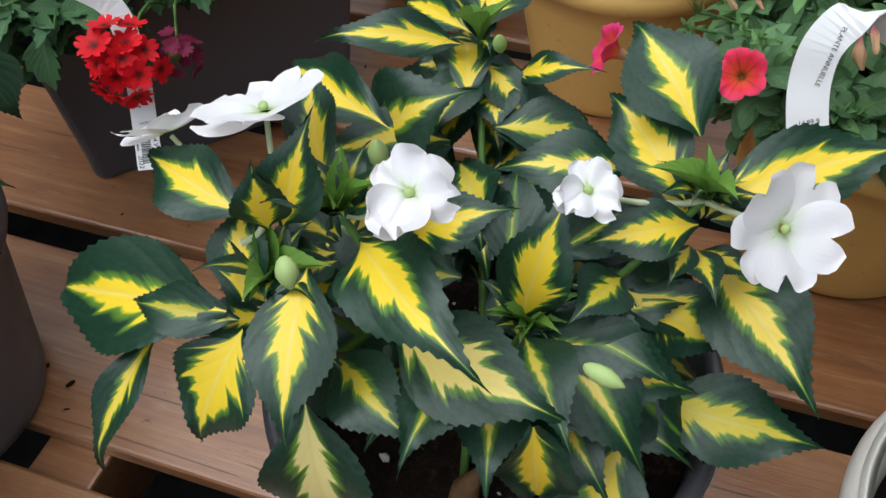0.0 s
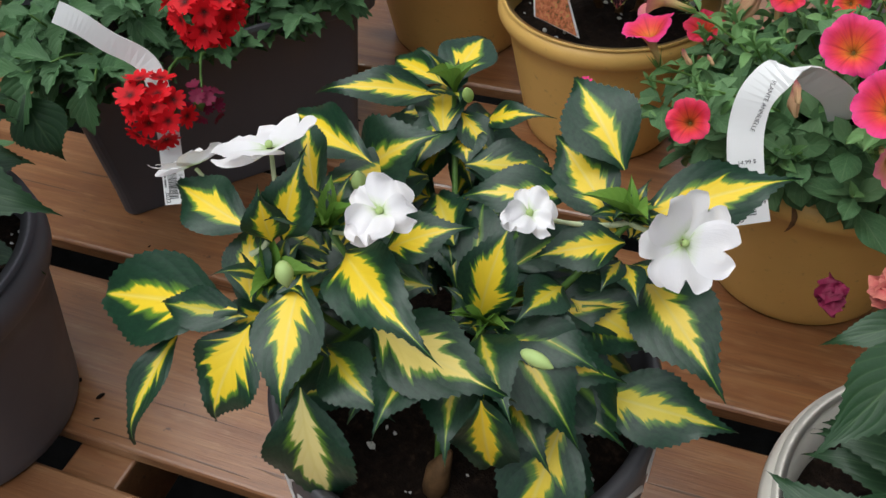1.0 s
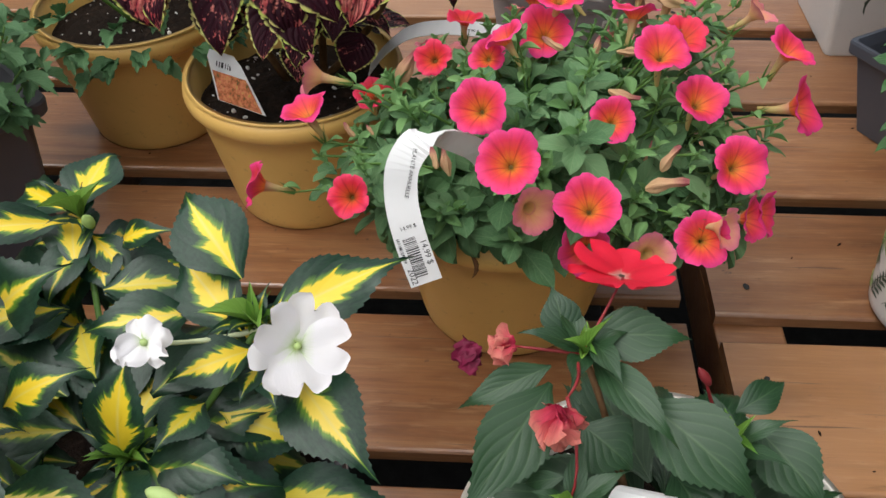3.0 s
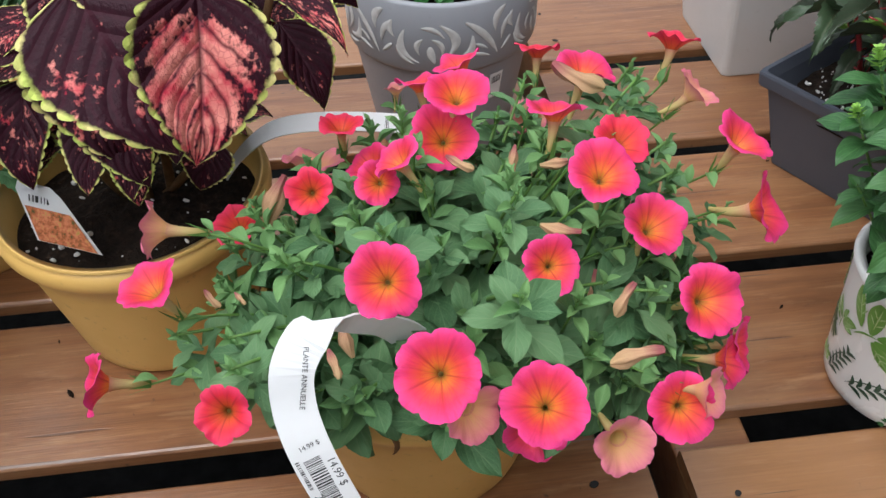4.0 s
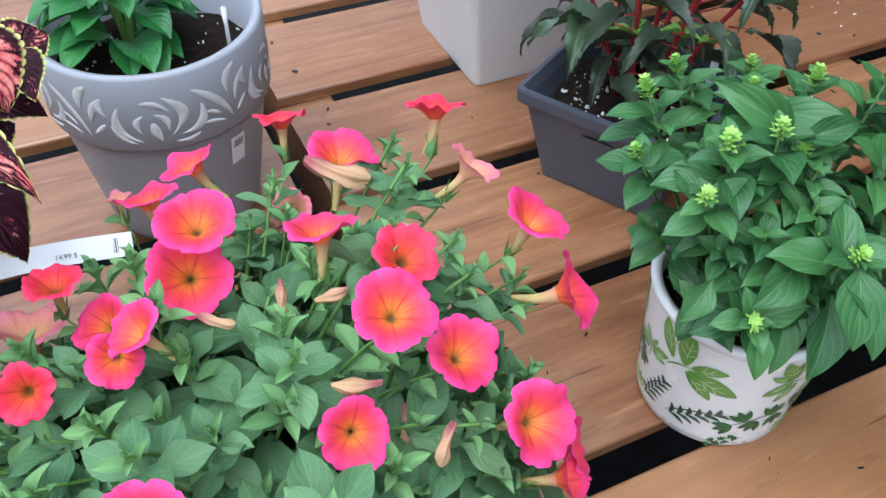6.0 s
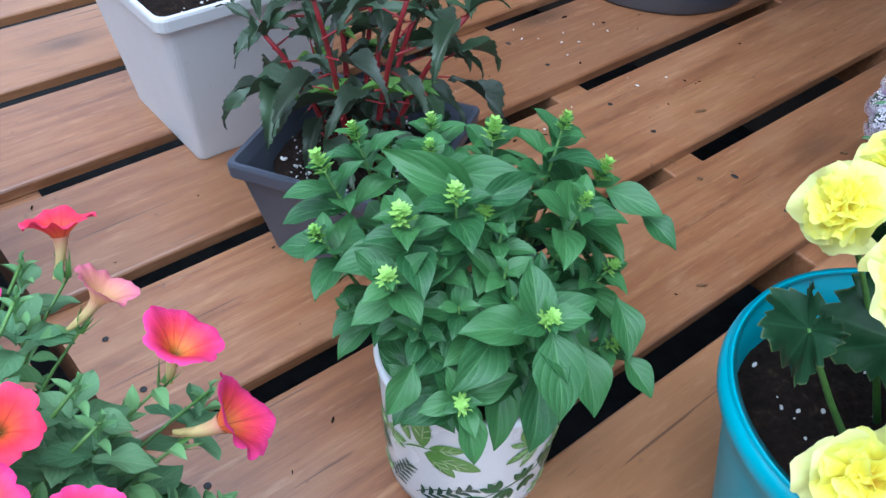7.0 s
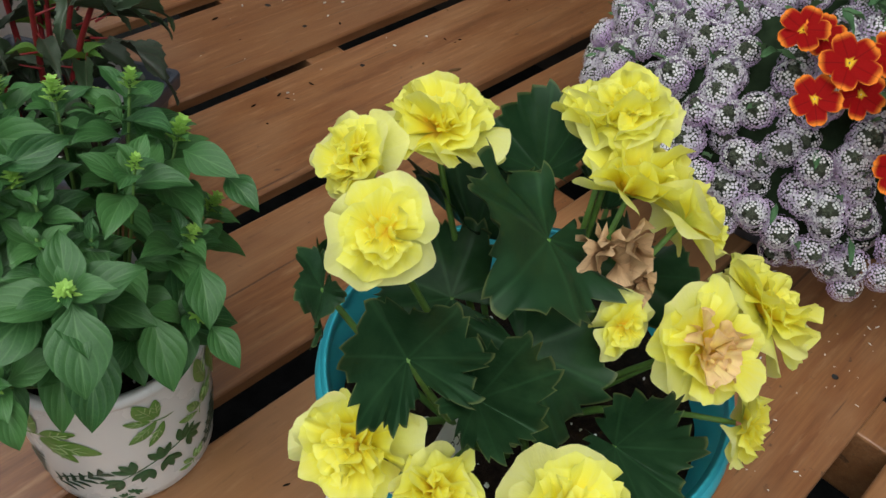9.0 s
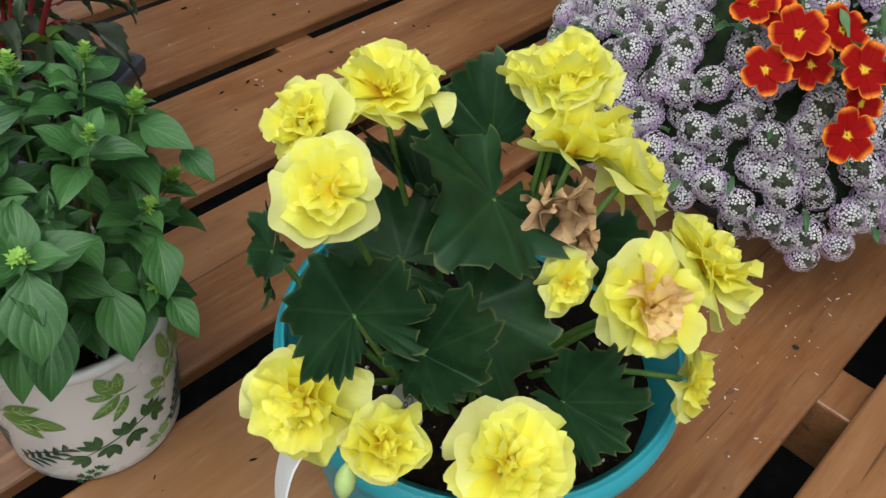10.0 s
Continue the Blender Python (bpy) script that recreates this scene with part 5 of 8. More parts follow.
petunia_flower((-1.045, -0.162, 0.306), (-0.09, -0.58, 0.81), 0.0261, 0)
petunia_flower((-1.033, -0.152, 0.339), (-0.01, -0.25, 0.97), 0.0240, 0)
petunia_flower((-1.018, -0.043, 0.296), (-0.33, 0.34, 0.88), 0.0217, 0)
petunia_flower((-1.052, -0.061, 0.291), (-0.06, 0.43, 0.90), 0.0212, 0)
petunia_flower((-1.069, -0.001, 0.246), (-0.01, 0.40, 0.91), 0.0131, 2)
petunia_flower((-0.964, -0.092, 0.269), (-0.30, -0.38, 0.87), 0.0206, 2)
petunia_flower((-0.971, -0.191, 0.346), (0.09, 0.40, 0.91), 0.0217, 0)
petunia_flower((-0.922, -0.095, 0.313), (0.21, 0.05, 0.98), 0.0256, 0)
petunia_flower((-1.143, -0.208, 0.303), (-0.17, -0.68, 0.71), 0.0169, 1)
petunia_flower((-1.099, -0.151, 0.277), (-0.34, -0.31, 0.89), 0.0201, 0)
petunia_flower((-1.084, -0.208, 0.327), (-0.59, 0.13, 0.80), 0.0190, 0)
petunia_flower((-1.096, -0.204, 0.302), (-0.17, -0.71, 0.68), 0.0168, 0)
petunia_flower((-1.143, -0.120, 0.267), (0.09, 0.40, 0.91), 0.0288, 2)
petunia_flower((-1.207, -0.155, 0.233), (-0.18, -0.32, 0.93), 0.0196, 1)
petunia_flower((-1.256, -0.213, 0.287), (-0.98, 0.01, 0.22), 0.0243, 2)
petunia_flower((-1.248, -0.269, 0.291), (-0.36, 0.01, 0.93), 0.0230, 0)
petunia_flower((-1.297, -0.294, 0.227), (-0.91, -0.16, 0.37), 0.0227, 0)
petunia_flower((-1.198, -0.365, 0.274), (-0.17, -0.68, 0.71), 0.0175, 1)
petunia_flower((-1.118, -0.130, 0.303), (0.03, 0.15, 0.99), 0.0175, 1)
petunia_flower((-1.055, -0.395, 0.288), (0.3, -0.6, 0.3), 0.021, 2)
petunia_flower((-0.969, -0.405, 0.255), (0.1, -0.7, 0.4), 0.022, 2)
petunia_flower((-1.011, -0.365, 0.222), (-0.05, -0.85, 0.5), 0.023, 0)
petunia_flower((-0.861, -0.323, 0.231), (0.85, -0.4, 0.3), 0.02, 0)


def spent_trumpet(place, axis, length, seed):
    """A dried tan trumpet, pleated lengthwise and twisted shut."""
    r = random.Random(seed)
    d = Vector(axis).normalized()
    a = d.orthogonal().normalized()
    b = d.cross(a)
    bm = bmesh.new()
    rows = []
    for i in range(8):
        s = i / 7
        q = length * (0.05 + 0.085 * math.sin(math.pi * s ** 0.7)) * (1 + 0.25 * math.sin(9 * s + seed))
        rows.append([Vector(place) + d * length * (s - 0.5) + (a * math.cos(t + s) + b * math.sin(t + s)) * q * (1 + 0.28 * math.cos(5 * t + seed)) + a * 0.1 * length * math.sin(2.5 * s + seed) for t in [2 * math.pi * k / 20 for k in range(21)]])
    sheet(bm, rows, lambda i, j: (j / 10, i / 7))
    part("withered_flower", bm, WITHERED, petunia, "dry tan spent flower")


spent_trumpet((-0.938, -0.130, 0.328), (-0.79, 0.53, 0.32), 0.043, 0)
spent_trumpet((-1.040, -0.218, 0.325), (-0.90, 0.40, 0.17), 0.021, 1)
spent_trumpet((-1.002, -0.209, 0.315), (0.32, 0.65, 0.69), 0.021, 2)
spent_trumpet((-0.976, -0.224, 0.323), (0.97, 0.01, 0.24), 0.022, 3)
spent_trumpet((-0.985, -0.282, 0.317), (0.92, -0.37, -0.13), 0.026, 4)
spent_trumpet((-0.957, -0.285, 0.252), (0.13, 0.70, 0.70), 0.038, 5)
spent_trumpet((-0.946, -0.312, 0.276), (0.66, 0.46, 0.60), 0.025, 6)
spent_trumpet((-1.212, -0.260, 0.262), (-0.69, 0.60, 0.41), 0.016, 7)
spent_trumpet((-1.193, -0.268, 0.267), (-0.46, 0.69, 0.55), 0.011, 8)
spent_trumpet((-1.171, -0.173, 0.264), (0.46, 0.59, 0.67), 0.046, 9)
spent_trumpet((-1.124, -0.318, 0.274), (-0.28, 0.73, 0.63), 0.025, 10)
spent_trumpet((-1.011, -0.362, 0.290), (-0.68, -0.45, -0.59), 0.017, 11)
spent_trumpet((-0.961, -0.377, 0.300), (0.99, -0.10, 0.14), 0.031, 12)
spent_trumpet((-1.128, -0.209, 0.253), (0.12, 0.70, 0.70), 0.011, 13)
spent_trumpet((-1.130, -0.372, 0.317), (-0.16, 0.73, 0.66), 0.017, 14)


# leafy rosettes that stand out from the mound
def rosette(place, size=1.0):
    """A shoot seen from above: broad leaves round a pale, narrow-leaved tip."""
    p = Vector(place)
    out = p - (PETUNIA_HEART + Vector((0, 0, 0.02)))
    axis = (out.normalized() * 0.55 + Vector((0, 0, 0.75))).normalized()
    side = axis.orthogonal().normalized()
    over = axis.cross(side)
    stems(petunia, [(PETUNIA_HEART + out * 0.35, p, (0, 0, 0.012))], 0.0018, STEM, "stem", 6)
    for i in range(13):
        t = 2.39996 * i + 9 * place[0]
        r = math.cos(t) * side + math.sin(t) * over
        l = size * (0.008, 0.009, 0.011, 0.013, 0.016, 0.02, 0.024, 0.028, 0.031, 0.034, 0.036, 0.038, 0.04)[i] * rng.uniform(0.85, 1.15)
        b = p - axis * 0.0034 * i
        flat = min(1.0, 0.25 + 0.085 * i)
        d = (r * flat + axis * (1.05 - flat)).normalized()
        leaf(petunia, YOUNG_PETUNIA if i < 6 else PETUNIA_BLADES, b, b + d * l, l * (0.34 if i < 6 else 0.52), axis, "young_leaf" if i < 6 else "leaf")


for place in ((-0.883, -0.088, 0.304), (-0.900, -0.153, 0.338), (-0.970, -0.087, 0.297), (-0.816, -0.171, 0.216), (-0.896, -0.215, 0.325), (-1.208, -0.198, 0.253), (-1.2, -0.3, 0.265), (-1.025, -0.360, 0.342), (-1.044, -0.294, 0.267), (-1.060, -0.270, 0.304), (-0.965, -0.324, 0.232),):
    rosette(place)
for place in ((-0.919, -0.308, 0.246), (-1.010, -0.266, 0.335), (-0.895, -0.235, 0.315), (-1.24, -0.27, 0.24), (-1.151, -0.250, 0.277), (-1.098, -0.294, 0.340), (-1.191, -0.346, 0.290), (-0.933, -0.212, 0.349), (-0.994, -0.106, 0.281), (-0.925, -0.31, 0.28),):
    rosette(place)

# pale, upright shoot tips that stand proud of the mound
for k in range(40):
    z = 1 - 0.95 * (k + 0.5) / 40
    a = k * 2.39996 + rng.uniform(-0.3, 0.3)
    q = math.sqrt(max(0, 1 - z * z))
    d = Vector((q * math.cos(a), q * math.sin(a), z))
    top = PETUNIA_HEART + Vector((d.x * 0.185 + 0.01, max(d.y * 0.165 - 0.015, -0.13), d.z * 0.125 + 0.012)) * rng.uniform(1.0, 1.08)
    top.z = PETUNIA_HEART.z + (d.z * 0.125 + 0.018) * rng.uniform(0.95, 1.15)
    top.x, top.y = PETUNIA_HEART.x + d.x * 0.19 + 0.01, max(PETUNIA_HEART.y + d.y * 0.168 - 0.015, -0.335)
    axis = (d * 0.7 + Vector((rng.uniform(-0.3, 0.3), rng.uniform(-0.3, 0.3), 0.8))).normalized()
    side = axis.orthogonal().normalized()
    stems(petunia, [(top - axis * 0.04 - d * 0.01, top)], 0.0013, STEM, "stem", 5)
    for i in range(9):
        t = 2.4 * i + k
        r = (math.cos(t) * side + math.sin(t) * axis.cross(side)).normalized()
        l = (0.009 + 0.0023 * i) * rng.uniform(0.8, 1.2)
        base = top - axis * 0.0028 * i
        leaf(petunia, YOUNG_PETUNIA, base, base + (r * (0.35 + 0.09 * i) + axis * (1 - 0.09 * i)).normalized() * l, l * 0.36, axis, "young_leaf")

# leafy shoots over the whole mound; the outer, upper ones are single leaves
LOW_LEAVES = []
for k in range(120):
    z = 1 - 1.3 * (k + 0.5) / 120
    a = k * 2.39996
    q = math.sqrt(max(0, 1 - z * z))
    d = Vector((q * math.cos(a), q * math.sin(a), z))
    reach = rng.uniform(0.84, 1.08)
    top = PETUNIA_HEART + Vector((d.x * 0.185 * reach + 0.01, d.y * 0.165 * reach - 0.015, 0.0 + d.z * 0.125 * reach))
    if d.z < 0.1:
        top.z -= 0.01
    if d.y < -0.15 and d.z < 0.45:
        top.y, top.z = max(top.y, -0.322), max(top.z, 0.212 + rng.uniform(0, 0.03))
    axis = (d + Vector((0, 0, 0.6))).normalized()
    stems(petunia, [(PETUNIA_HEART + d * 0.05 + Vector((0, 0, -0.03)), top, (0, 0, 0.01))], 0.0018, STEM, "stem", 6)
    side = axis.orthogonal().normalized()
    for i in range(7):
        t = 2.4 * i + k
        r = (math.cos(t) * side + math.sin(t) * axis.cross(side)).normalized()
        base = top - axis * 0.006 * i
        l = (0.012, 0.018, 0.028, 0.037, 0.045, 0.05, 0.05)[i] * rng.uniform(0.8, 1.2)
        tip = base + (r * (0.5 + 0.1 * i) + axis * (0.8 - 0.12 * i)).normalized() * l
        if k < 70 and 1 < i < 6:
            leaf(petunia, PETUNIA_BLADES, base, tip, l * rng.uniform(0.44, 0.58), axis + Vector((0, 0, 0.4)))
        elif i < 2 and k < 70:
            leaf(petunia, YOUNG_PETUNIA, base, tip, l * 0.4, axis, "young_leaf")
        else:
            LOW_LEAVES.append((base, tip, l * 0.55, axis))
bm = bmesh.new()
for base, tip, w, up in LOW_LEAVES:
    m = along(base, tip, up, w)
    sheet(bm, [[m @ Vector((v * h * 0.5, s, 0.3 * s * (1 - s) + 0.1 * v * v)) for v in (-1, -0.5, 0, 0.5, 1)] for s, h in ((0, 0.15), (0.2, 0.5), (0.4, 0.88), (0.6, 1.0), (0.8, 0.78), (0.93, 0.4), (1, 0.05))], lambda i, j: (j / 4, i / 6))
tagged(part("lower_leaves", bm, PETUNIA_LEAF, petunia, "crowded lower leaves"), kind="stuff")

# ---- basil ----
BASIL_ROOT = Vector((-0.607, -0.2, 0.12))
SPIKES = [Vector(p) for p in ((-0.718, -0.152, 0.287), (-0.691, -0.119, 0.311), (-0.714, -0.225, 0.301), (-0.694, -0.212, 0.33), (-0.655, -0.216, 0.331), (-0.602, -0.127, 0.315), (-0.584, -0.173, 0.325), (-0.545, -0.202, 0.335), (-0.653, -0.305, 0.294), (-0.703, -0.288, 0.234), (-0.577, -0.257, 0.318), (-0.638, -0.226, 0.316), (-0.649, -0.098, 0.309), (-0.533, -0.232, 0.304), (-0.556, -0.274, 0.259), (-0.576, -0.304, 0.22))]
SPIKES += [Vector(p) for p in ((-0.63, -0.16, 0.325), (-0.54, -0.13, 0.28), (-0.5, -0.17, 0.26), (-0.6, -0.07, 0.26), (-0.52, -0.24, 0.24))]


def spike_mesh(seed):
    r = random.Random(seed)
    bm = bmesh.new()
    for i in range(7):
        for k in range(5):
            a = 2 * math.pi * (k / 5 + (i % 2) / 10) + r.uniform(-0.2, 0.2)
            l = 0.52 * (1 - 0.09 * i) * r.uniform(0.8, 1.2)
            m = along((0, 0, i * 0.14), (l * math.cos(a), l * math.sin(a), i * 0.14 + l * 0.5), (0, 0, 1), 0.2)
            sheet(bm, [[m @ Vector((v * h * 0.5, s, 0.35 * s * (1 - s))) for v in (-1, 0, 1)] for s, h in ((0, 0.3), (0.4, 1.0), (0.8, 0.6), (1, 0.05))], lambda i, j: (j / 2, i / 3))
    return to_mesh(bm, "flower_spike", LIME_SPIKE)


SPIKE_MESHES = [spike_mesh(k) for k in range(3)]
CROWN = Vector((-0.622, -0.2, 0.225))
SHOOTS = [(p, True) for p in SPIKES]


def d_west(a):
    """Whether a shoot leans to the side where the pot shows bare."""
    return math.cos(a) < -0.1 and math.sin(a) > -0.75


for k in range(60):
    a, z = k * 2.39996, 0.75 - 1.3 * (k + 0.5) / 60
    q = math.sqrt(1 - z * z)
    p = CROWN + Vector((q * math.cos(a) * 0.104, q * math.sin(a) * 0.104, z * 0.095)) * rng.uniform(0.8, 0.95)
    if d_west(a) and p.z < 0.195:
        continue
    if min((p - s).length for s, _ in SHOOTS) > 0.046:
        SHOOTS.append((p, False))
SHOOTS += [(Vector(p), False) for p in [(-0.68, -0.254, 0.278), (-0.677, -0.227, 0.298), (-0.672, -0.272, 0.263), (-0.702, -0.238, 0.259), (-0.636, -0.241, 0.309), (-0.646, -0.259, 0.296), (-0.612, -0.293, 0.21), (-0.65, -0.271, 0.282)]]
for k, (p, spiked) in enumerate(SHOOTS):
    out = (p - CROWN).normalized()
    axis = (out * 0.6 + Vector((0, 0, 0.75))).normalized()
    foot = BASIL_ROOT + Vector((0.25 * (p - BASIL_ROOT).x, 0.25 * (p - BASIL_ROOT).y, 0))
    stems(basil, [(foot, p, (0, 0, -0.01))], 0.0017, STEM, "stem", 6)
    if spiked:
        put("flower_spike", SPIKE_MESHES[k % 3], basil, facing(p - axis * 0.006, axis, 0.016 * rng.uniform(0.75, 1.3), k * 40), "lime green flower spike")
    side = axis.orthogonal().normalized()
    turn = rng.uniform(0, 3)
    for i in range(5 if k % 2 else 4):
        for s in (0, 1):
            t = turn + i * math.pi / 2 + s * math.pi + rng.uniform(-0.25, 0.25)
            r = (math.cos(t) * side + math.sin(t) * axis.cross(side)).normalized()
            base = p - axis * (0.003 + 0.0075 * i) - out * 0.002 * i
            l = (0.015, 0.026, 0.037, 0.043, 0.046)[i] * (1.0 if spiked else 0.88) * rng.uniform(0.8, 1.2)
            tip = base + (r + axis * (0.5 - 0.13 * i) + out * 0.12 + Vector((0, 0, rng.uniform(-0.15, 0.12)))).normalized() * l
            leaf(basil, BASIL_BLADES, base, tip, l * rng.uniform(0.52, 0.62), axis * 0.8 + Vector((0, -0.1, 0.6)))
for k in range(60):
    a, z = k * 2.39996, 0.85 - 1.3 * (k + 0.5) / 60
    q = math.sqrt(1 - z * z)
    d = Vector((q * math.cos(a), q * math.sin(a), z))
    if d_west(a) and z < 0:
        continue
    b = CROWN + Vector((d.x * 0.062, d.y * 0.062, d.z * 0.058))
    l = rng.uniform(0.034, 0.046)
    leaf(basil, BASIL_BLADES, b, b + (Vector((d.x, d.y, 0.1)) + Vector((rng.uniform(-0.5, 0.5), rng.uniform(-0.5, 0.5), rng.uniform(-0.5, 0.2)))).normalized() * l, l * 0.58, d + Vector((0, 0, 0.7)))
leaf(basil, BASIL_BLADES, (-0.628, -0.21, 0.31), (-0.675, -0.165, 0.345), 0.028, (-0.4, -0.6, 0.6))
for b, t, w in (
    ((-0.652, -0.307, 0.285), (-0.671, -0.342, 0.247), 0.036),
    ((-0.66, -0.272, 0.262), (-0.713, -0.289, 0.253), 0.032),
    ((-0.562, -0.288, 0.243), (-0.579, -0.321, 0.219), 0.026),
    ((-0.574, -0.313, 0.213), (-0.574, -0.344, 0.197), 0.02),
    ((-0.71, -0.249, 0.242), (-0.737, -0.256, 0.215), 0.022),
    ((-0.641, -0.293, 0.238), (-0.669, -0.323, 0.191), 0.032),
    ((-0.654, -0.269, 0.225), (-0.68, -0.302, 0.178), 0.026),
    ((-0.604, -0.294, 0.229), (-0.615, -0.329, 0.192), 0.03),
    ((-0.536, -0.241, 0.297), (-0.523, -0.284, 0.295), 0.024),
    ((-0.521, -0.265, 0.283), (-0.519, -0.298, 0.272), 0.02),
    ((-0.634, -0.183, 0.319), (-0.605, -0.234, 0.331), 0.026),
    ((-0.644, -0.224, 0.325), (-0.601, -0.234, 0.335), 0.02),
    ((-0.7, -0.287, 0.228), (-0.707, -0.31, 0.196), 0.02),
):
    leaf(basil, BASIL_BLADES, b, t, w, (-0.2, -0.7, 0.7))

# ---- begonia ----
BEGONIA_LEAF = begonia_leaf_material()


OPEN_BLOOM = ((4, 1.0, 62, 6, 0.05, 0.008), (5, 0.84, 52, 16, 0.07, 0.02), (5, 0.64, 46, 34, 0.1, 0.03), (5, 0.46, 44, 54, 0.13, 0.04), (4, 0.3, 44, 74, 0.14, 0.05))
FULL_BLOOM = ((5, 1.0, 56, 12, 0.07, 0.02), (6, 0.94, 44, 24, 0.1, 0.035), (7, 0.82, 38, 38, 0.12, 0.045), (7, 0.66, 36, 54, 0.14, 0.05), (6, 0.48, 36, 68, 0.15, 0.05), (4, 0.32, 40, 80, 0.14, 0.05))
CUPPED_BLOOM = ((4, 1.0, 58, 34, 0.06, 0.015), (5, 0.98, 48, 48, 0.09, 0.03), (6, 0.92, 40, 60, 0.11, 0.04), (5, 0.8, 38, 72, 0.12, 0.04), (4, 0.62, 38, 80, 0.12, 0.04))


def ruffled_flower(seed, layers, heart=None, heart_from=2):
    """A double flower: broad, pale guard petals under a crowded, crumpled middle."""
    r = random.Random(seed)
    bm = bmesh.new()
    kinds = []
    for lv, (count, length, spread, tilt, wave, teeth) in enumerate(layers):
        for k in range(count):
            m = pose(r.uniform(-0.05, 0.05) * lv, r.uniform(-0.05, 0.05) * lv, 0.03 * lv, 0, 0, 360 / count * (k + 0.5 * (lv % 2)) + r.uniform(-20, 20)) @ pose(0, 0.03, 0, tilt + r.uniform(-11, 11), r.uniform(-14, 14), 0)
            frill(bm, m, length * r.uniform(0.85, 1.1), spread * r.uniform(0.85, 1.15), r, r.uniform(-0.3, 0.2), wave * r.uniform(0.7, 1.5), teeth)
            kinds.append(2 if heart and lv >= heart_from else int(lv == 0))
    for v in bm.verts:
        v.co += 0.16 * math.hypot(v.co.x, v.co.y) * noise.noise_vector(v.co * 1.8 + Vector((seed * 3.1, 0, 0)))
    me = to_mesh(bm, "flower", [YELLOW_PETAL, GUARD_PETAL] + ([heart] if heart else []))
    for i, p in enumerate(me.polygons):
        p.material_index = kinds[i // (9 * 18)]
    return me


OPEN_FLOWER = ruffled_flower(0, OPEN_BLOOM)
FULL_FLOWERS = [ruffled_flower(k, FULL_BLOOM) for k in (1, 2, 3)]
CUPPED_FLOWERS = [ruffled_flower(k, CUPPED_BLOOM) for k in (5, 6)]
BROWN_BLOOM = ruffled_flower(11, FULL_BLOOM, BROWNED_PETAL, 3)
BEGONIA_HEART = Vector((-0.45, -0.48, 0.19))


def bloom(place, normal, size, me, label="ruffled double yellow flower", spin=0):
    put("flower", me, begonia, facing(place, normal, size, spin), label)
    n = Vector(normal).normalized()
    foot = BEGONIA_HEART + (Vector(place) - BEGONIA_HEART) * 0.3
    foot.z = 0.2
    stems(begonia, [(foot, Vector(place) - n * 0.003, -0.02 * n + Vector((0, 0, 0.01)))], 0.0028, STEM, "flower_stalk", 7)


bloom((-0.546, -0.444, 0.374), (-0.42, -0.6, 0.68), 0.029, OPEN_FLOWER, spin=20)
bloom((-0.463, -0.398, 0.368), (0.1, 0.0, 1.0), 0.037, FULL_FLOWERS[0])
bloom((-0.511, -0.387, 0.365), (-0.75, 0.2, 0.65), 0.027, FULL_FLOWERS[1])
bloom((-0.39, -0.466, 0.364), (0.3, 0.3, 0.9), 0.04, CUPPED_FLOWERS[0], spin=40)
bloom((-0.405, -0.494, 0.352), (0.3, 0.05, 0.95), 0.036, CUPPED_FLOWERS[1], spin=100)
bloom((-0.385, -0.47, 0.386), (-0.5, -0.1, 0.8), 0.026, FULL_FLOWERS[2], spin=10)
bloom((-0.4, -0.528, 0.352), (0.75, -0.35, 0.45), 0.029, FULL_FLOWERS[1], spin=70)
bloom((-0.424, -0.572, 0.305), (-0.2, -0.62, 0.72), 0.034, BROWN_BLOOM, "yellow double flower browning at the heart")
bloom((-0.374, -0.58, 0.302), (0.5, -0.35, 0.8), 0.036, FULL_FLOWERS[0], spin=130)
bloom((-0.404, -0.604, 0.25), (0.35, -0.85, 0.2), 0.022, FULL_FLOWERS[2], spin=10)
bloom((-0.594, -0.482, 0.286), (-0.8, -0.35, 0.5), 0.031, FULL_FLOWERS[2], spin=200)
bloom((-0.575, -0.521, 0.268), (-0.3, -0.5, 0.75), 0.026, CUPPED_FLOWERS[0], spin=15)
bloom((-0.541, -0.575, 0.272), (-0.15, -0.5, 0.85), 0.033, FULL_FLOWERS[0], spin=75)
bloom((-0.452, -0.535, 0.314), (-0.3, -0.7, 0.3), 0.02, OPEN_FLOWER, spin=33)
crumpled(begonia, (-0.44, -0.515, 0.345), 0.024, DEAD_PETAL, 14, (-0.5, -0.5, 0.6), "shrivelled brown dead flower")
crumpled(begonia, (-0.432, -0.53, 0.328), 0.015, DEAD_PETAL, 17, (0.2, -0.6, -0.4), "shrivelled brown dead flower")


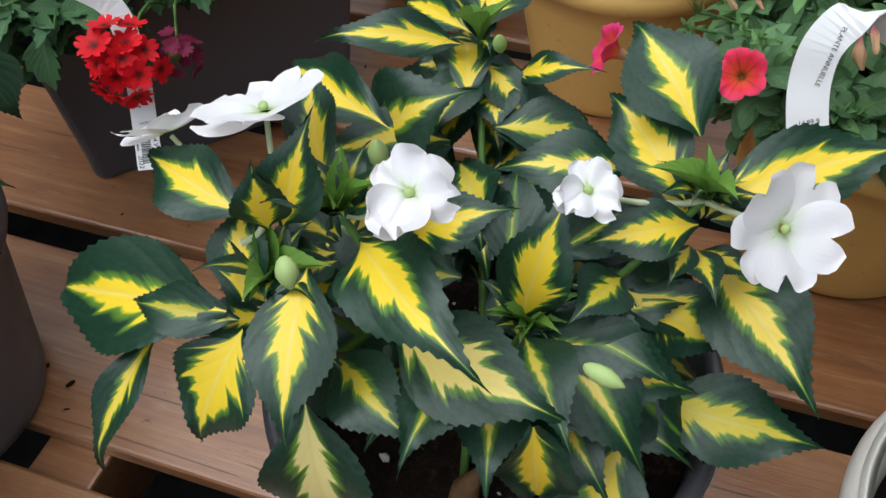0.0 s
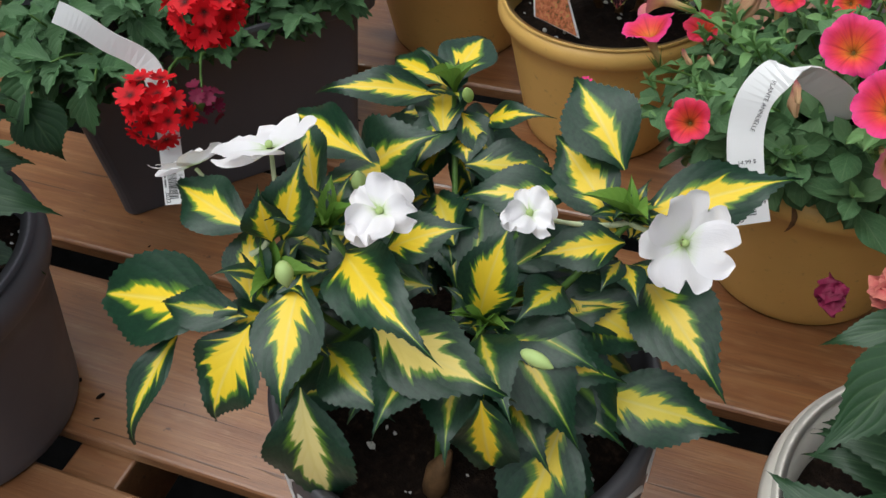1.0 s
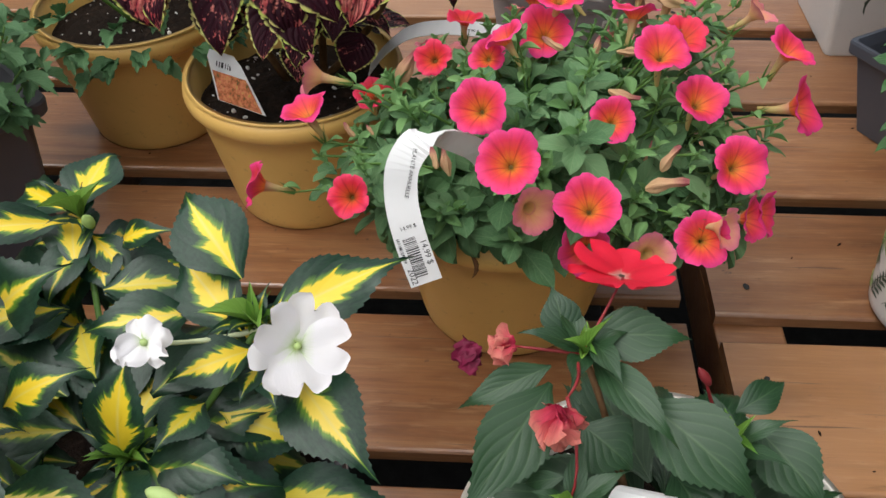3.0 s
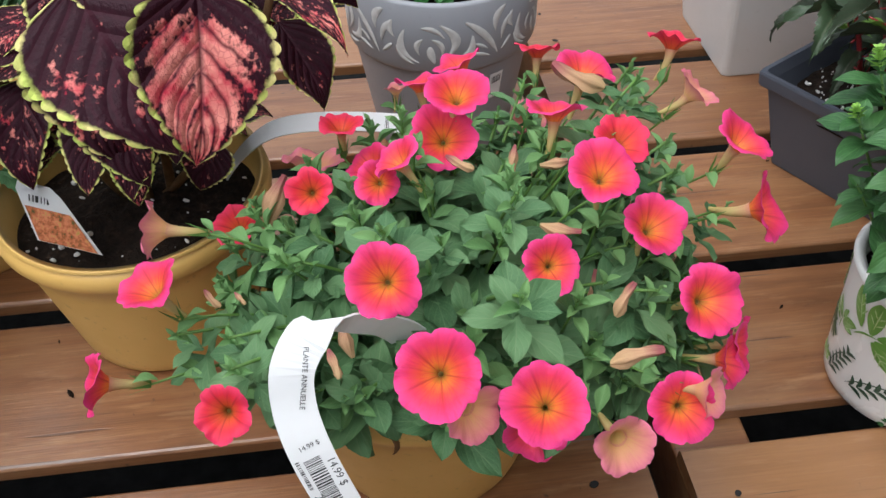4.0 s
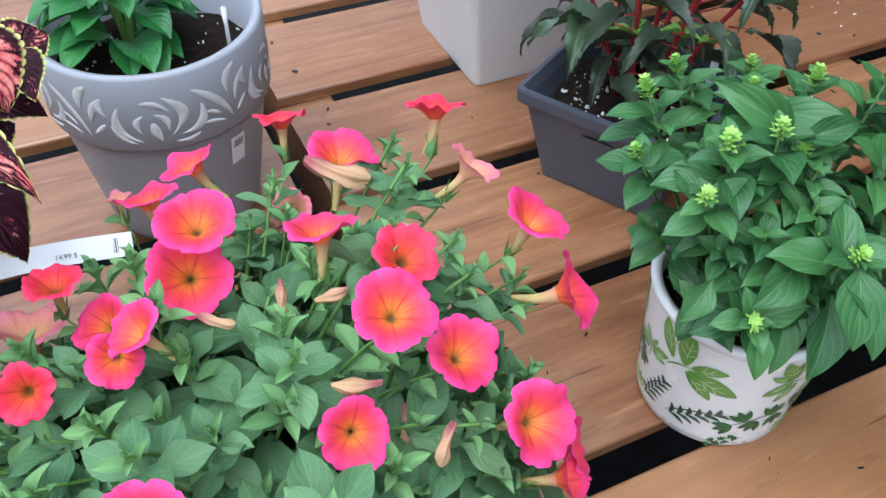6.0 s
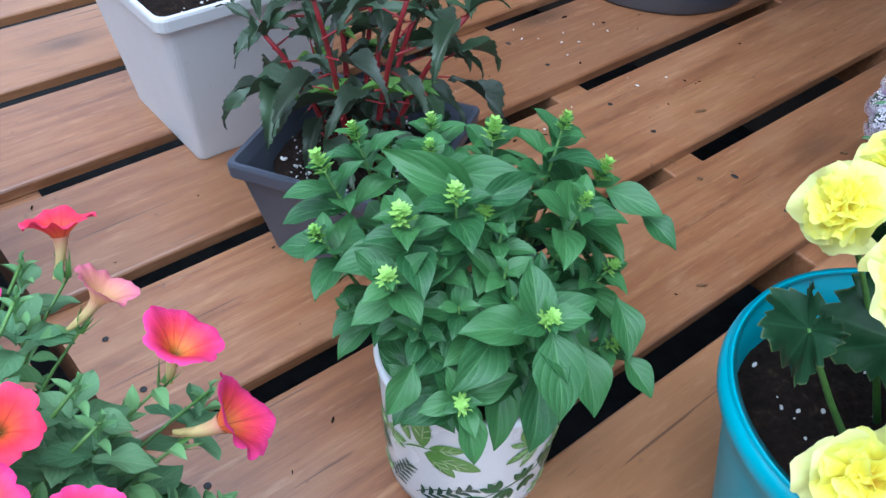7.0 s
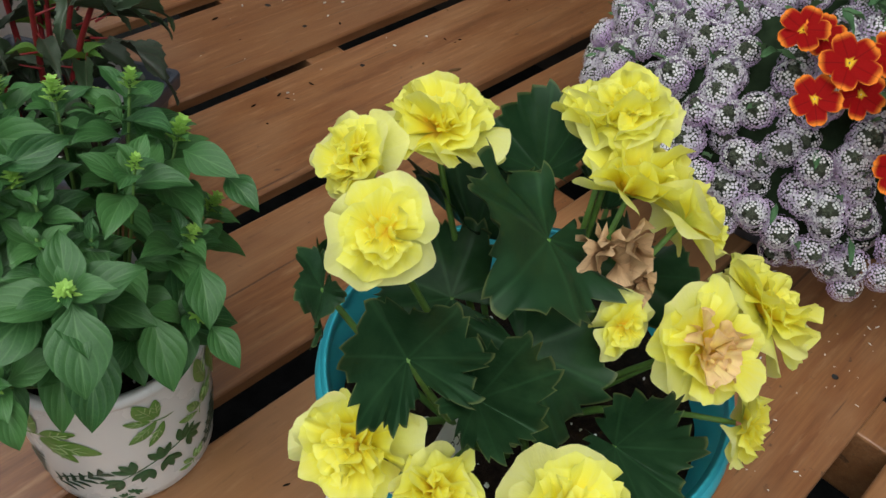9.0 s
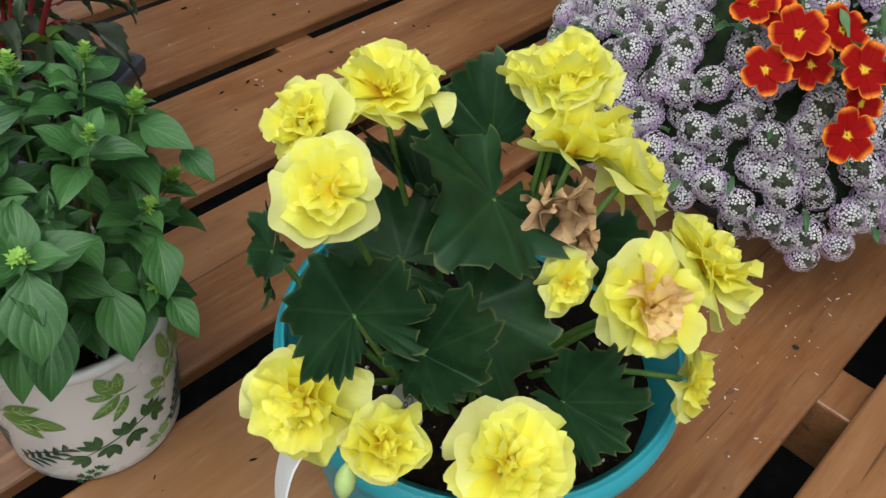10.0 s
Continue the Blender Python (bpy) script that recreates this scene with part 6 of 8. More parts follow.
def begonia_blade(seed, cup, fold):
    """A lopsided, sharply toothed leaf with five or six pointed lobes, held by its stalk near the notch; cup lifts its rim, fold its two halves."""
    r = random.Random(seed)
    seg, rad = 150, (0.02, 0.1, 0.22, 0.36, 0.5, 0.64, 0.76, 0.87, 0.95, 0.985, 1.0)
    ph, ph2 = r.uniform(0, 6), r.uniform(0, 6)
    lobes = [(x + r.uniform(-0.13, 0.13), r.uniform(0.85, 1.15)) for x in (-2.35, -1.5, -0.72, 0.05, 0.8, 1.55, 2.4)]
    nib = [r.uniform(0.4, 1.0) for _ in range(40)]
    bm = bmesh.new()
    rows, uvs = [], []
    for q in rad:
        row, line = [], []
        for k in range(seg + 1):
            a = -math.pi * 0.95 + 1.9 * math.pi * k / seg
            peak = max(w * math.exp(-((a - x) / 0.3) ** 2) for x, w in lobes)
            near = min(abs(a - x) for x, w in lobes)
            long = 0.6 + 0.14 * math.cos(a) + 0.07 * math.sin(a + seed) + 0.19 * peak * q * q
            tooth = (k / 6.0) % 1
            rr = q * (long + 0.06 - 0.19 * tooth * nib[int(k / 6) % 40] * q ** 5) * 0.62
            z = cup * q ** 1.7 + fold * abs(rr * math.sin(a)) * 1.6 + 0.01 * q * math.cos(9 * near) + 0.07 * q * q * noise.noise((2.2 * q * math.sin(a), 2.2 * q * math.cos(a), seed * 5.0)) + 0.065 * math.sin(3 * a + ph) * q ** 2 + 0.06 * math.sin(6 * a + ph2) * q ** 4 - 0.05 * q * q
            row.append((rr * math.sin(a), 0.3 + rr * math.cos(a), z))
            line.append((0.5 + 0.5 * min(1, near * q * 2.2), q))
        rows.append(row)
        uvs.append(line)
    sheet(bm, rows, lambda i, j: uvs[i][j])
    return to_mesh(bm, "leaf", BEGONIA_LEAF)


BEGONIA_BLADES = [begonia_blade(*k) for k in ((0, 0.02, 0.12), (1, 0.2, 0.45), (2, -0.08, 0.2), (3, 0.08, 1.0), (4, 0.26, 0.6))]


def begonia_leaf(centre, towards, size, up, k):
    c, d = Vector(centre), Vector(towards).normalized()
    m = along(c - d * size * 0.4, c + d * size * 0.6, up, size)
    put("leaf", BEGONIA_BLADES[k], begonia, m)
    stems(begonia, [((-0.45 + (c.x + 0.45) * 0.3, -0.49 + (c.y + 0.49) * 0.3, 0.17), m @ Vector((0, 0.3, 0)), (0, 0, -0.02))], 0.003, STEM, "leaf_stalk", 7)


LEAF_ROWS = (
    ((-0.468, -0.486, 0.345), (-0.75, -0.3, 0.2), 0.112, (0.2, -0.45, 0.8), 0),
    ((-0.562, -0.478, 0.33), (-0.1, 0.5, 0.75), 0.07, (-0.45, -0.4, 0.75), 1),
    ((-0.537, -0.517, 0.3), (0.35, -0.8, -0.25), 0.06, (-0.35, -0.4, 0.8), 3),
    ((-0.497, -0.512, 0.295), (-0.1, -0.8, -0.5), 0.092, (-0.3, -0.5, 0.8), 2),
    ((-0.472, -0.57, 0.25), (0.3, -0.8, -0.35), 0.068, (-0.4, -0.35, 0.8), 4),
    ((-0.4, -0.425, 0.33), (0.1, 0.8, 0.1), 0.075, (-0.4, -0.4, 0.8), 1),
    ((-0.49, -0.435, 0.285), (-0.3, 0.8, 0.0), 0.09, (-0.2, -0.3, 0.9), 0),
    ((-0.56, -0.413, 0.312), (-0.25, 0.1, -0.95), 0.06, (-0.85, 0.45, 0.15), 0),
    ((-0.375, -0.5, 0.28), (0.8, 0.1, 0.0), 0.09, (0.1, -0.2, 0.9), 2),
    ((-0.35, -0.455, 0.29), (0.8, 0.4, -0.2), 0.07, (0.1, 0, 0.9), 1),
    ((-0.43, -0.405, 0.28), (0.3, 0.8, -0.1), 0.085, (0, 0.1, 0.9), 4),
)
for c, d, s, up, k in LEAF_ROWS:
    begonia_leaf(c, d, s, up, k)
for p, d in (((-0.6, -0.52, 0.26), (0.5, 0.3, 0.7)), ((-0.57, -0.5, 0.262), (0.5, -0.2, 0.5))):
    bud(begonia, p, d, 0.02)

# ---- coleus ----
def coleus_leaf_at(base, tip, width, pinkness, up, k):
    leaf(coleus, COLEUS_BLADES, base, tip, width, up, seed=k, flame=(pinkness, 0, 0))


coleus_leaf_at((-1.197, -0.151, 0.429), (-1.209, -0.21, 0.332), 0.09, 1.0, (0.41, -0.81, 0.44), 0)
coleus_leaf_at((-1.291, -0.09, 0.405), (-1.23, -0.178, 0.322), 0.115, 0.2, (0.1, -0.75, 0.6), 1)
coleus_leaf_at((-1.158, -0.064, 0.352), (-1.127, -0.102, 0.296), 0.05, -0.4, (0.55, -0.6, 0.55), 2)
coleus_leaf_at((-1.162, -0.07, 0.386), (-1.106, -0.128, 0.364), 0.036, 0.55, (0.5, -0.5, 0.7), 3)
coleus_leaf_at((-1.126, 0.0, 0.4), (-1.113, -0.03, 0.355), 0.05, 1.2, (0.4, -0.6, 0.65), 0)
coleus_leaf_at((-1.215, -0.01, 0.415), (-1.15, -0.06, 0.388), 0.055, 0.4, (0.4, -0.5, 0.75), 1)
coleus_leaf_at((-1.3, -0.06, 0.3), (-1.275, -0.12, 0.25), 0.06, -0.2, (-0.1, -0.75, 0.6), 3)
coleus_leaf_at((-1.42, -0.03, 0.34), (-1.438, -0.092, 0.262), 0.06, 0.5, (-0.4, -0.6, 0.6), 2)
coleus_leaf_at((-1.37, -0.03, 0.3), (-1.38, -0.085, 0.23), 0.06, 0.2, (-0.2, -0.7, 0.6), 3)
coleus_leaf_at((-1.31, -0.05, 0.36), (-1.29, -0.11, 0.265), 0.09, 0.4, (0, -0.8, 0.55), 2)
coleus_leaf_at((-1.451, -0.064, 0.332), (-1.442, -0.078, 0.251), 0.062, 0.8, (0, -0.75, 0.6), 0)
coleus_leaf_at((-1.38, -0.047, 0.272), (-1.383, -0.064, 0.224), 0.055, 0.15, (0, -0.75, 0.6), 1)
coleus_leaf_at((-1.3, -0.06, 0.279), (-1.297, -0.071, 0.245), 0.045, 0.2, (0, -0.75, 0.6), 2)
coleus_leaf_at((-1.231, -0.044, 0.234), (-1.248, -0.068, 0.199), 0.045, 0.1, (0, -0.75, 0.6), 3)
for k, (x, y, z) in enumerate(((-1.287, 0.04, 0.36), (-1.19, 0.03, 0.35), (-1.14, 0.02, 0.345), (-1.17, 0.015, 0.335), (-1.235, 0.02, 0.36), (-1.11, 0.03, 0.36), (-1.21, 0.0, 0.33), (-1.15, -0.01, 0.32))):
    for q in (0, 1, 2):
        a = 2.1 * q + k
        coleus_leaf_at((x, y, z), (x + 0.045 * math.cos(a), y + 0.045 * math.sin(a) - 0.015, z - 0.012 + 0.02 * math.sin(3 * a)), 0.036, (-0.3, 0.35, 0.0)[q], (0.2, -0.5, 0.8), k + q)
    stems(coleus, [((-1.29, 0.01, 0.2), (x, y, z))], 0.0028, STEM, "stem", 6)
coleus_leaf_at((-1.28, -0.06, 0.28), (-1.29, -0.122, 0.24), 0.05, -0.3, (-0.1, -0.75, 0.6), 0)
coleus_leaf_at((-1.31, -0.05, 0.28), (-1.325, -0.115, 0.245), 0.05, -0.1, (-0.2, -0.75, 0.6), 2)
coleus_leaf_at((-1.25, -0.06, 0.285), (-1.25, -0.112, 0.265), 0.04, -0.2, (0.1, -0.75, 0.6), 3)
for k in range(46):
    a = k * 2.39996
    z = rng.uniform(0.2, 0.44)
    q = rng.uniform(0.02, 0.07)
    b = Vector((-1.31 + q * math.cos(a), 0.0 + q * math.sin(a), z))
    l = rng.uniform(0.05, 0.09)
    if math.sin(a) < -0.3 and z < 0.28:
        l *= 0.6
    t = b + Vector((math.cos(a) * l * 0.8, math.sin(a) * l * 0.8, rng.uniform(-0.6, 0.1) * l))
    coleus_leaf_at(b, t, l * 0.72, rng.uniform(-0.4, 0.6), (math.cos(a) * 0.5, math.sin(a) * 0.5, 0.8), k)
stems(coleus, [((-1.27, 0.0, 0.41), (-1.197, -0.15, 0.431))], 0.0024, STEM, "leaf_stalk")
stems(coleus, [((-1.31, -0.01, 0.14), (-1.3, -0.02, 0.42)), ((-1.29, -0.0, 0.14), (-1.27, 0.0, 0.42)), ((-1.3, 0, 0.14), (-1.15, -0.04, 0.4), (0.03, 0, -0.03)), ((-1.33, 0, 0.14), (-1.42, -0.02, 0.35))], 0.005, TANSTEM)

# ---- verbena ----
def floret_mesh(material):
    bm = bmesh.new()
    for k in range(5):
        petal(bm, pose(0, 0, 0, 0, 0, 72 * k) @ pose(0, 0.02, 0, 10, 0, 0), 1.0, 0.74, 0.34, 0.05, 0.06, 5, 4, k)
    return to_mesh(bm, "floret", material)


FLORET, OLD_FLORET = floret_mesh(VERBENA_PETAL), floret_mesh(WINE_WILT)


def verbena_head(place, normal, size, count, me=FLORET, label="round head of red florets"):
    n = Vector(normal).normalized()
    a = n.orthogonal().normalized()
    b = n.cross(a)
    bm = bmesh.new()
    bmesh.ops.create_icosphere(bm, subdivisions=2, radius=size * 0.55, matrix=Matrix.Translation(Vector(place) - n * size * 0.45))
    head = part("flower_head", bm, STEM, verbena, label)
    for k in range(count):
        q = math.sqrt((k + 0.4) / count)
        t = k * 2.39996
        d = (n * (1.15 - 0.95 * q) + (a * math.cos(t) + b * math.sin(t)) * q).normalized()
        put("floret", me, head, facing(Vector(place) - n * size * 0.5 + d * size * rng.uniform(0.78, 1.12), (d + 0.35 * Vector((rng.uniform(-1, 1), rng.uniform(-1, 1), rng.uniform(-1, 1)))).normalized(), size * 0.46 * rng.uniform(0.85, 1.1), rng.uniform(0, 72)))
    stems(verbena, [((-1.72 + 0.3 * (place[0] + 1.72), -0.22 + 0.3 * (place[1] + 0.22), 0.18), Vector(place) - n * size * 0.6, (0, 0, 0.05))], 0.002, STEM, "flower_stalk", 6)


verbena_head((-1.643, -0.422, 0.231), (0.1, -0.75, 0.65), 0.03, 17)
verbena_head((-1.618, -0.35, 0.294), (0.1, -0.7, 0.7), 0.033, 21)
verbena_head((-1.609, -0.392, 0.226), (0.5, -0.5, 0.6), 0.017, 11, OLD_FLORET, "withering head of wine-red florets")
m_v = pose(-1.753, -0.19, 0, 0, 0, 47)
bm = bmesh.new()
bmesh.ops.create_grid(bm, x_segments=30, y_segments=18, size=1, matrix=m_v @ Matrix.Translation((0, 0, 0.172)) @ Matrix.Diagonal((0.165, 0.09, 1, 1)))
for v in bm.verts:
    v.co.z += 0.006 * noise.noise(v.co * 60)
part("soil", bm, SOIL, verbena, "dark potting soil")
for k in range(84):
    u, w = rng.uniform(-0.19, 0.18), rng.uniform(-0.1, 0.1)
    root = m_v @ Vector((u * 0.8, w * 0.8, 0.17))
    top = m_v @ Vector((u * 1.1, w * 1.25, rng.uniform(0.215, 0.3)))
    stems(verbena, [(root, top, (0, 0, 0.01))], 0.0017, STEM, "stem", 6)
    axis = (top - root).normalized()
    side = axis.orthogonal().normalized()
    for i in range(6):
        t = k + (i // 2) * math.pi / 2 + (i % 2) * math.pi
        r = (math.cos(t) * side + math.sin(t) * axis.cross(side)).normalized()
        b = top - axis * 0.014 * (i // 2)
        l = (0.025, 0.025, 0.036, 0.036, 0.042, 0.042)[i] * rng.uniform(0.8, 1.25)
        leaf(verbena, VERBENA_BLADES, b, b + (r + axis * (0.4 - 0.12 * i)).normalized() * l, l * 0.42, axis + Vector((0, -0.2, 0.6)))

for k in range(16):
    root = Vector((-1.78 + rng.uniform(-0.04, 0.06), -0.33 + rng.uniform(-0.02, 0.06), 0.185))
    top = root + Vector((rng.uniform(-0.06, 0.05), rng.uniform(-0.09, -0.04), rng.uniform(-0.02, 0.07)))
    stems(verbena, [(root, top, (0, 0, 0.025))], 0.0017, STEM, "stem", 6)
    for i in range(7):
        b = top.lerp(root, 0.12 * i)
        t = k + 2.3 * i
        l = rng.uniform(0.03, 0.05)
        leaf(verbena, VERBENA_BLADES, b, b + Vector((math.cos(t), math.sin(t) - 0.4, rng.uniform(-0.5, 0.4))).normalized() * l, l * 0.46, (0, -0.3, 1))

for k in range(22):
    root = m_v @ Vector((rng.uniform(-0.06, 0.15), rng.uniform(-0.085, -0.05), 0.175))
    top = root + m_v.to_3x3() @ Vector((rng.uniform(-0.02, 0.02), rng.uniform(-0.06, -0.03), rng.uniform(0.015, 0.055)))
    stems(verbena, [(root, top, (0, 0, 0.012))], 0.0015, STEM, "stem", 6)
    for i in range(6):
        b = top.lerp(root, 0.14 * i)
        t = k + 2.3 * i
        l = rng.uniform(0.024, 0.038)
        leaf(verbena, VERBENA_BLADES, b, b + Vector((math.cos(t), math.sin(t) - 0.4, rng.uniform(-0.5, 0.3))).normalized() * l, l * 0.45, (0, -0.3, 1))

# ---- plant in the dark grey pot ----
leaf(left_pot, DARK_BLADES, (-1.71, -0.62, 0.305), (-1.592, -0.594, 0.272), 0.06, (0.1, -0.5, 0.8))
leaf(left_pot, DARK_BLADES, (-1.71, -0.6, 0.28), (-1.669, -0.556, 0.241), 0.05, (0.1, -0.5, 0.8))
leaf(verbena, DARK_BLADES, (-1.78, -0.429, 0.221), (-1.742, -0.447, 0.167), 0.055, (0.1, -0.5, 0.8))
leaf(verbena, VERBENA_BLADES, (-1.739, -0.394, 0.218), (-1.728, -0.414, 0.176), 0.026, (0.1, -0.5, 0.8))
leaf(verbena, VERBENA_BLADES, (-1.781, -0.401, 0.24), (-1.776, -0.453, 0.188), 0.03, (0.1, -0.5, 0.8))
for x, y, z in ((-1.76, -0.455, 0.222), (-1.722, -0.49, 0.208), (-1.7, -0.515, 0.24), (-1.79, -0.44, 0.25), (-1.735, -0.47, 0.255)):
    leaf(left_pot, DARK_BLADES, (x - 0.045, y - 0.075, z + 0.03), (x, y, z), 0.05, (0.15, -0.4, 0.85))
for k in range(26):
    a = k * 2.39996
    z = rng.uniform(0.2, 0.33)
    b = Vector((-1.778 + 0.04 * math.cos(a), -0.632 + 0.04 * math.sin(a), z))
    l = rng.uniform(0.07, 0.1)
    t = b + Vector((math.cos(a) * l, math.sin(a) * l, rng.uniform(-0.03, 0.03)))
    leaf(left_pot, DARK_BLADES if k % 3 else VERBENA_BLADES, b, t, l * 0.42, (0, 0, 1))
stems(left_pot, [((-1.778, -0.632, 0.165), (-1.778 + 0.03 * math.cos(k), -0.632 + 0.03 * math.sin(k), 0.32)) for k in range(4)], 0.004, STEM)

# ---- far small-leaved plant ----
for k in range(130):
    a, z = k * 2.39996, 1 - 1.3 * (k + 0.5) / 130
    q = math.sqrt(max(0, 1 - z * z)) * rng.uniform(0.85, 1.1)
    top = Vector((-1.56 + 0.165 * q * math.cos(a), 0.14 + 0.165 * q * math.sin(a), 0.19 + 0.14 * z))
    for i in range(3):
        l = rng.uniform(0.03, 0.045)
        d = Vector((q * math.cos(a) + rng.uniform(-0.6, 0.6), q * math.sin(a) + rng.uniform(-0.6, 0.6), z + rng.uniform(-0.3, 0.5))).normalized()
        leaf(far_plant, VERBENA_BLADES, top, top + d * l, l * 0.45, (0, 0, 1))
stems(far_plant, [((-1.56, 0.14, 0.14), (-1.56 + 0.08 * math.cos(k), 0.14 + 0.08 * math.sin(k), 0.25)) for k in range(7)], 0.003, STEM)

# ---- broad-leaved plant in the embossed pot ----
for k in range(40):
    a = k * 2.39996
    z = rng.uniform(0.2, 0.3)
    b = Vector((-1.015 + 0.02 * math.cos(a), 0.275 + 0.02 * math.sin(a), z))
    l = rng.uniform(0.05, 0.075) * (1 if z < 0.27 else 0.8)
    t = b + Vector((math.cos(a) * l, math.sin(a) * l, rng.uniform(-0.35, 0.25) * l))
    leaf(grey_potted, BROAD_BLADES, b, t, l * 0.62, (0.4 * math.cos(a), 0.4 * math.sin(a), 1))
stems(grey_potted, [((-1.015, 0.27, 0.185), (-1.015 + 0.015 * math.cos(k), 0.27 + 0.015 * math.sin(k), 0.3)) for k in range(4)], 0.003, STEM)
bm = bmesh.new()
tube(bm, [(-0.925, 0.235, 0.18), (-0.925, 0.235, 0.225), (-0.925, 0.235, 0.245)], [0.002, 0.002, 0.003], 8)
thing("plant_stake", bm, OFFWHITE, "thin clear plastic stake stuck in the soil", "stake")

# ---- bronze-leaved plant with red stems ----
for k in range(9):
    a = k * 2.39996 + 0.4
    lean = rng.uniform(0.04, 0.1)
    foot = Vector((-0.5 + 0.025 * math.cos(a), 0.11 + 0.025 * math.sin(a), 0.1))
    head = foot + Vector((lean * math.cos(a), lean * math.sin(a), rng.uniform(0.15, 0.24)))
    stems(fuchsia, [(foot, head, (-0.01 * math.cos(a), -0.01 * math.sin(a), 0.02))], 0.0036, REDSTEM)
    for i in range(9):
        p = foot.lerp(head, 0.25 + 0.75 * i / 8)
        t = a + (i - 4) * 1.15 + rng.uniform(-0.3, 0.3)
        l = rng.uniform(0.06, 0.095) * (1 if i < 6 else 0.75)
        mid = p + Vector((math.cos(t) * 0.02, math.sin(t) * 0.02, 0.006))
        stems(fuchsia, [(p, mid)], 0.0013, REDSTEM, "leaf_stalk", 6)
        tip = mid + Vector((math.cos(t), math.sin(t), rng.uniform(-0.75, 0.05))).normalized() * l
        leaf(fuchsia, BRONZE_BLADES, mid, tip, l * rng.uniform(0.22, 0.29), (0.3 * math.cos(t), 0.3 * math.sin(t), 1))
    whorl(fuchsia, BRONZE_BLADES, head, 4, 0.05, 0.013, 0.6, "leaf")
    whorl(fuchsia, YOUNG_BLADES, foot.lerp(head, 0.5), 3, 0.03, 0.011, 0.3)
for k in range(14):
    a = k * 2.39996
    b = Vector((-0.5 + 0.03 * math.cos(a), 0.42 + 0.03 * math.sin(a), 0.22))
    l = rng.uniform(0.06, 0.09)
    leaf(white_planter, BRONZE_BLADES, b, b + Vector((math.cos(a) * l, math.sin(a) * l, rng.uniform(-0.01, 0.05))), l * 0.3, (0, 0, 1))

# ---- alyssum mound with calibrachoa ----
def alyssum_mesh(seed):
    """A rounded head of four-petalled florets, white above and lilac towards its skirt; the crown is still green buds."""
    r = random.Random(seed)
    bm = bmesh.new()
    for k in range(66):
        q = math.sqrt((k + 0.5) / 66)
        if q < 0.2:
            continue
        t = k * 2.39996
        tilt = q * 1.75
        d = Vector((math.sin(tilt) * math.cos(t), math.sin(tilt) * math.sin(t), math.cos(tilt)))
        m = facing(d * r.uniform(0.9, 1.06), d, 0.19, r.uniform(0, 90))
        for j in range(4):
            mm = m @ pose(0, 0, 0, 0, 0, 90 * j)
            sheet(bm, [[mm @ Vector((v * h, s, 0.1 * s)) for v in (-1, 0, 1)] for s, h in ((0.2, 0.1), (0.55, 0.38), (0.85, 0.4), (1.0, 0.2))], lambda i, j: (j / 2, q))
    return to_mesh(bm, "flower_head", LILAC_PETAL)


ALYSSUM_HEADS = [alyssum_mesh(k) for k in range(4)]
bm = bmesh.new()
bmesh.ops.create_icosphere(bm, subdivisions=2, radius=0.62)
for k in range(12):
    a = k * 2.39996
    q = 0.28 * math.sqrt(k / 12)
    bmesh.ops.create_icosphere(bm, subdivisions=1, radius=0.1, matrix=Matrix.Translation((q * math.cos(a), q * math.sin(a), 0.88 - 0.4 * q)))
BUDS_ME = to_mesh(bm, "seed_head", plain("alyssum_buds", (0.1, 0.115, 0.075), 0.6, 0.2, 0.3, 200))
MOUND, MOUND_R = Vector((0.062, -0.414, 0.145)), Vector((0.185, 0.222, 0.185))
# solid foliage core; its near-black green paints the shade between the heads
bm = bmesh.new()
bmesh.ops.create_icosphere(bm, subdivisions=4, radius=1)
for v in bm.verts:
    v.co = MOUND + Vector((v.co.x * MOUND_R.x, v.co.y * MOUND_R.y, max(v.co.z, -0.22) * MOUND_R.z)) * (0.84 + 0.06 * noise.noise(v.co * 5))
part("foliage", bm, plain("shaded_foliage", (0.02, 0.035, 0.015), 0.8, 0.1, 0.3, 80, 0.6), basket, "solid foliage core under the flowers, shade put into its dark colour")
far_heads = bmesh.new()
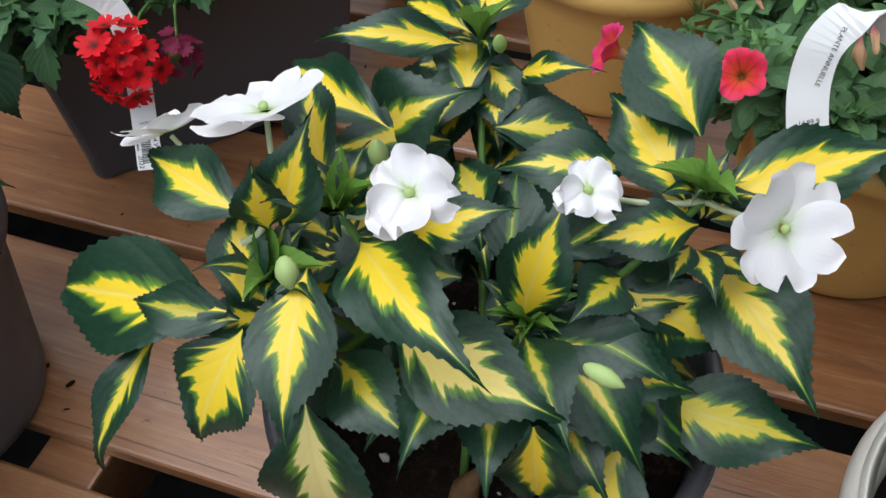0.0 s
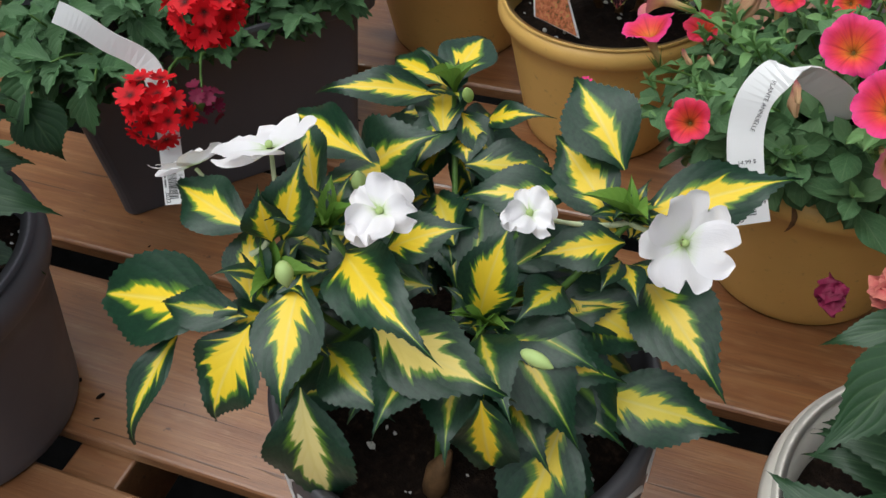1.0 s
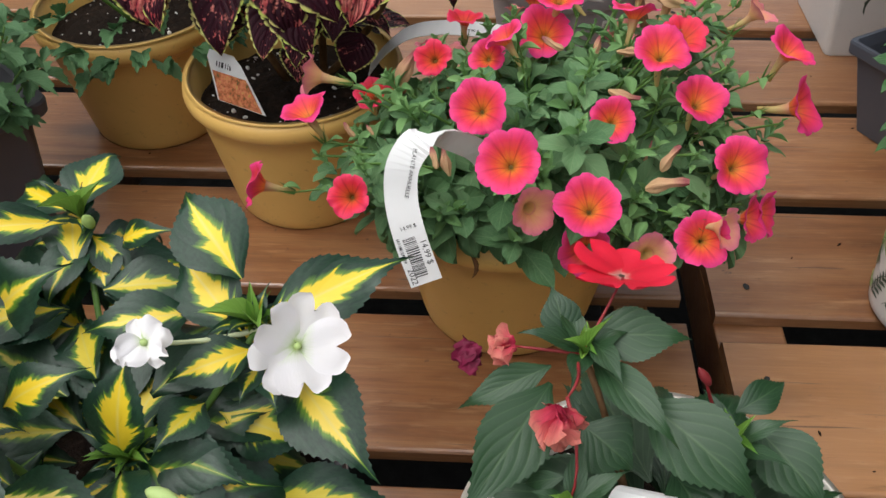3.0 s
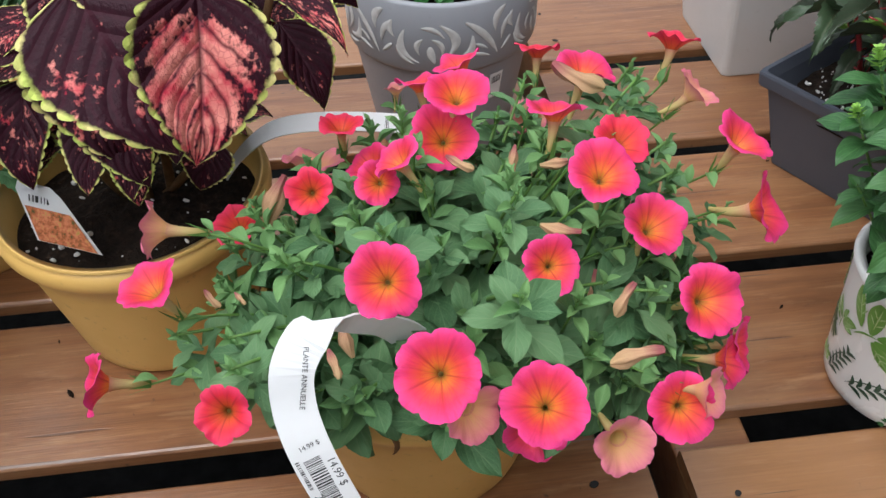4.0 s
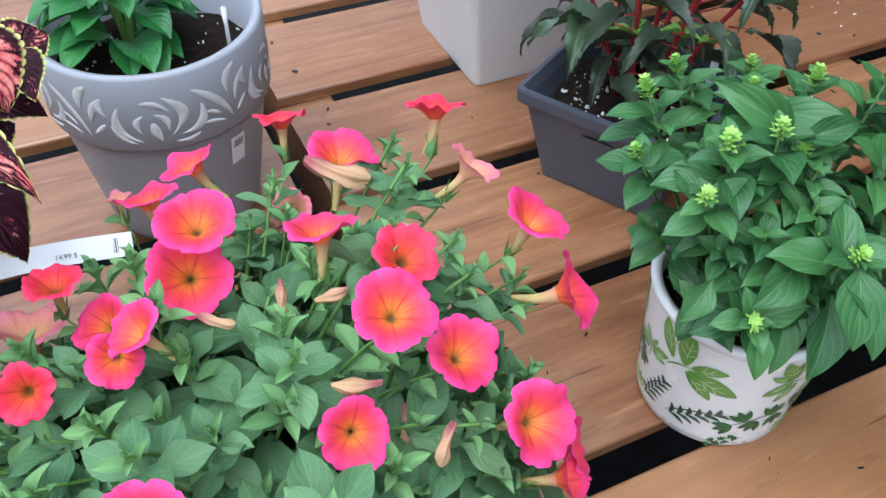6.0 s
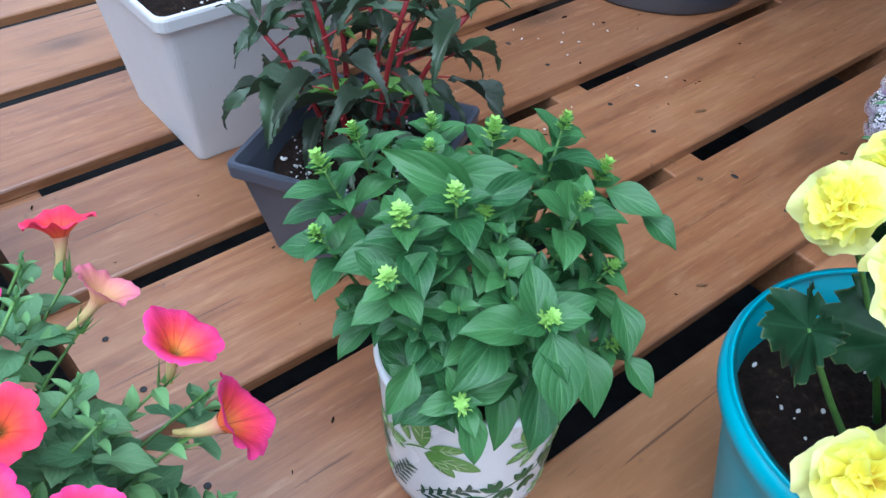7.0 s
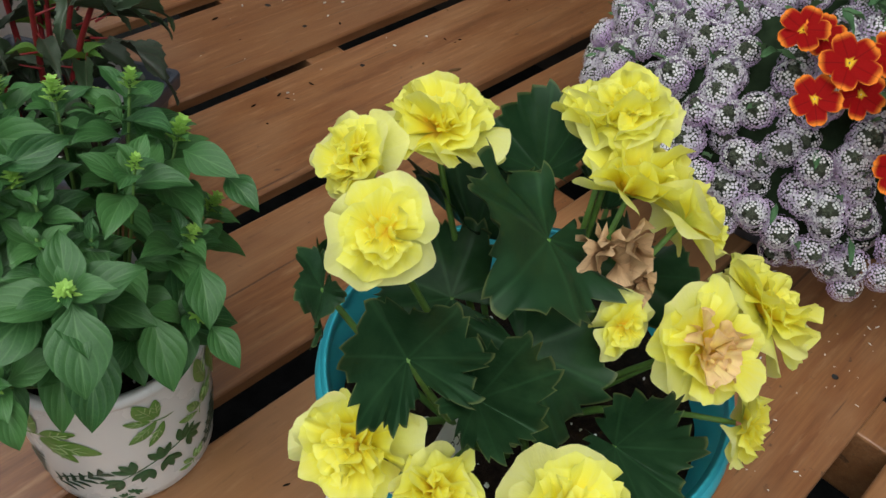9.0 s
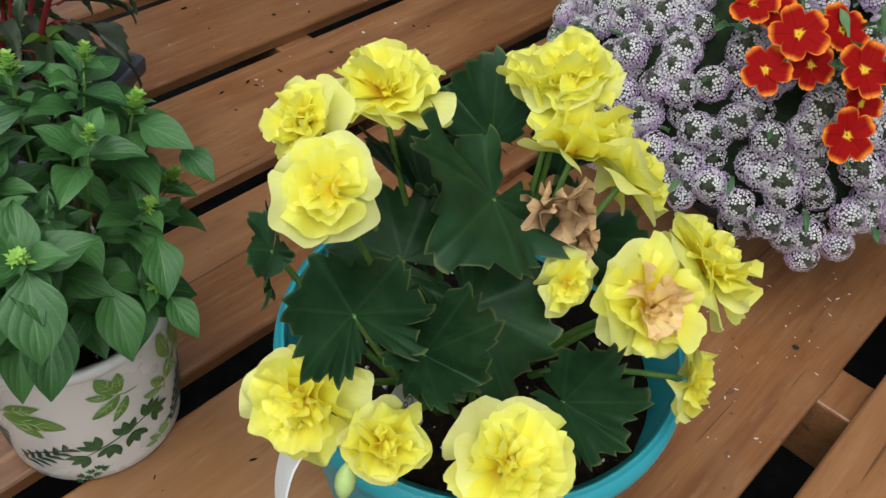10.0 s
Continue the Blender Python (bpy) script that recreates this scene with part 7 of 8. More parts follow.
for k in range(590):
    z = min(0.98, 0.98 - 1.35 * (k + 0.5) / 590 + rng.uniform(-0.03, 0.03))
    a = k * 2.39996 + rng.uniform(-0.4, 0.4)
    q = math.sqrt(1 - z * z)
    d = Vector((q * math.cos(a), q * math.sin(a), z))
    reach = rng.uniform(0.86, 1.06)
    p = MOUND + Vector((d.x * MOUND_R.x, d.y * MOUND_R.y, d.z * MOUND_R.z)) * reach
    if p.z < (0.105 if d.y < -0.4 else 0.125):
        continue
    n = (d + Vector((rng.uniform(-0.4, 0.4), rng.uniform(-0.4, 0.4), 0.35))).normalized()
    s = rng.uniform(0.0145, 0.0185)
    m = facing(p - n * s, n, s, rng.uniform(0, 90))
    if d.x < -0.05:
        h = put("flower_head", ALYSSUM_HEADS[k % 4], basket, m)
        put("seed_head", BUDS_ME, h, m)
    elif d.x < 0.35 or k % 2:
        # heads on the far side: fewer, broader florets
        for i in range(14):
            t, tilt = i * 2.39996, 1.35 * math.sqrt((i + 0.5) / 14)
            o = Vector((math.sin(tilt) * math.cos(t), math.sin(tilt) * math.sin(t), math.cos(tilt)))
            f = m @ facing(o, o, 0.26, 37 * i)
            sheet(far_heads, [[f @ Vector((v * h, y, 0.12 * abs(y))) for v in (-1, 0, 1)] for y, h in ((-1, 0.3), (-0.4, 0.95), (0.4, 0.95), (1, 0.3))], lambda i, j: (j / 2, 0.4 + 0.15 * i))
tagged(part("flower_cluster", far_heads, LILAC_PETAL, basket, "lilac flower heads on the mound's far side"), kind="stuff")
for k in range(160):
    a, z = k * 2.39996, 0.9 - 1.5 * (k + 0.5) / 160
    q = math.sqrt(max(0, 1 - z * z))
    p = MOUND + Vector((q * math.cos(a) * MOUND_R.x, q * math.sin(a) * MOUND_R.y, z * MOUND_R.z)) * 0.92
    if p.z > 0.125:
        d = Vector((q * math.cos(a), q * math.sin(a), z + rng.uniform(-0.6, 0.6))).normalized()
        leaf(basket, PETUNIA_BLADES, p, p + d * 0.03, 0.006, (0, 0, 1))
RUST_FACES = []
for k in range(3):
    r_c = random.Random(k)
    bm = bmesh.new()
    for i in range(5):
        petal(bm, pose(0, 0, 0.02 * (i % 2), 0, 0, 72 * i + r_c.uniform(-4, 4)) @ pose(0, 0.03, 0, 8 + r_c.uniform(-5, 8), r_c.uniform(-5, 5), 0), r_c.uniform(0.94, 1.02), r_c.uniform(0.74, 0.84), 0.03, -0.12, 0.03, 9, 10, r_c.uniform(0, 6))
    RUST_FACES.append(to_mesh(bm, "flower", RUST_PETAL))
for k, (p, n) in enumerate((((-0.085, -0.489, 0.314), (-0.55, -0.4, 0.75)), ((-0.112, -0.483, 0.288), (-0.65, -0.3, 0.65)), ((-0.096, -0.56, 0.258), (-0.6, -0.55, 0.5)), ((-0.072, -0.545, 0.302), (-0.45, -0.5, 0.7)), ((-0.04, -0.508, 0.31), (-0.3, -0.45, 0.8)), ((-0.068, -0.553, 0.272), (-0.4, -0.7, 0.5)), ((-0.071, -0.44, 0.316), (-0.6, -0.2, 0.75)), ((-0.078, -0.506, 0.29), (-0.5, -0.6, 0.5)), ((-0.06, -0.455, 0.312), (-0.4, -0.5, 0.7)))):
    m = facing(p, n, (0.025, 0.0215, 0.0235, 0.0235, 0.0245, 0.021, 0.021, 0.021, 0.02)[k], 25 + 31 * k)
    put("flower", RUST_FACES[k % 3], basket, m, "rust-red flower edged in orange")
for k in range(70):
    p = Vector((rng.uniform(-0.06, 0.08), rng.uniform(-0.57, -0.42), rng.uniform(0.27, 0.325)))
    d = Vector((rng.uniform(-1, 1), rng.uniform(-1, 1), rng.uniform(0, 1))).normalized()
    leaf(basket, PETUNIA_BLADES, p, p + d * 0.03, 0.009, (0, 0, 1))

# ---- plant labels ----
def strip(name, pts, width, across, material, label, category, thick=0.0006):
    """A bent paper strap through its centre line, with a real thickness; returns the thing and the pose of its last stretch."""
    pts = [Vector(p) for p in pts]
    fine = []
    for i in range(len(pts) - 1):
        a, b, c, d = pts[max(i - 1, 0)], pts[i], pts[i + 1], pts[min(i + 2, len(pts) - 1)]
        for k in range(6):
            s = k / 6
            fine.append(0.5 * (2 * b + (c - a) * s + (2 * a - 5 * b + 4 * c - d) * s * s + (3 * b - a - 3 * c + d) * s ** 3))
    fine.append(pts[-1])
    w = Vector(across).normalized()
    rows = []
    for i, p in enumerate(fine):
        t = (fine[min(i + 1, len(fine) - 1)] - fine[max(i - 1, 0)]).normalized()
        side = (w - t * w.dot(t)).normalized()
        n = side.cross(t).normalized()
        rows.append([p - side * width / 2 + n * thick, p + side * width / 2 + n * thick, p + side * width / 2 - n * thick, p - side * width / 2 - n * thick, p - side * width / 2 + n * thick])
    bm = bmesh.new()
    sheet(bm, rows)
    bmesh.ops.remove_doubles(bm, verts=bm.verts, dist=1e-6)
    bmesh.ops.holes_fill(bm, edges=bm.edges, sides=4)
    ob = thing(name, bm, material, label, category, "plant labels", "", False)
    t = (fine[-1] - fine[-7]).normalized()
    side = (w - t * w.dot(t)).normalized()
    n = side.cross(t).normalized()
    m = Matrix((side, t, n)).transposed().to_4x4()
    m.translation = fine[-1] + n * (thick + 0.0003)
    return ob, m, fine


def writing(parent, body, size, m, name="print", material=None):
    """Words in the built-in font, laid flat at the pose m (x along the line)."""
    cu = bpy.data.curves.new(name, "FONT")
    cu.body, cu.size, cu.align_x, cu.align_y = body, size, "CENTER", "CENTER"
    tmp = new("lettering_tmp", cu)
    me = bpy.data.meshes.new_from_object(tmp.evaluated_get(bpy.context.evaluated_depsgraph_get()))
    bpy.data.objects.remove(tmp)
    bpy.data.curves.remove(cu)
    me.materials.clear()
    me.materials.append(material or INK)
    return put(name, me, parent, m)


def bars(parent, m, width, height, count, seed=0, name="barcode", material=None):
    """A row of upright bars of varied width, centred at the pose m."""
    r = random.Random(seed)
    bm = bmesh.new()
    x = -width / 2
    while x < width / 2:
        w = r.choice((0.35, 0.5, 0.8, 1.1)) * width / count
        sheet(bm, [[m @ Vector((x, -height / 2, 0)), m @ Vector((x + w, -height / 2, 0))], [m @ Vector((x, height / 2, 0)), m @ Vector((x + w, height / 2, 0))]])
        x += w + r.choice((0.4, 0.6, 0.9)) * width / count
    tagged(part(name, bm, material or INK, parent), kind="stuff")


def price_marks(ob, m, w):
    """The printed end of a strap: barcode along its length, price and year."""
    bars(ob, m @ pose(0.05 * w, -0.9 * w, 0, 0, 0, 90), 1.25 * w, 0.4 * w, 30, 2)
    writing(ob, "14.99 $", 0.27 * w, m @ pose(-0.33 * w, -0.95 * w, 0, 0, 0, 90))
    writing(ob, "2022", 0.27 * w, m @ pose(0.33 * w, -0.33 * w, 0, 0, 0, 90))
    bars(ob, m @ pose(0.38 * w, -1.2 * w, 0, 0, 0, 90), 0.8 * w, 0.09 * w, 22, 5, "small_print")
    writing(ob, "14.99 $", 0.17 * w, m @ pose(-0.05 * w, -1.85 * w, 0, 0, 0, 180))


PETUNIA_TAG = ((-1.085, -0.310, 0.260), (-1.100, -0.325, 0.290), (-1.135, -0.340, 0.313), (-1.153, -0.356, 0.302), (-1.156, -0.369, 0.278), (-1.149, -0.385, 0.251), (-1.136, -0.400, 0.217))
STRAP = ((-0.97, -0.6, 0.200), (-0.985, -0.612, 0.262), (-1.004, -0.628, 0.295), (-1.017, -0.658, 0.297), (-1.031, -0.693, 0.297), (-1.045, -0.724, 0.295), (-1.061, -0.759, 0.286))
tag, m_tag, line = strip("price_tag", PETUNIA_TAG, 0.0255, (-1, -0.12, -0.05), PAPER, "white printed paper strap looped from the petunia pot", "price tag")
price_marks(tag, m_tag, 0.0255)
k = 20
t_up = (line[k + 1] - line[k - 1]).normalized()
s_up = (Vector((-1, -0.12, -0.05)) - t_up * Vector((-1, -0.12, -0.05)).dot(t_up)).normalized()
m_up = Matrix((s_up, t_up, s_up.cross(t_up))).transposed().to_4x4()
m_up.translation = line[k] + s_up.cross(t_up) * 0.0016
writing(tag, "PLANTE ANNUELLE", 0.0044, m_up @ pose(-0.007, 0, 0, 0, 0, 90))

strip("price_tag", STRAP, 0.029, (-1, 0.25, -0.1), PAPER, "broad blank white plastic strap over the cream pot", "price tag")

v_tag, m_v2, _ = strip("price_tag", ((-1.73, -0.402, 0.3), (-1.712, -0.398, 0.289), (-1.694, -0.393, 0.272), (-1.667, -0.384, 0.249), (-1.653, -0.395, 0.219), (-1.643, -0.412, 0.192), (-1.625, -0.449, 0.147)), 0.02, (-0.8, -0.45, -0.1), PAPER, "white paper strap hanging over the dark planter", "price tag")
price_marks(v_tag, m_v2, 0.02)

c_tag, m_c, _ = strip("price_tag", ((-1.235, 0.005, 0.16), (-1.214, -0.008, 0.193), (-1.185, -0.02, 0.222), (-1.15, -0.032, 0.236), (-1.11, -0.04, 0.239), (-1.069, -0.045, 0.236)), 0.018, (-0.15, -0.8, -0.45), PAPER, "white paper strap bent over the coleus pot rim", "price tag")
bars(c_tag, m_c @ pose(0, -0.02, 0, 0, 0, 90), 0.02, 0.011, 24, 4)
writing(c_tag, "14.99 $", 0.005, m_c @ pose(0.003, -0.045, 0, 0, 0, 90))

strip("price_tag", ((-0.56, -0.475, 0.205), (-0.585, -0.48, 0.25), (-0.606, -0.484, 0.252), (-0.617, -0.486, 0.225), (-0.62, -0.488, 0.18), (-0.618, -0.489, 0.13)), 0.03, (0.4, 0.75, -0.4), PAPER, "blank white plastic strap hanging over the turquoise bowl's rim", "price tag")

# photo label stuck in the coleus soil
PHOTO = Nodes("printed_photo", 0.45, 0.4)
PHOTO.set("Base Color", PHOTO.ramp(PHOTO.noise(PHOTO.coord("Object"), 160, 5, 0.75), (0.35, (0.02, 0.06, 0.01)), (0.48, (0.35, 0.1, 0.04)), (0.58, (0.55, 0.2, 0.1)), (0.68, (0.3, 0.28, 0.05))))
lb = [Vector(p) for p in ((-1.391, -0.082, 0.172), (-1.334, -0.103, 0.166), (-1.363, -0.076, 0.222), (-1.4, -0.058, 0.222))]
bm = bmesh.new()
ln = (lb[1] - lb[0]).cross(lb[3] - lb[0]).normalized()
sheet(bm, [[lb[0], lb[1]], [lb[0].lerp(lb[3], 0.85) - (lb[1] - lb[0]) * 0.02, lb[1].lerp(lb[2], 0.85)], [lb[3].lerp(lb[2], 0.1), lb[3].lerp(lb[2], 0.9)]])
bmesh.ops.solidify(bm, geom=bm.faces[:], thickness=0.0008)
photo = thing("plant_label", bm, PAPER, "white card label with a photo stuck in the soil", "plant label", "plant labels", "", False)
bm = bmesh.new()
sheet(bm, [[lb[0].lerp(lb[1], u).lerp(lb[3].lerp(lb[2], u), v) + ln * 0.0012 for u in (0.05, 0.95)] for v in (0.02, 0.6)])
part("photo", bm, PHOTO.m, photo, "blurred photo of red and green leaves")
m_l = Matrix(((lb[1] - lb[0]).normalized(), ln.cross((lb[1] - lb[0]).normalized()), ln)).transposed().to_4x4()
m_l.translation = lb[0].lerp(lb[1], 0.45).lerp(lb[3].lerp(lb[2], 0.45), 0.75) + ln * 0.0012
bars(photo, m_l, 0.02, 0.006, 8, 3, "mark")

# torn label in the begonia
bm = bmesh.new()
sheet(bm, [[(-0.565, -0.515, 0.212), (-0.52, -0.5, 0.212)], [(-0.56, -0.495, 0.238), (-0.515, -0.48, 0.242)]])
bmesh.ops.solidify(bm, geom=bm.faces[:], thickness=0.0006)
torn = thing("plant_label", bm, PAPER, "white plastic label half hidden under begonia leaves", "plant label", "plant labels", "", False)
tn = (Vector((0.045, 0.015, 0))).cross(Vector((0.005, 0.02, 0.026))).normalized()
tx = Vector((0.045, 0.015, 0)).normalized()
m_t = Matrix((tx, tn.cross(tx), tn)).transposed().to_4x4()
m_t.translation = Vector((-0.535, -0.494, 0.228)) + tn * 0.0012
writing(torn, "Contenu", 0.008, m_t @ pose(0, 0, 0, 0, 0, 180))

# white tag in the square pot
bm = bmesh.new()
box(bm, (0.012, 0.0012, 0.05), (-0.43, 0.075, 0.145), 0.0004)
thing("plant_label", bm, PAPER, "small white plastic marker in the square pot", "plant label", "plant labels", "", False)


# ---- raised leaf relief and printed herbs on the pots ----
def stroke(bm, at, a0, z0, a1, z1, bend, width, lift, blunt=0.5, n=9):
    """One leaf-shaped stroke on a round wall: at(a, z) gives the place and the outward way."""
    rows = []
    du, dv = a1 - a0, z1 - z0
    length = math.hypot(du, dv)
    for i in range(n + 1):
        s = i / n
        u, v = a0 + du * s - dv * bend * 4 * s * (1 - s), z0 + dv * s + du * bend * 4 * s * (1 - s)
        half = width * 0.5 * math.sin(math.pi * (0.04 + 0.94 * s) ** blunt) ** 0.8
        row = []
        for j in (-1, -0.55, 0, 0.55, 1):
            p, o = at(u - dv / length * half * j, v + du / length * half * j)
            row.append(p + o * lift * (1 - 0.85 * j * j) * (1 if 0 < i < n else 0.2))
        rows.append(row)
    sheet(bm, rows, lambda i, j: (j / 4, i / n))


def wall_of(c, r_low, r_high, z_low, z_high):
    """Places on a tapering round wall from arc length (metres along the middle) and height; arc 0 faces the camera."""
    mid = (r_low + r_high) / 2
    def at(u, z):
        a = u / mid - math.pi / 2
        r = r_low + (r_high - r_low) * (z - z_low) / (z_high - z_low)
        o = Vector((math.cos(a), math.sin(a), 0))
        return Vector((c[0], c[1], z)) + o * (r + 0.0003), o
    return at


LEAF_STROKES = (
    (-135, 95, -128, 30, -0.25, 22), (-92, 65, -40, -60, -0.3, 26), (-122, 0, -58, -66, -0.15, 15), (-28, 36, -40, -28, -0.25, 18),
    (-4, 8, 12, -60, -0.05, 25), (4, 36, 36, -28, 0.25, 18), (-32, 78, 46, 40, 0.15, 17), (32, 92, 45, -42, 0.36, 30),
    (140, 42, 68, -46, 0.3, 26), (122, -58, 48, -68, 0.1, 13), (116, 96, 236, -52, 0.08, 22), (262, 130, 226, 40, -0.2, 26),
    (287, 86, 250, 0, -0.1, 20), (292, 0, 252, -40, 0.0, 14), (150, 6, 196, -22, 0.05, 12), (138, -32, 206, -52, 0.05, 12),
)


def lotus(bm, at, u, z, s, lift=0.0009):
    """A flower of curved leaf strokes, and the spray of blades beside it."""
    k = s * 0.00033
    for u0, z0, u1, z1, bend, w in LEAF_STROKES:
        stroke(bm, at, u + k * (u0 - 75), z + k * z0 * 0.95, u + k * (u1 - 75), z + k * z1 * 0.95, bend, k * w * 1.1, lift, 0.8)


def relief_band(parent_pot, at, z, s, round_):
    step = 0.142 * s
    count = max(1, round(round_ / step))
    for k in range(count):
        bm = bmesh.new()
        lotus(bm, at, round_ * k / count, z, s * (round_ / count) / step)
        part("relief", bm, RELIEF, parent_pot, "white raised leaf relief")


pot_of = {ob: [c for c in ob.children if c.name.startswith("pot")][0] for ob in (impatiens, grey_potted, basil, petunia)}
relief_band(pot_of[grey_potted], wall_of((-0.995, 0.27), 0.112, 0.113, 0.15, 0.235), 0.184, 1.0, 2 * math.pi * 0.1125)
relief_band(pot_of[impatiens], wall_of((-1.294, -0.602), 0.123, 0.124, 0.155, 0.23), 0.186, 0.95, 2 * math.pi * 0.1235)

MINT_VEIN = plain("pale_green_print", (0.34, 0.44, 0.2), 0.35, 0.4, 0.1, 60)
MINT = plain_leaf("printed_mint", (0.1, 0.24, 0.04), (0.22, 0.36, 0.08), (0.06, 0.16, 0.03), 0.3, 6, 0.6, 0.0, 0.6, 0.05, 0.001)
PARSLEY = plain("printed_parsley", (0.03, 0.13, 0.04), 0.3, 0.4, 0.3, 200, 0.02)
THYME = plain("printed_thyme", (0.05, 0.1, 0.06), 0.3, 0.4, 0.3, 200, 0.02)
herb_at = wall_of((-0.607, -0.203), 0.07, 0.0817, 0.0, 0.148)


def herb(kind, u, z, s, turn):
    bm = bmesh.new()
    c, si = math.cos(turn), math.sin(turn)
    def st(x0, y0, x1, y1, bend, w, blunt=1.0):
        stroke(bm, herb_at, u + s * (c * x0 - si * y0), z + s * (si * x0 + c * y0), u + s * (c * x1 - si * y1), z + s * (si * x1 + c * y1), bend, w * s, 0.0004, blunt)
    lines = bmesh.new()
    def vein(x0, y0, x1, y1):
        dx, dy = x1 - x0, y1 - y0
        for f, g, o in ((0.1, 0.92, 0.0), (0.3, 0.5, 0.2), (0.3, 0.5, -0.2), (0.5, 0.7, 0.17), (0.5, 0.7, -0.17)):
            a, b, p, q = x0 + f * dx, y0 + f * dy, x0 + g * dx - o * dy, y0 + g * dy + o * dx
            stroke(lines, herb_at, u + s * (c * a - si * b), z + s * (si * a + c * b), u + s * (c * p - si * q), z + s * (si * p + c * q), 0.0, 0.035 * s, 0.0007, 1.0, 4)
    if kind == "mint":
        for x0, y0, x1, y1, w in ((0, 0, 0.9, -0.35, 0.42), (-0.1, 0.1, 0.05, 1.0, 0.38), (0.05, 0.12, 0.7, 0.3, 0.26), (-0.35, 0.1, -0.55, 1.0, 0.3), (-0.05, -0.05, 0.45, -0.6, 0.3)):
            st(x0, y0, x1, y1, 0.05, w)
            vein(x0, y0, x1, y1)
        st(-0.5, -0.2, 0.05, 0.1, 0.1, 0.05)
    elif kind == "parsley":
        st(-0.9, -0.1, 0.9, 0.25, 0.05, 0.035)
        for k, (x, y, d) in enumerate(((-0.8, -0.1, 3.6), (-0.55, 0.05, 2.0), (-0.3, 0.0, 4.2), (0.0, 0.1, 1.5), (0.1, 0.05, 4.8), (0.45, 0.2, 1.0), (0.6, 0.2, 5.3))):
            for o in (-0.55, 0, 0.55):
                st(x, y, x + 0.42 * math.cos(d + o), y + 0.42 * math.sin(d + o), 0.05 * o, 0.17)
    else:
        st(-0.1, -1.0, 0.2, 0.9, 0.12, 0.05)
        for k in range(6):
            y = -0.8 + 0.3 * k
            for side in (-1, 1):
                st(0.03 * k - 0.05, y, side * (0.42 - 0.03 * k) + 0.03 * k, y + 0.3, side * 0.15, 0.15)
    part("printed_herb", bm, {"mint": MINT, "parsley": PARSLEY, "thyme": THYME}[kind], pot_of[basil], "printed green %s sprig" % kind)
    if kind == "mint":
        part("printed_vein", lines, MINT_VEIN, pot_of[basil], "pale printed leaf veins")


for k in range(3):
    o = 0.1535 * k - 0.006
    herb("mint", o - 0.084, 0.098, 0.046, 0.1)
    herb("parsley", o + 0.0, 0.05, 0.043, 0.12)
    herb("thyme", o - 0.07, 0.042, 0.031, -0.9)
    herb("mint", o + 0.0, 0.112, 0.03, 2.4)
    herb("mint", o + 0.045, 0.082, 0.024, 0.9)
    herb("thyme", o + 0.056, 0.04, 0.028, -0.35)
    herb("parsley", o - 0.035, 0.014, 0.016, 0.4)
    herb("mint", o + 0.03, 0.02, 0.016, 1.0)

# barcode sticker on the grey pot
STICKER = 0.05
sticker_at = wall_of((-0.995, 0.27), 0.084, 0.1065, 0.0, 0.15)
bm = bmesh.new()
sheet(bm, [[sticker_at(STICKER + 0.017 * (i / 6 - 0.5), 0.118 + 0.036 * (j - 0.5))[0] + sticker_at(STICKER, 0.1)[1] * 0.0006 for i in range(7)] for j in (0, 0.5, 1)])
tag_s = part("sticker", bm, PAPER, pot_of[grey_potted], "small white barcode sticker")
bm = bmesh.new()
for k in range(9):
    u0 = STICKER - 0.006 + 0.0013 * k
    sheet(bm, [[sticker_at(u0 + q * (0.0004 + 0.0002 * (k % 3)), z)[0] + sticker_at(u0, z)[1] * 0.0013 for q in (0, 1)] for z in (0.122, 0.132)])
tagged(part("barcode", bm, INK, tag_s), kind="stuff")

# dark trickle on the petunia pot's rim
bm = bmesh.new()
rim_at = wall_of((-1.07, -0.2), 0.124, 0.132, 0.14, 0.182)
stroke(bm, rim_at, -0.033, 0.181, -0.034, 0.146, 0.12, 0.005, 0.0016, 0.7)
part("stain", bm, TANSTEM, pot_of[petunia], "brown dried trickle over the rim")

# ---- litter and nail heads on the boards ----
r_l = random.Random(31)


def litter(name, material, count, x0, x1, y0, y1, size, label, flat=0.4):
    bm = bmesh.new()
    for _ in range(count):
        x, y = r_l.uniform(x0, x1), r_l.uniform(y0, y1)
        k = round((y + 0.256) / PITCH + 0.5) if x > SEAM else round((y + 0.231) / PITCH + 0.5)
        edge = (-0.256 if x > SEAM else -0.231) + PITCH * k
        if not 0.006 < edge - y < BOARD - 0.006:
            continue
        s = size * r_l.uniform(0.4, 1.3)
        bmesh.ops.create_icosphere(bm, subdivisions=1, radius=s, matrix=pose(x, y, s * flat * 0.7 + 0.0008, 0, 0, r_l.uniform(0, 180)) @ Matrix.Diagonal((r_l.uniform(0.8, 2.6), 0.7, flat, 1)))
    tagged(thing(name, bm, material, label, "litter", "", "stuff"), kind="stuff")


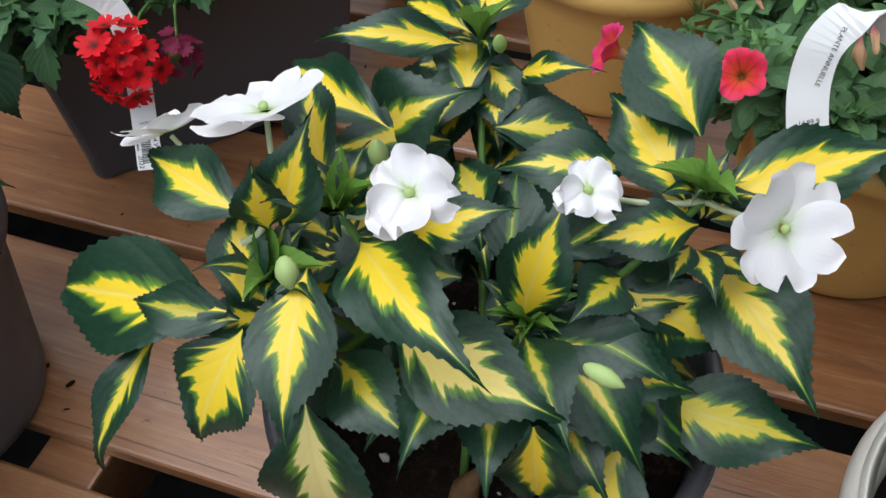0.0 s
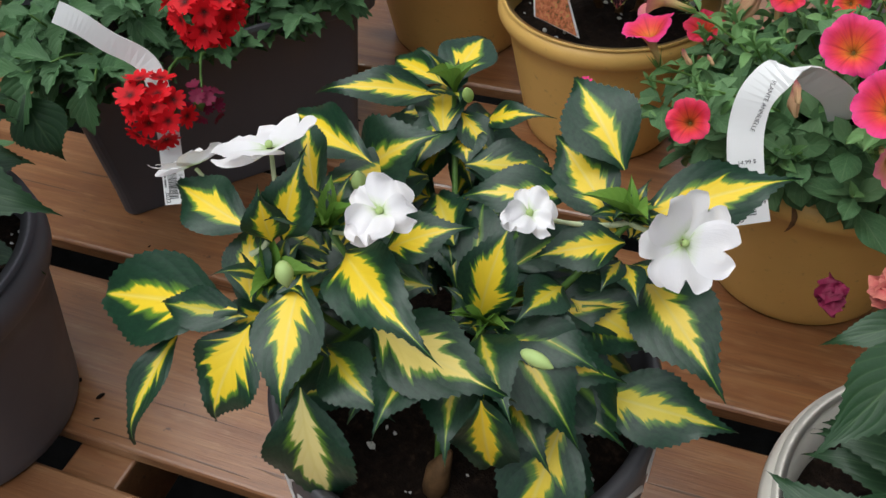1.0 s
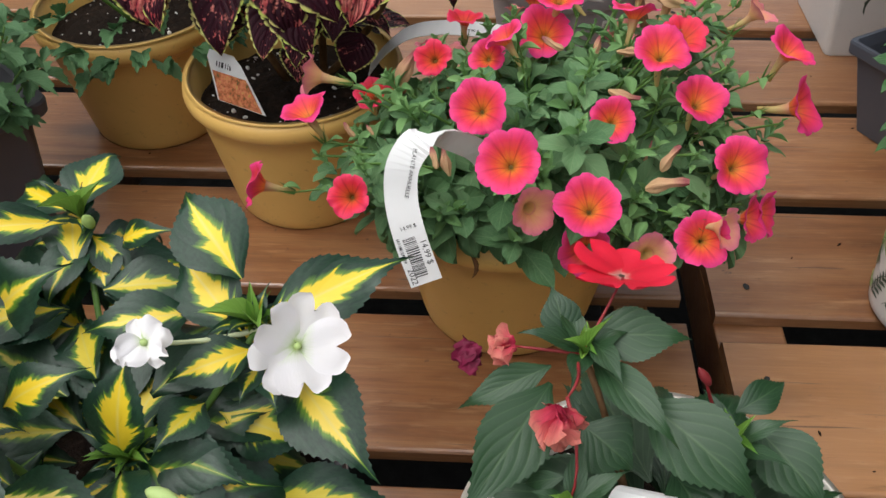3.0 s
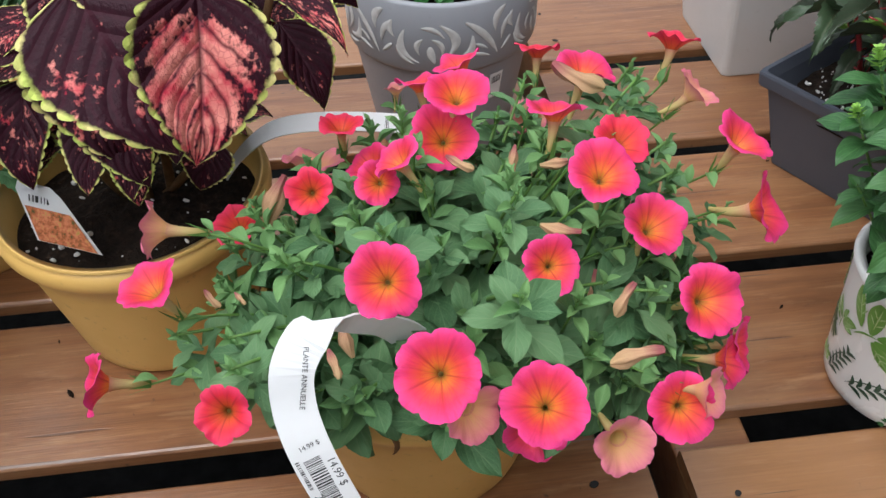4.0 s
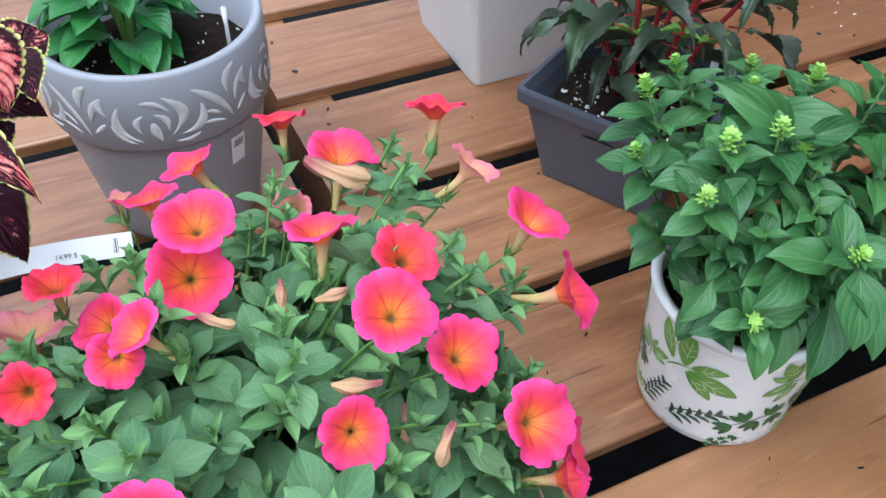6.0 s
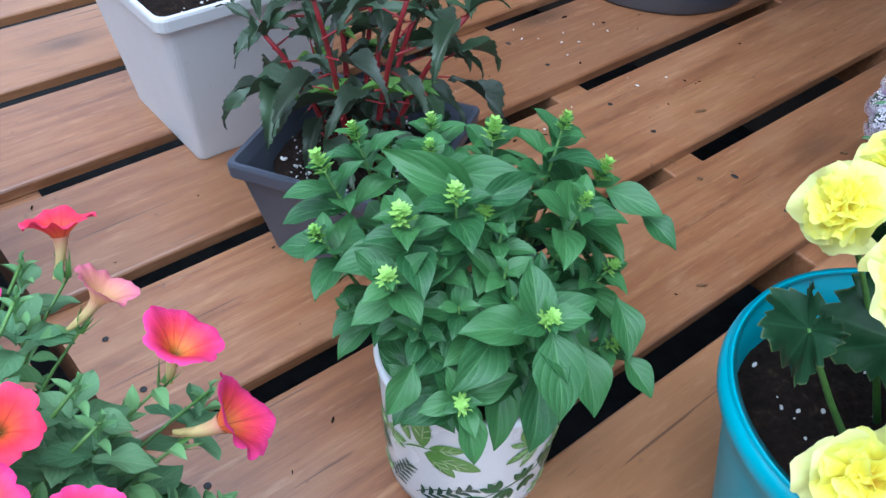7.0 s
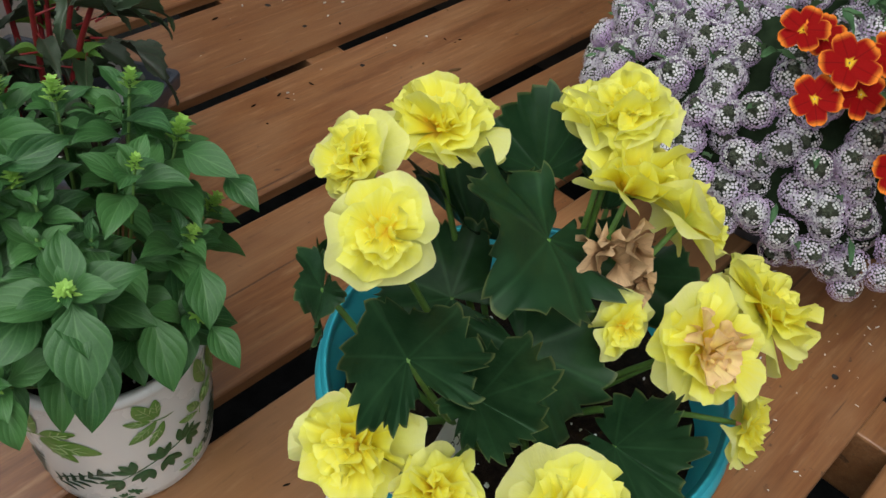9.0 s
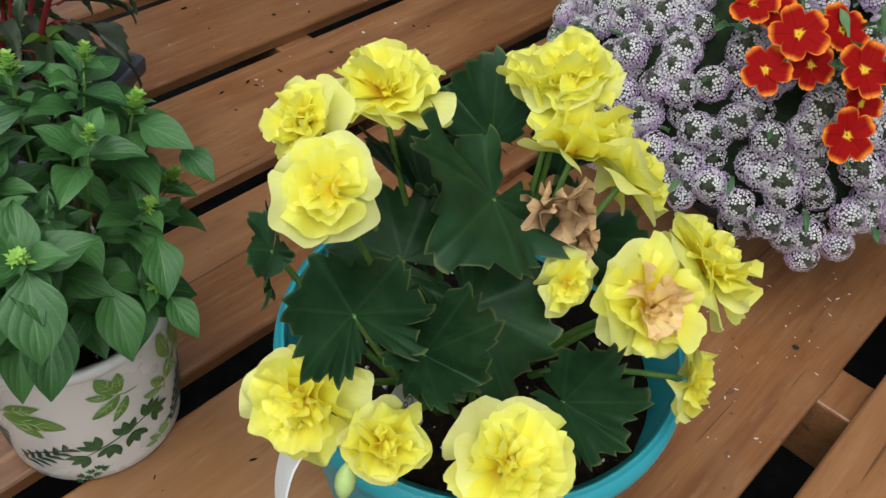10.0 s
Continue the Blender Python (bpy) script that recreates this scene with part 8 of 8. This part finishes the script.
litter("crumbs", SOIL, 22, -0.25, 0.25, 0.05, 0.4, 0.0022, "crumbs of dark soil on the boards")
litter("crumbs", SOIL, 22, -1.8, -1.3, -0.75, 0.1, 0.003, "crumbs of dark soil on the boards")
litter("crumbs", SOIL, 22, -0.82, -0.2, -0.45, 0.4, 0.0018, "crumbs of dark soil on the boards")
litter("perlite_grains", PERLITE, 22, -0.25, 0.15, 0.1, 0.38, 0.0016, "white grains spilt on the boards", 0.7)
litter("fallen_petals", LILAC_PETAL, 80, -0.24, 0.08, -0.66, -0.44, 0.0012, "tiny lilac petals fallen on the boards", 0.2)
litter("dry_leaf_bits", TANSTEM, 14, -0.3, 0.2, -0.66, 0.2, 0.005, "brown leaf scraps on the boards", 0.25)
for k in range(-4, 7):
    for x, off in ((SEAM + 0.052, 0), (-0.06, 0), (SEAM - 0.075, 1)):
        for q in (0.28, 0.74):
            edge = (-0.231 if off else -0.256) + PITCH * k
            bm = bmesh.new()
            lathe(bm, [(0.0, 0.0), (0.0022, 0.0), (0.0032, 0.0002), (0.0036, 0.0006)], (0, 0, 0.0007), 10)
            put("nail", to_mesh(bm, "nail", INK), deck, pose(x + r_l.uniform(-0.006, 0.006), edge - BOARD * q, 0, 0, 0, r_l.uniform(0, 180)) @ Matrix.Diagonal((1, r_l.uniform(0.5, 1.6), 1, 1)))

# ---- unseen walls and a slab, added to hold back light round the tables ----
BLOCKER = plain("dark_light_blocker", (0.07, 0.055, 0.045), 0.8, 0.2, 0.25, 6, 0.2)
# added out of view: cuts the eastern sky so the right-hand boards darken
bm = bmesh.new()
box(bm, (0.1, 5.6, 3.7), (1.02, 0.3, 1.23), 0.01)
thing("wall_east", bm, BLOCKER, "unseen dark wall added to hold sky light off the east boards", "wall", "", "structure", False)
# added out of view: a lower blocker that dims light and reflections on the left
bm = bmesh.new()
box(bm, (0.1, 5.0, 2.1), (-2.85, 0.6, 0.43), 0.01)
thing("wall_west", bm, BLOCKER, "unseen dark wall added to dim the west boards", "wall", "", "structure", False)
# unseen slab overhead, placed so the boards grow darker towards the east
bm = bmesh.new()
box(bm, (1.1, 5.6, 0.08), (0.45, 0.3, 1.85), 0.01)
thing("roof_eave", bm, BLOCKER, "unseen dark slab added overhead to shade the east boards", "eave", "", "structure", False)
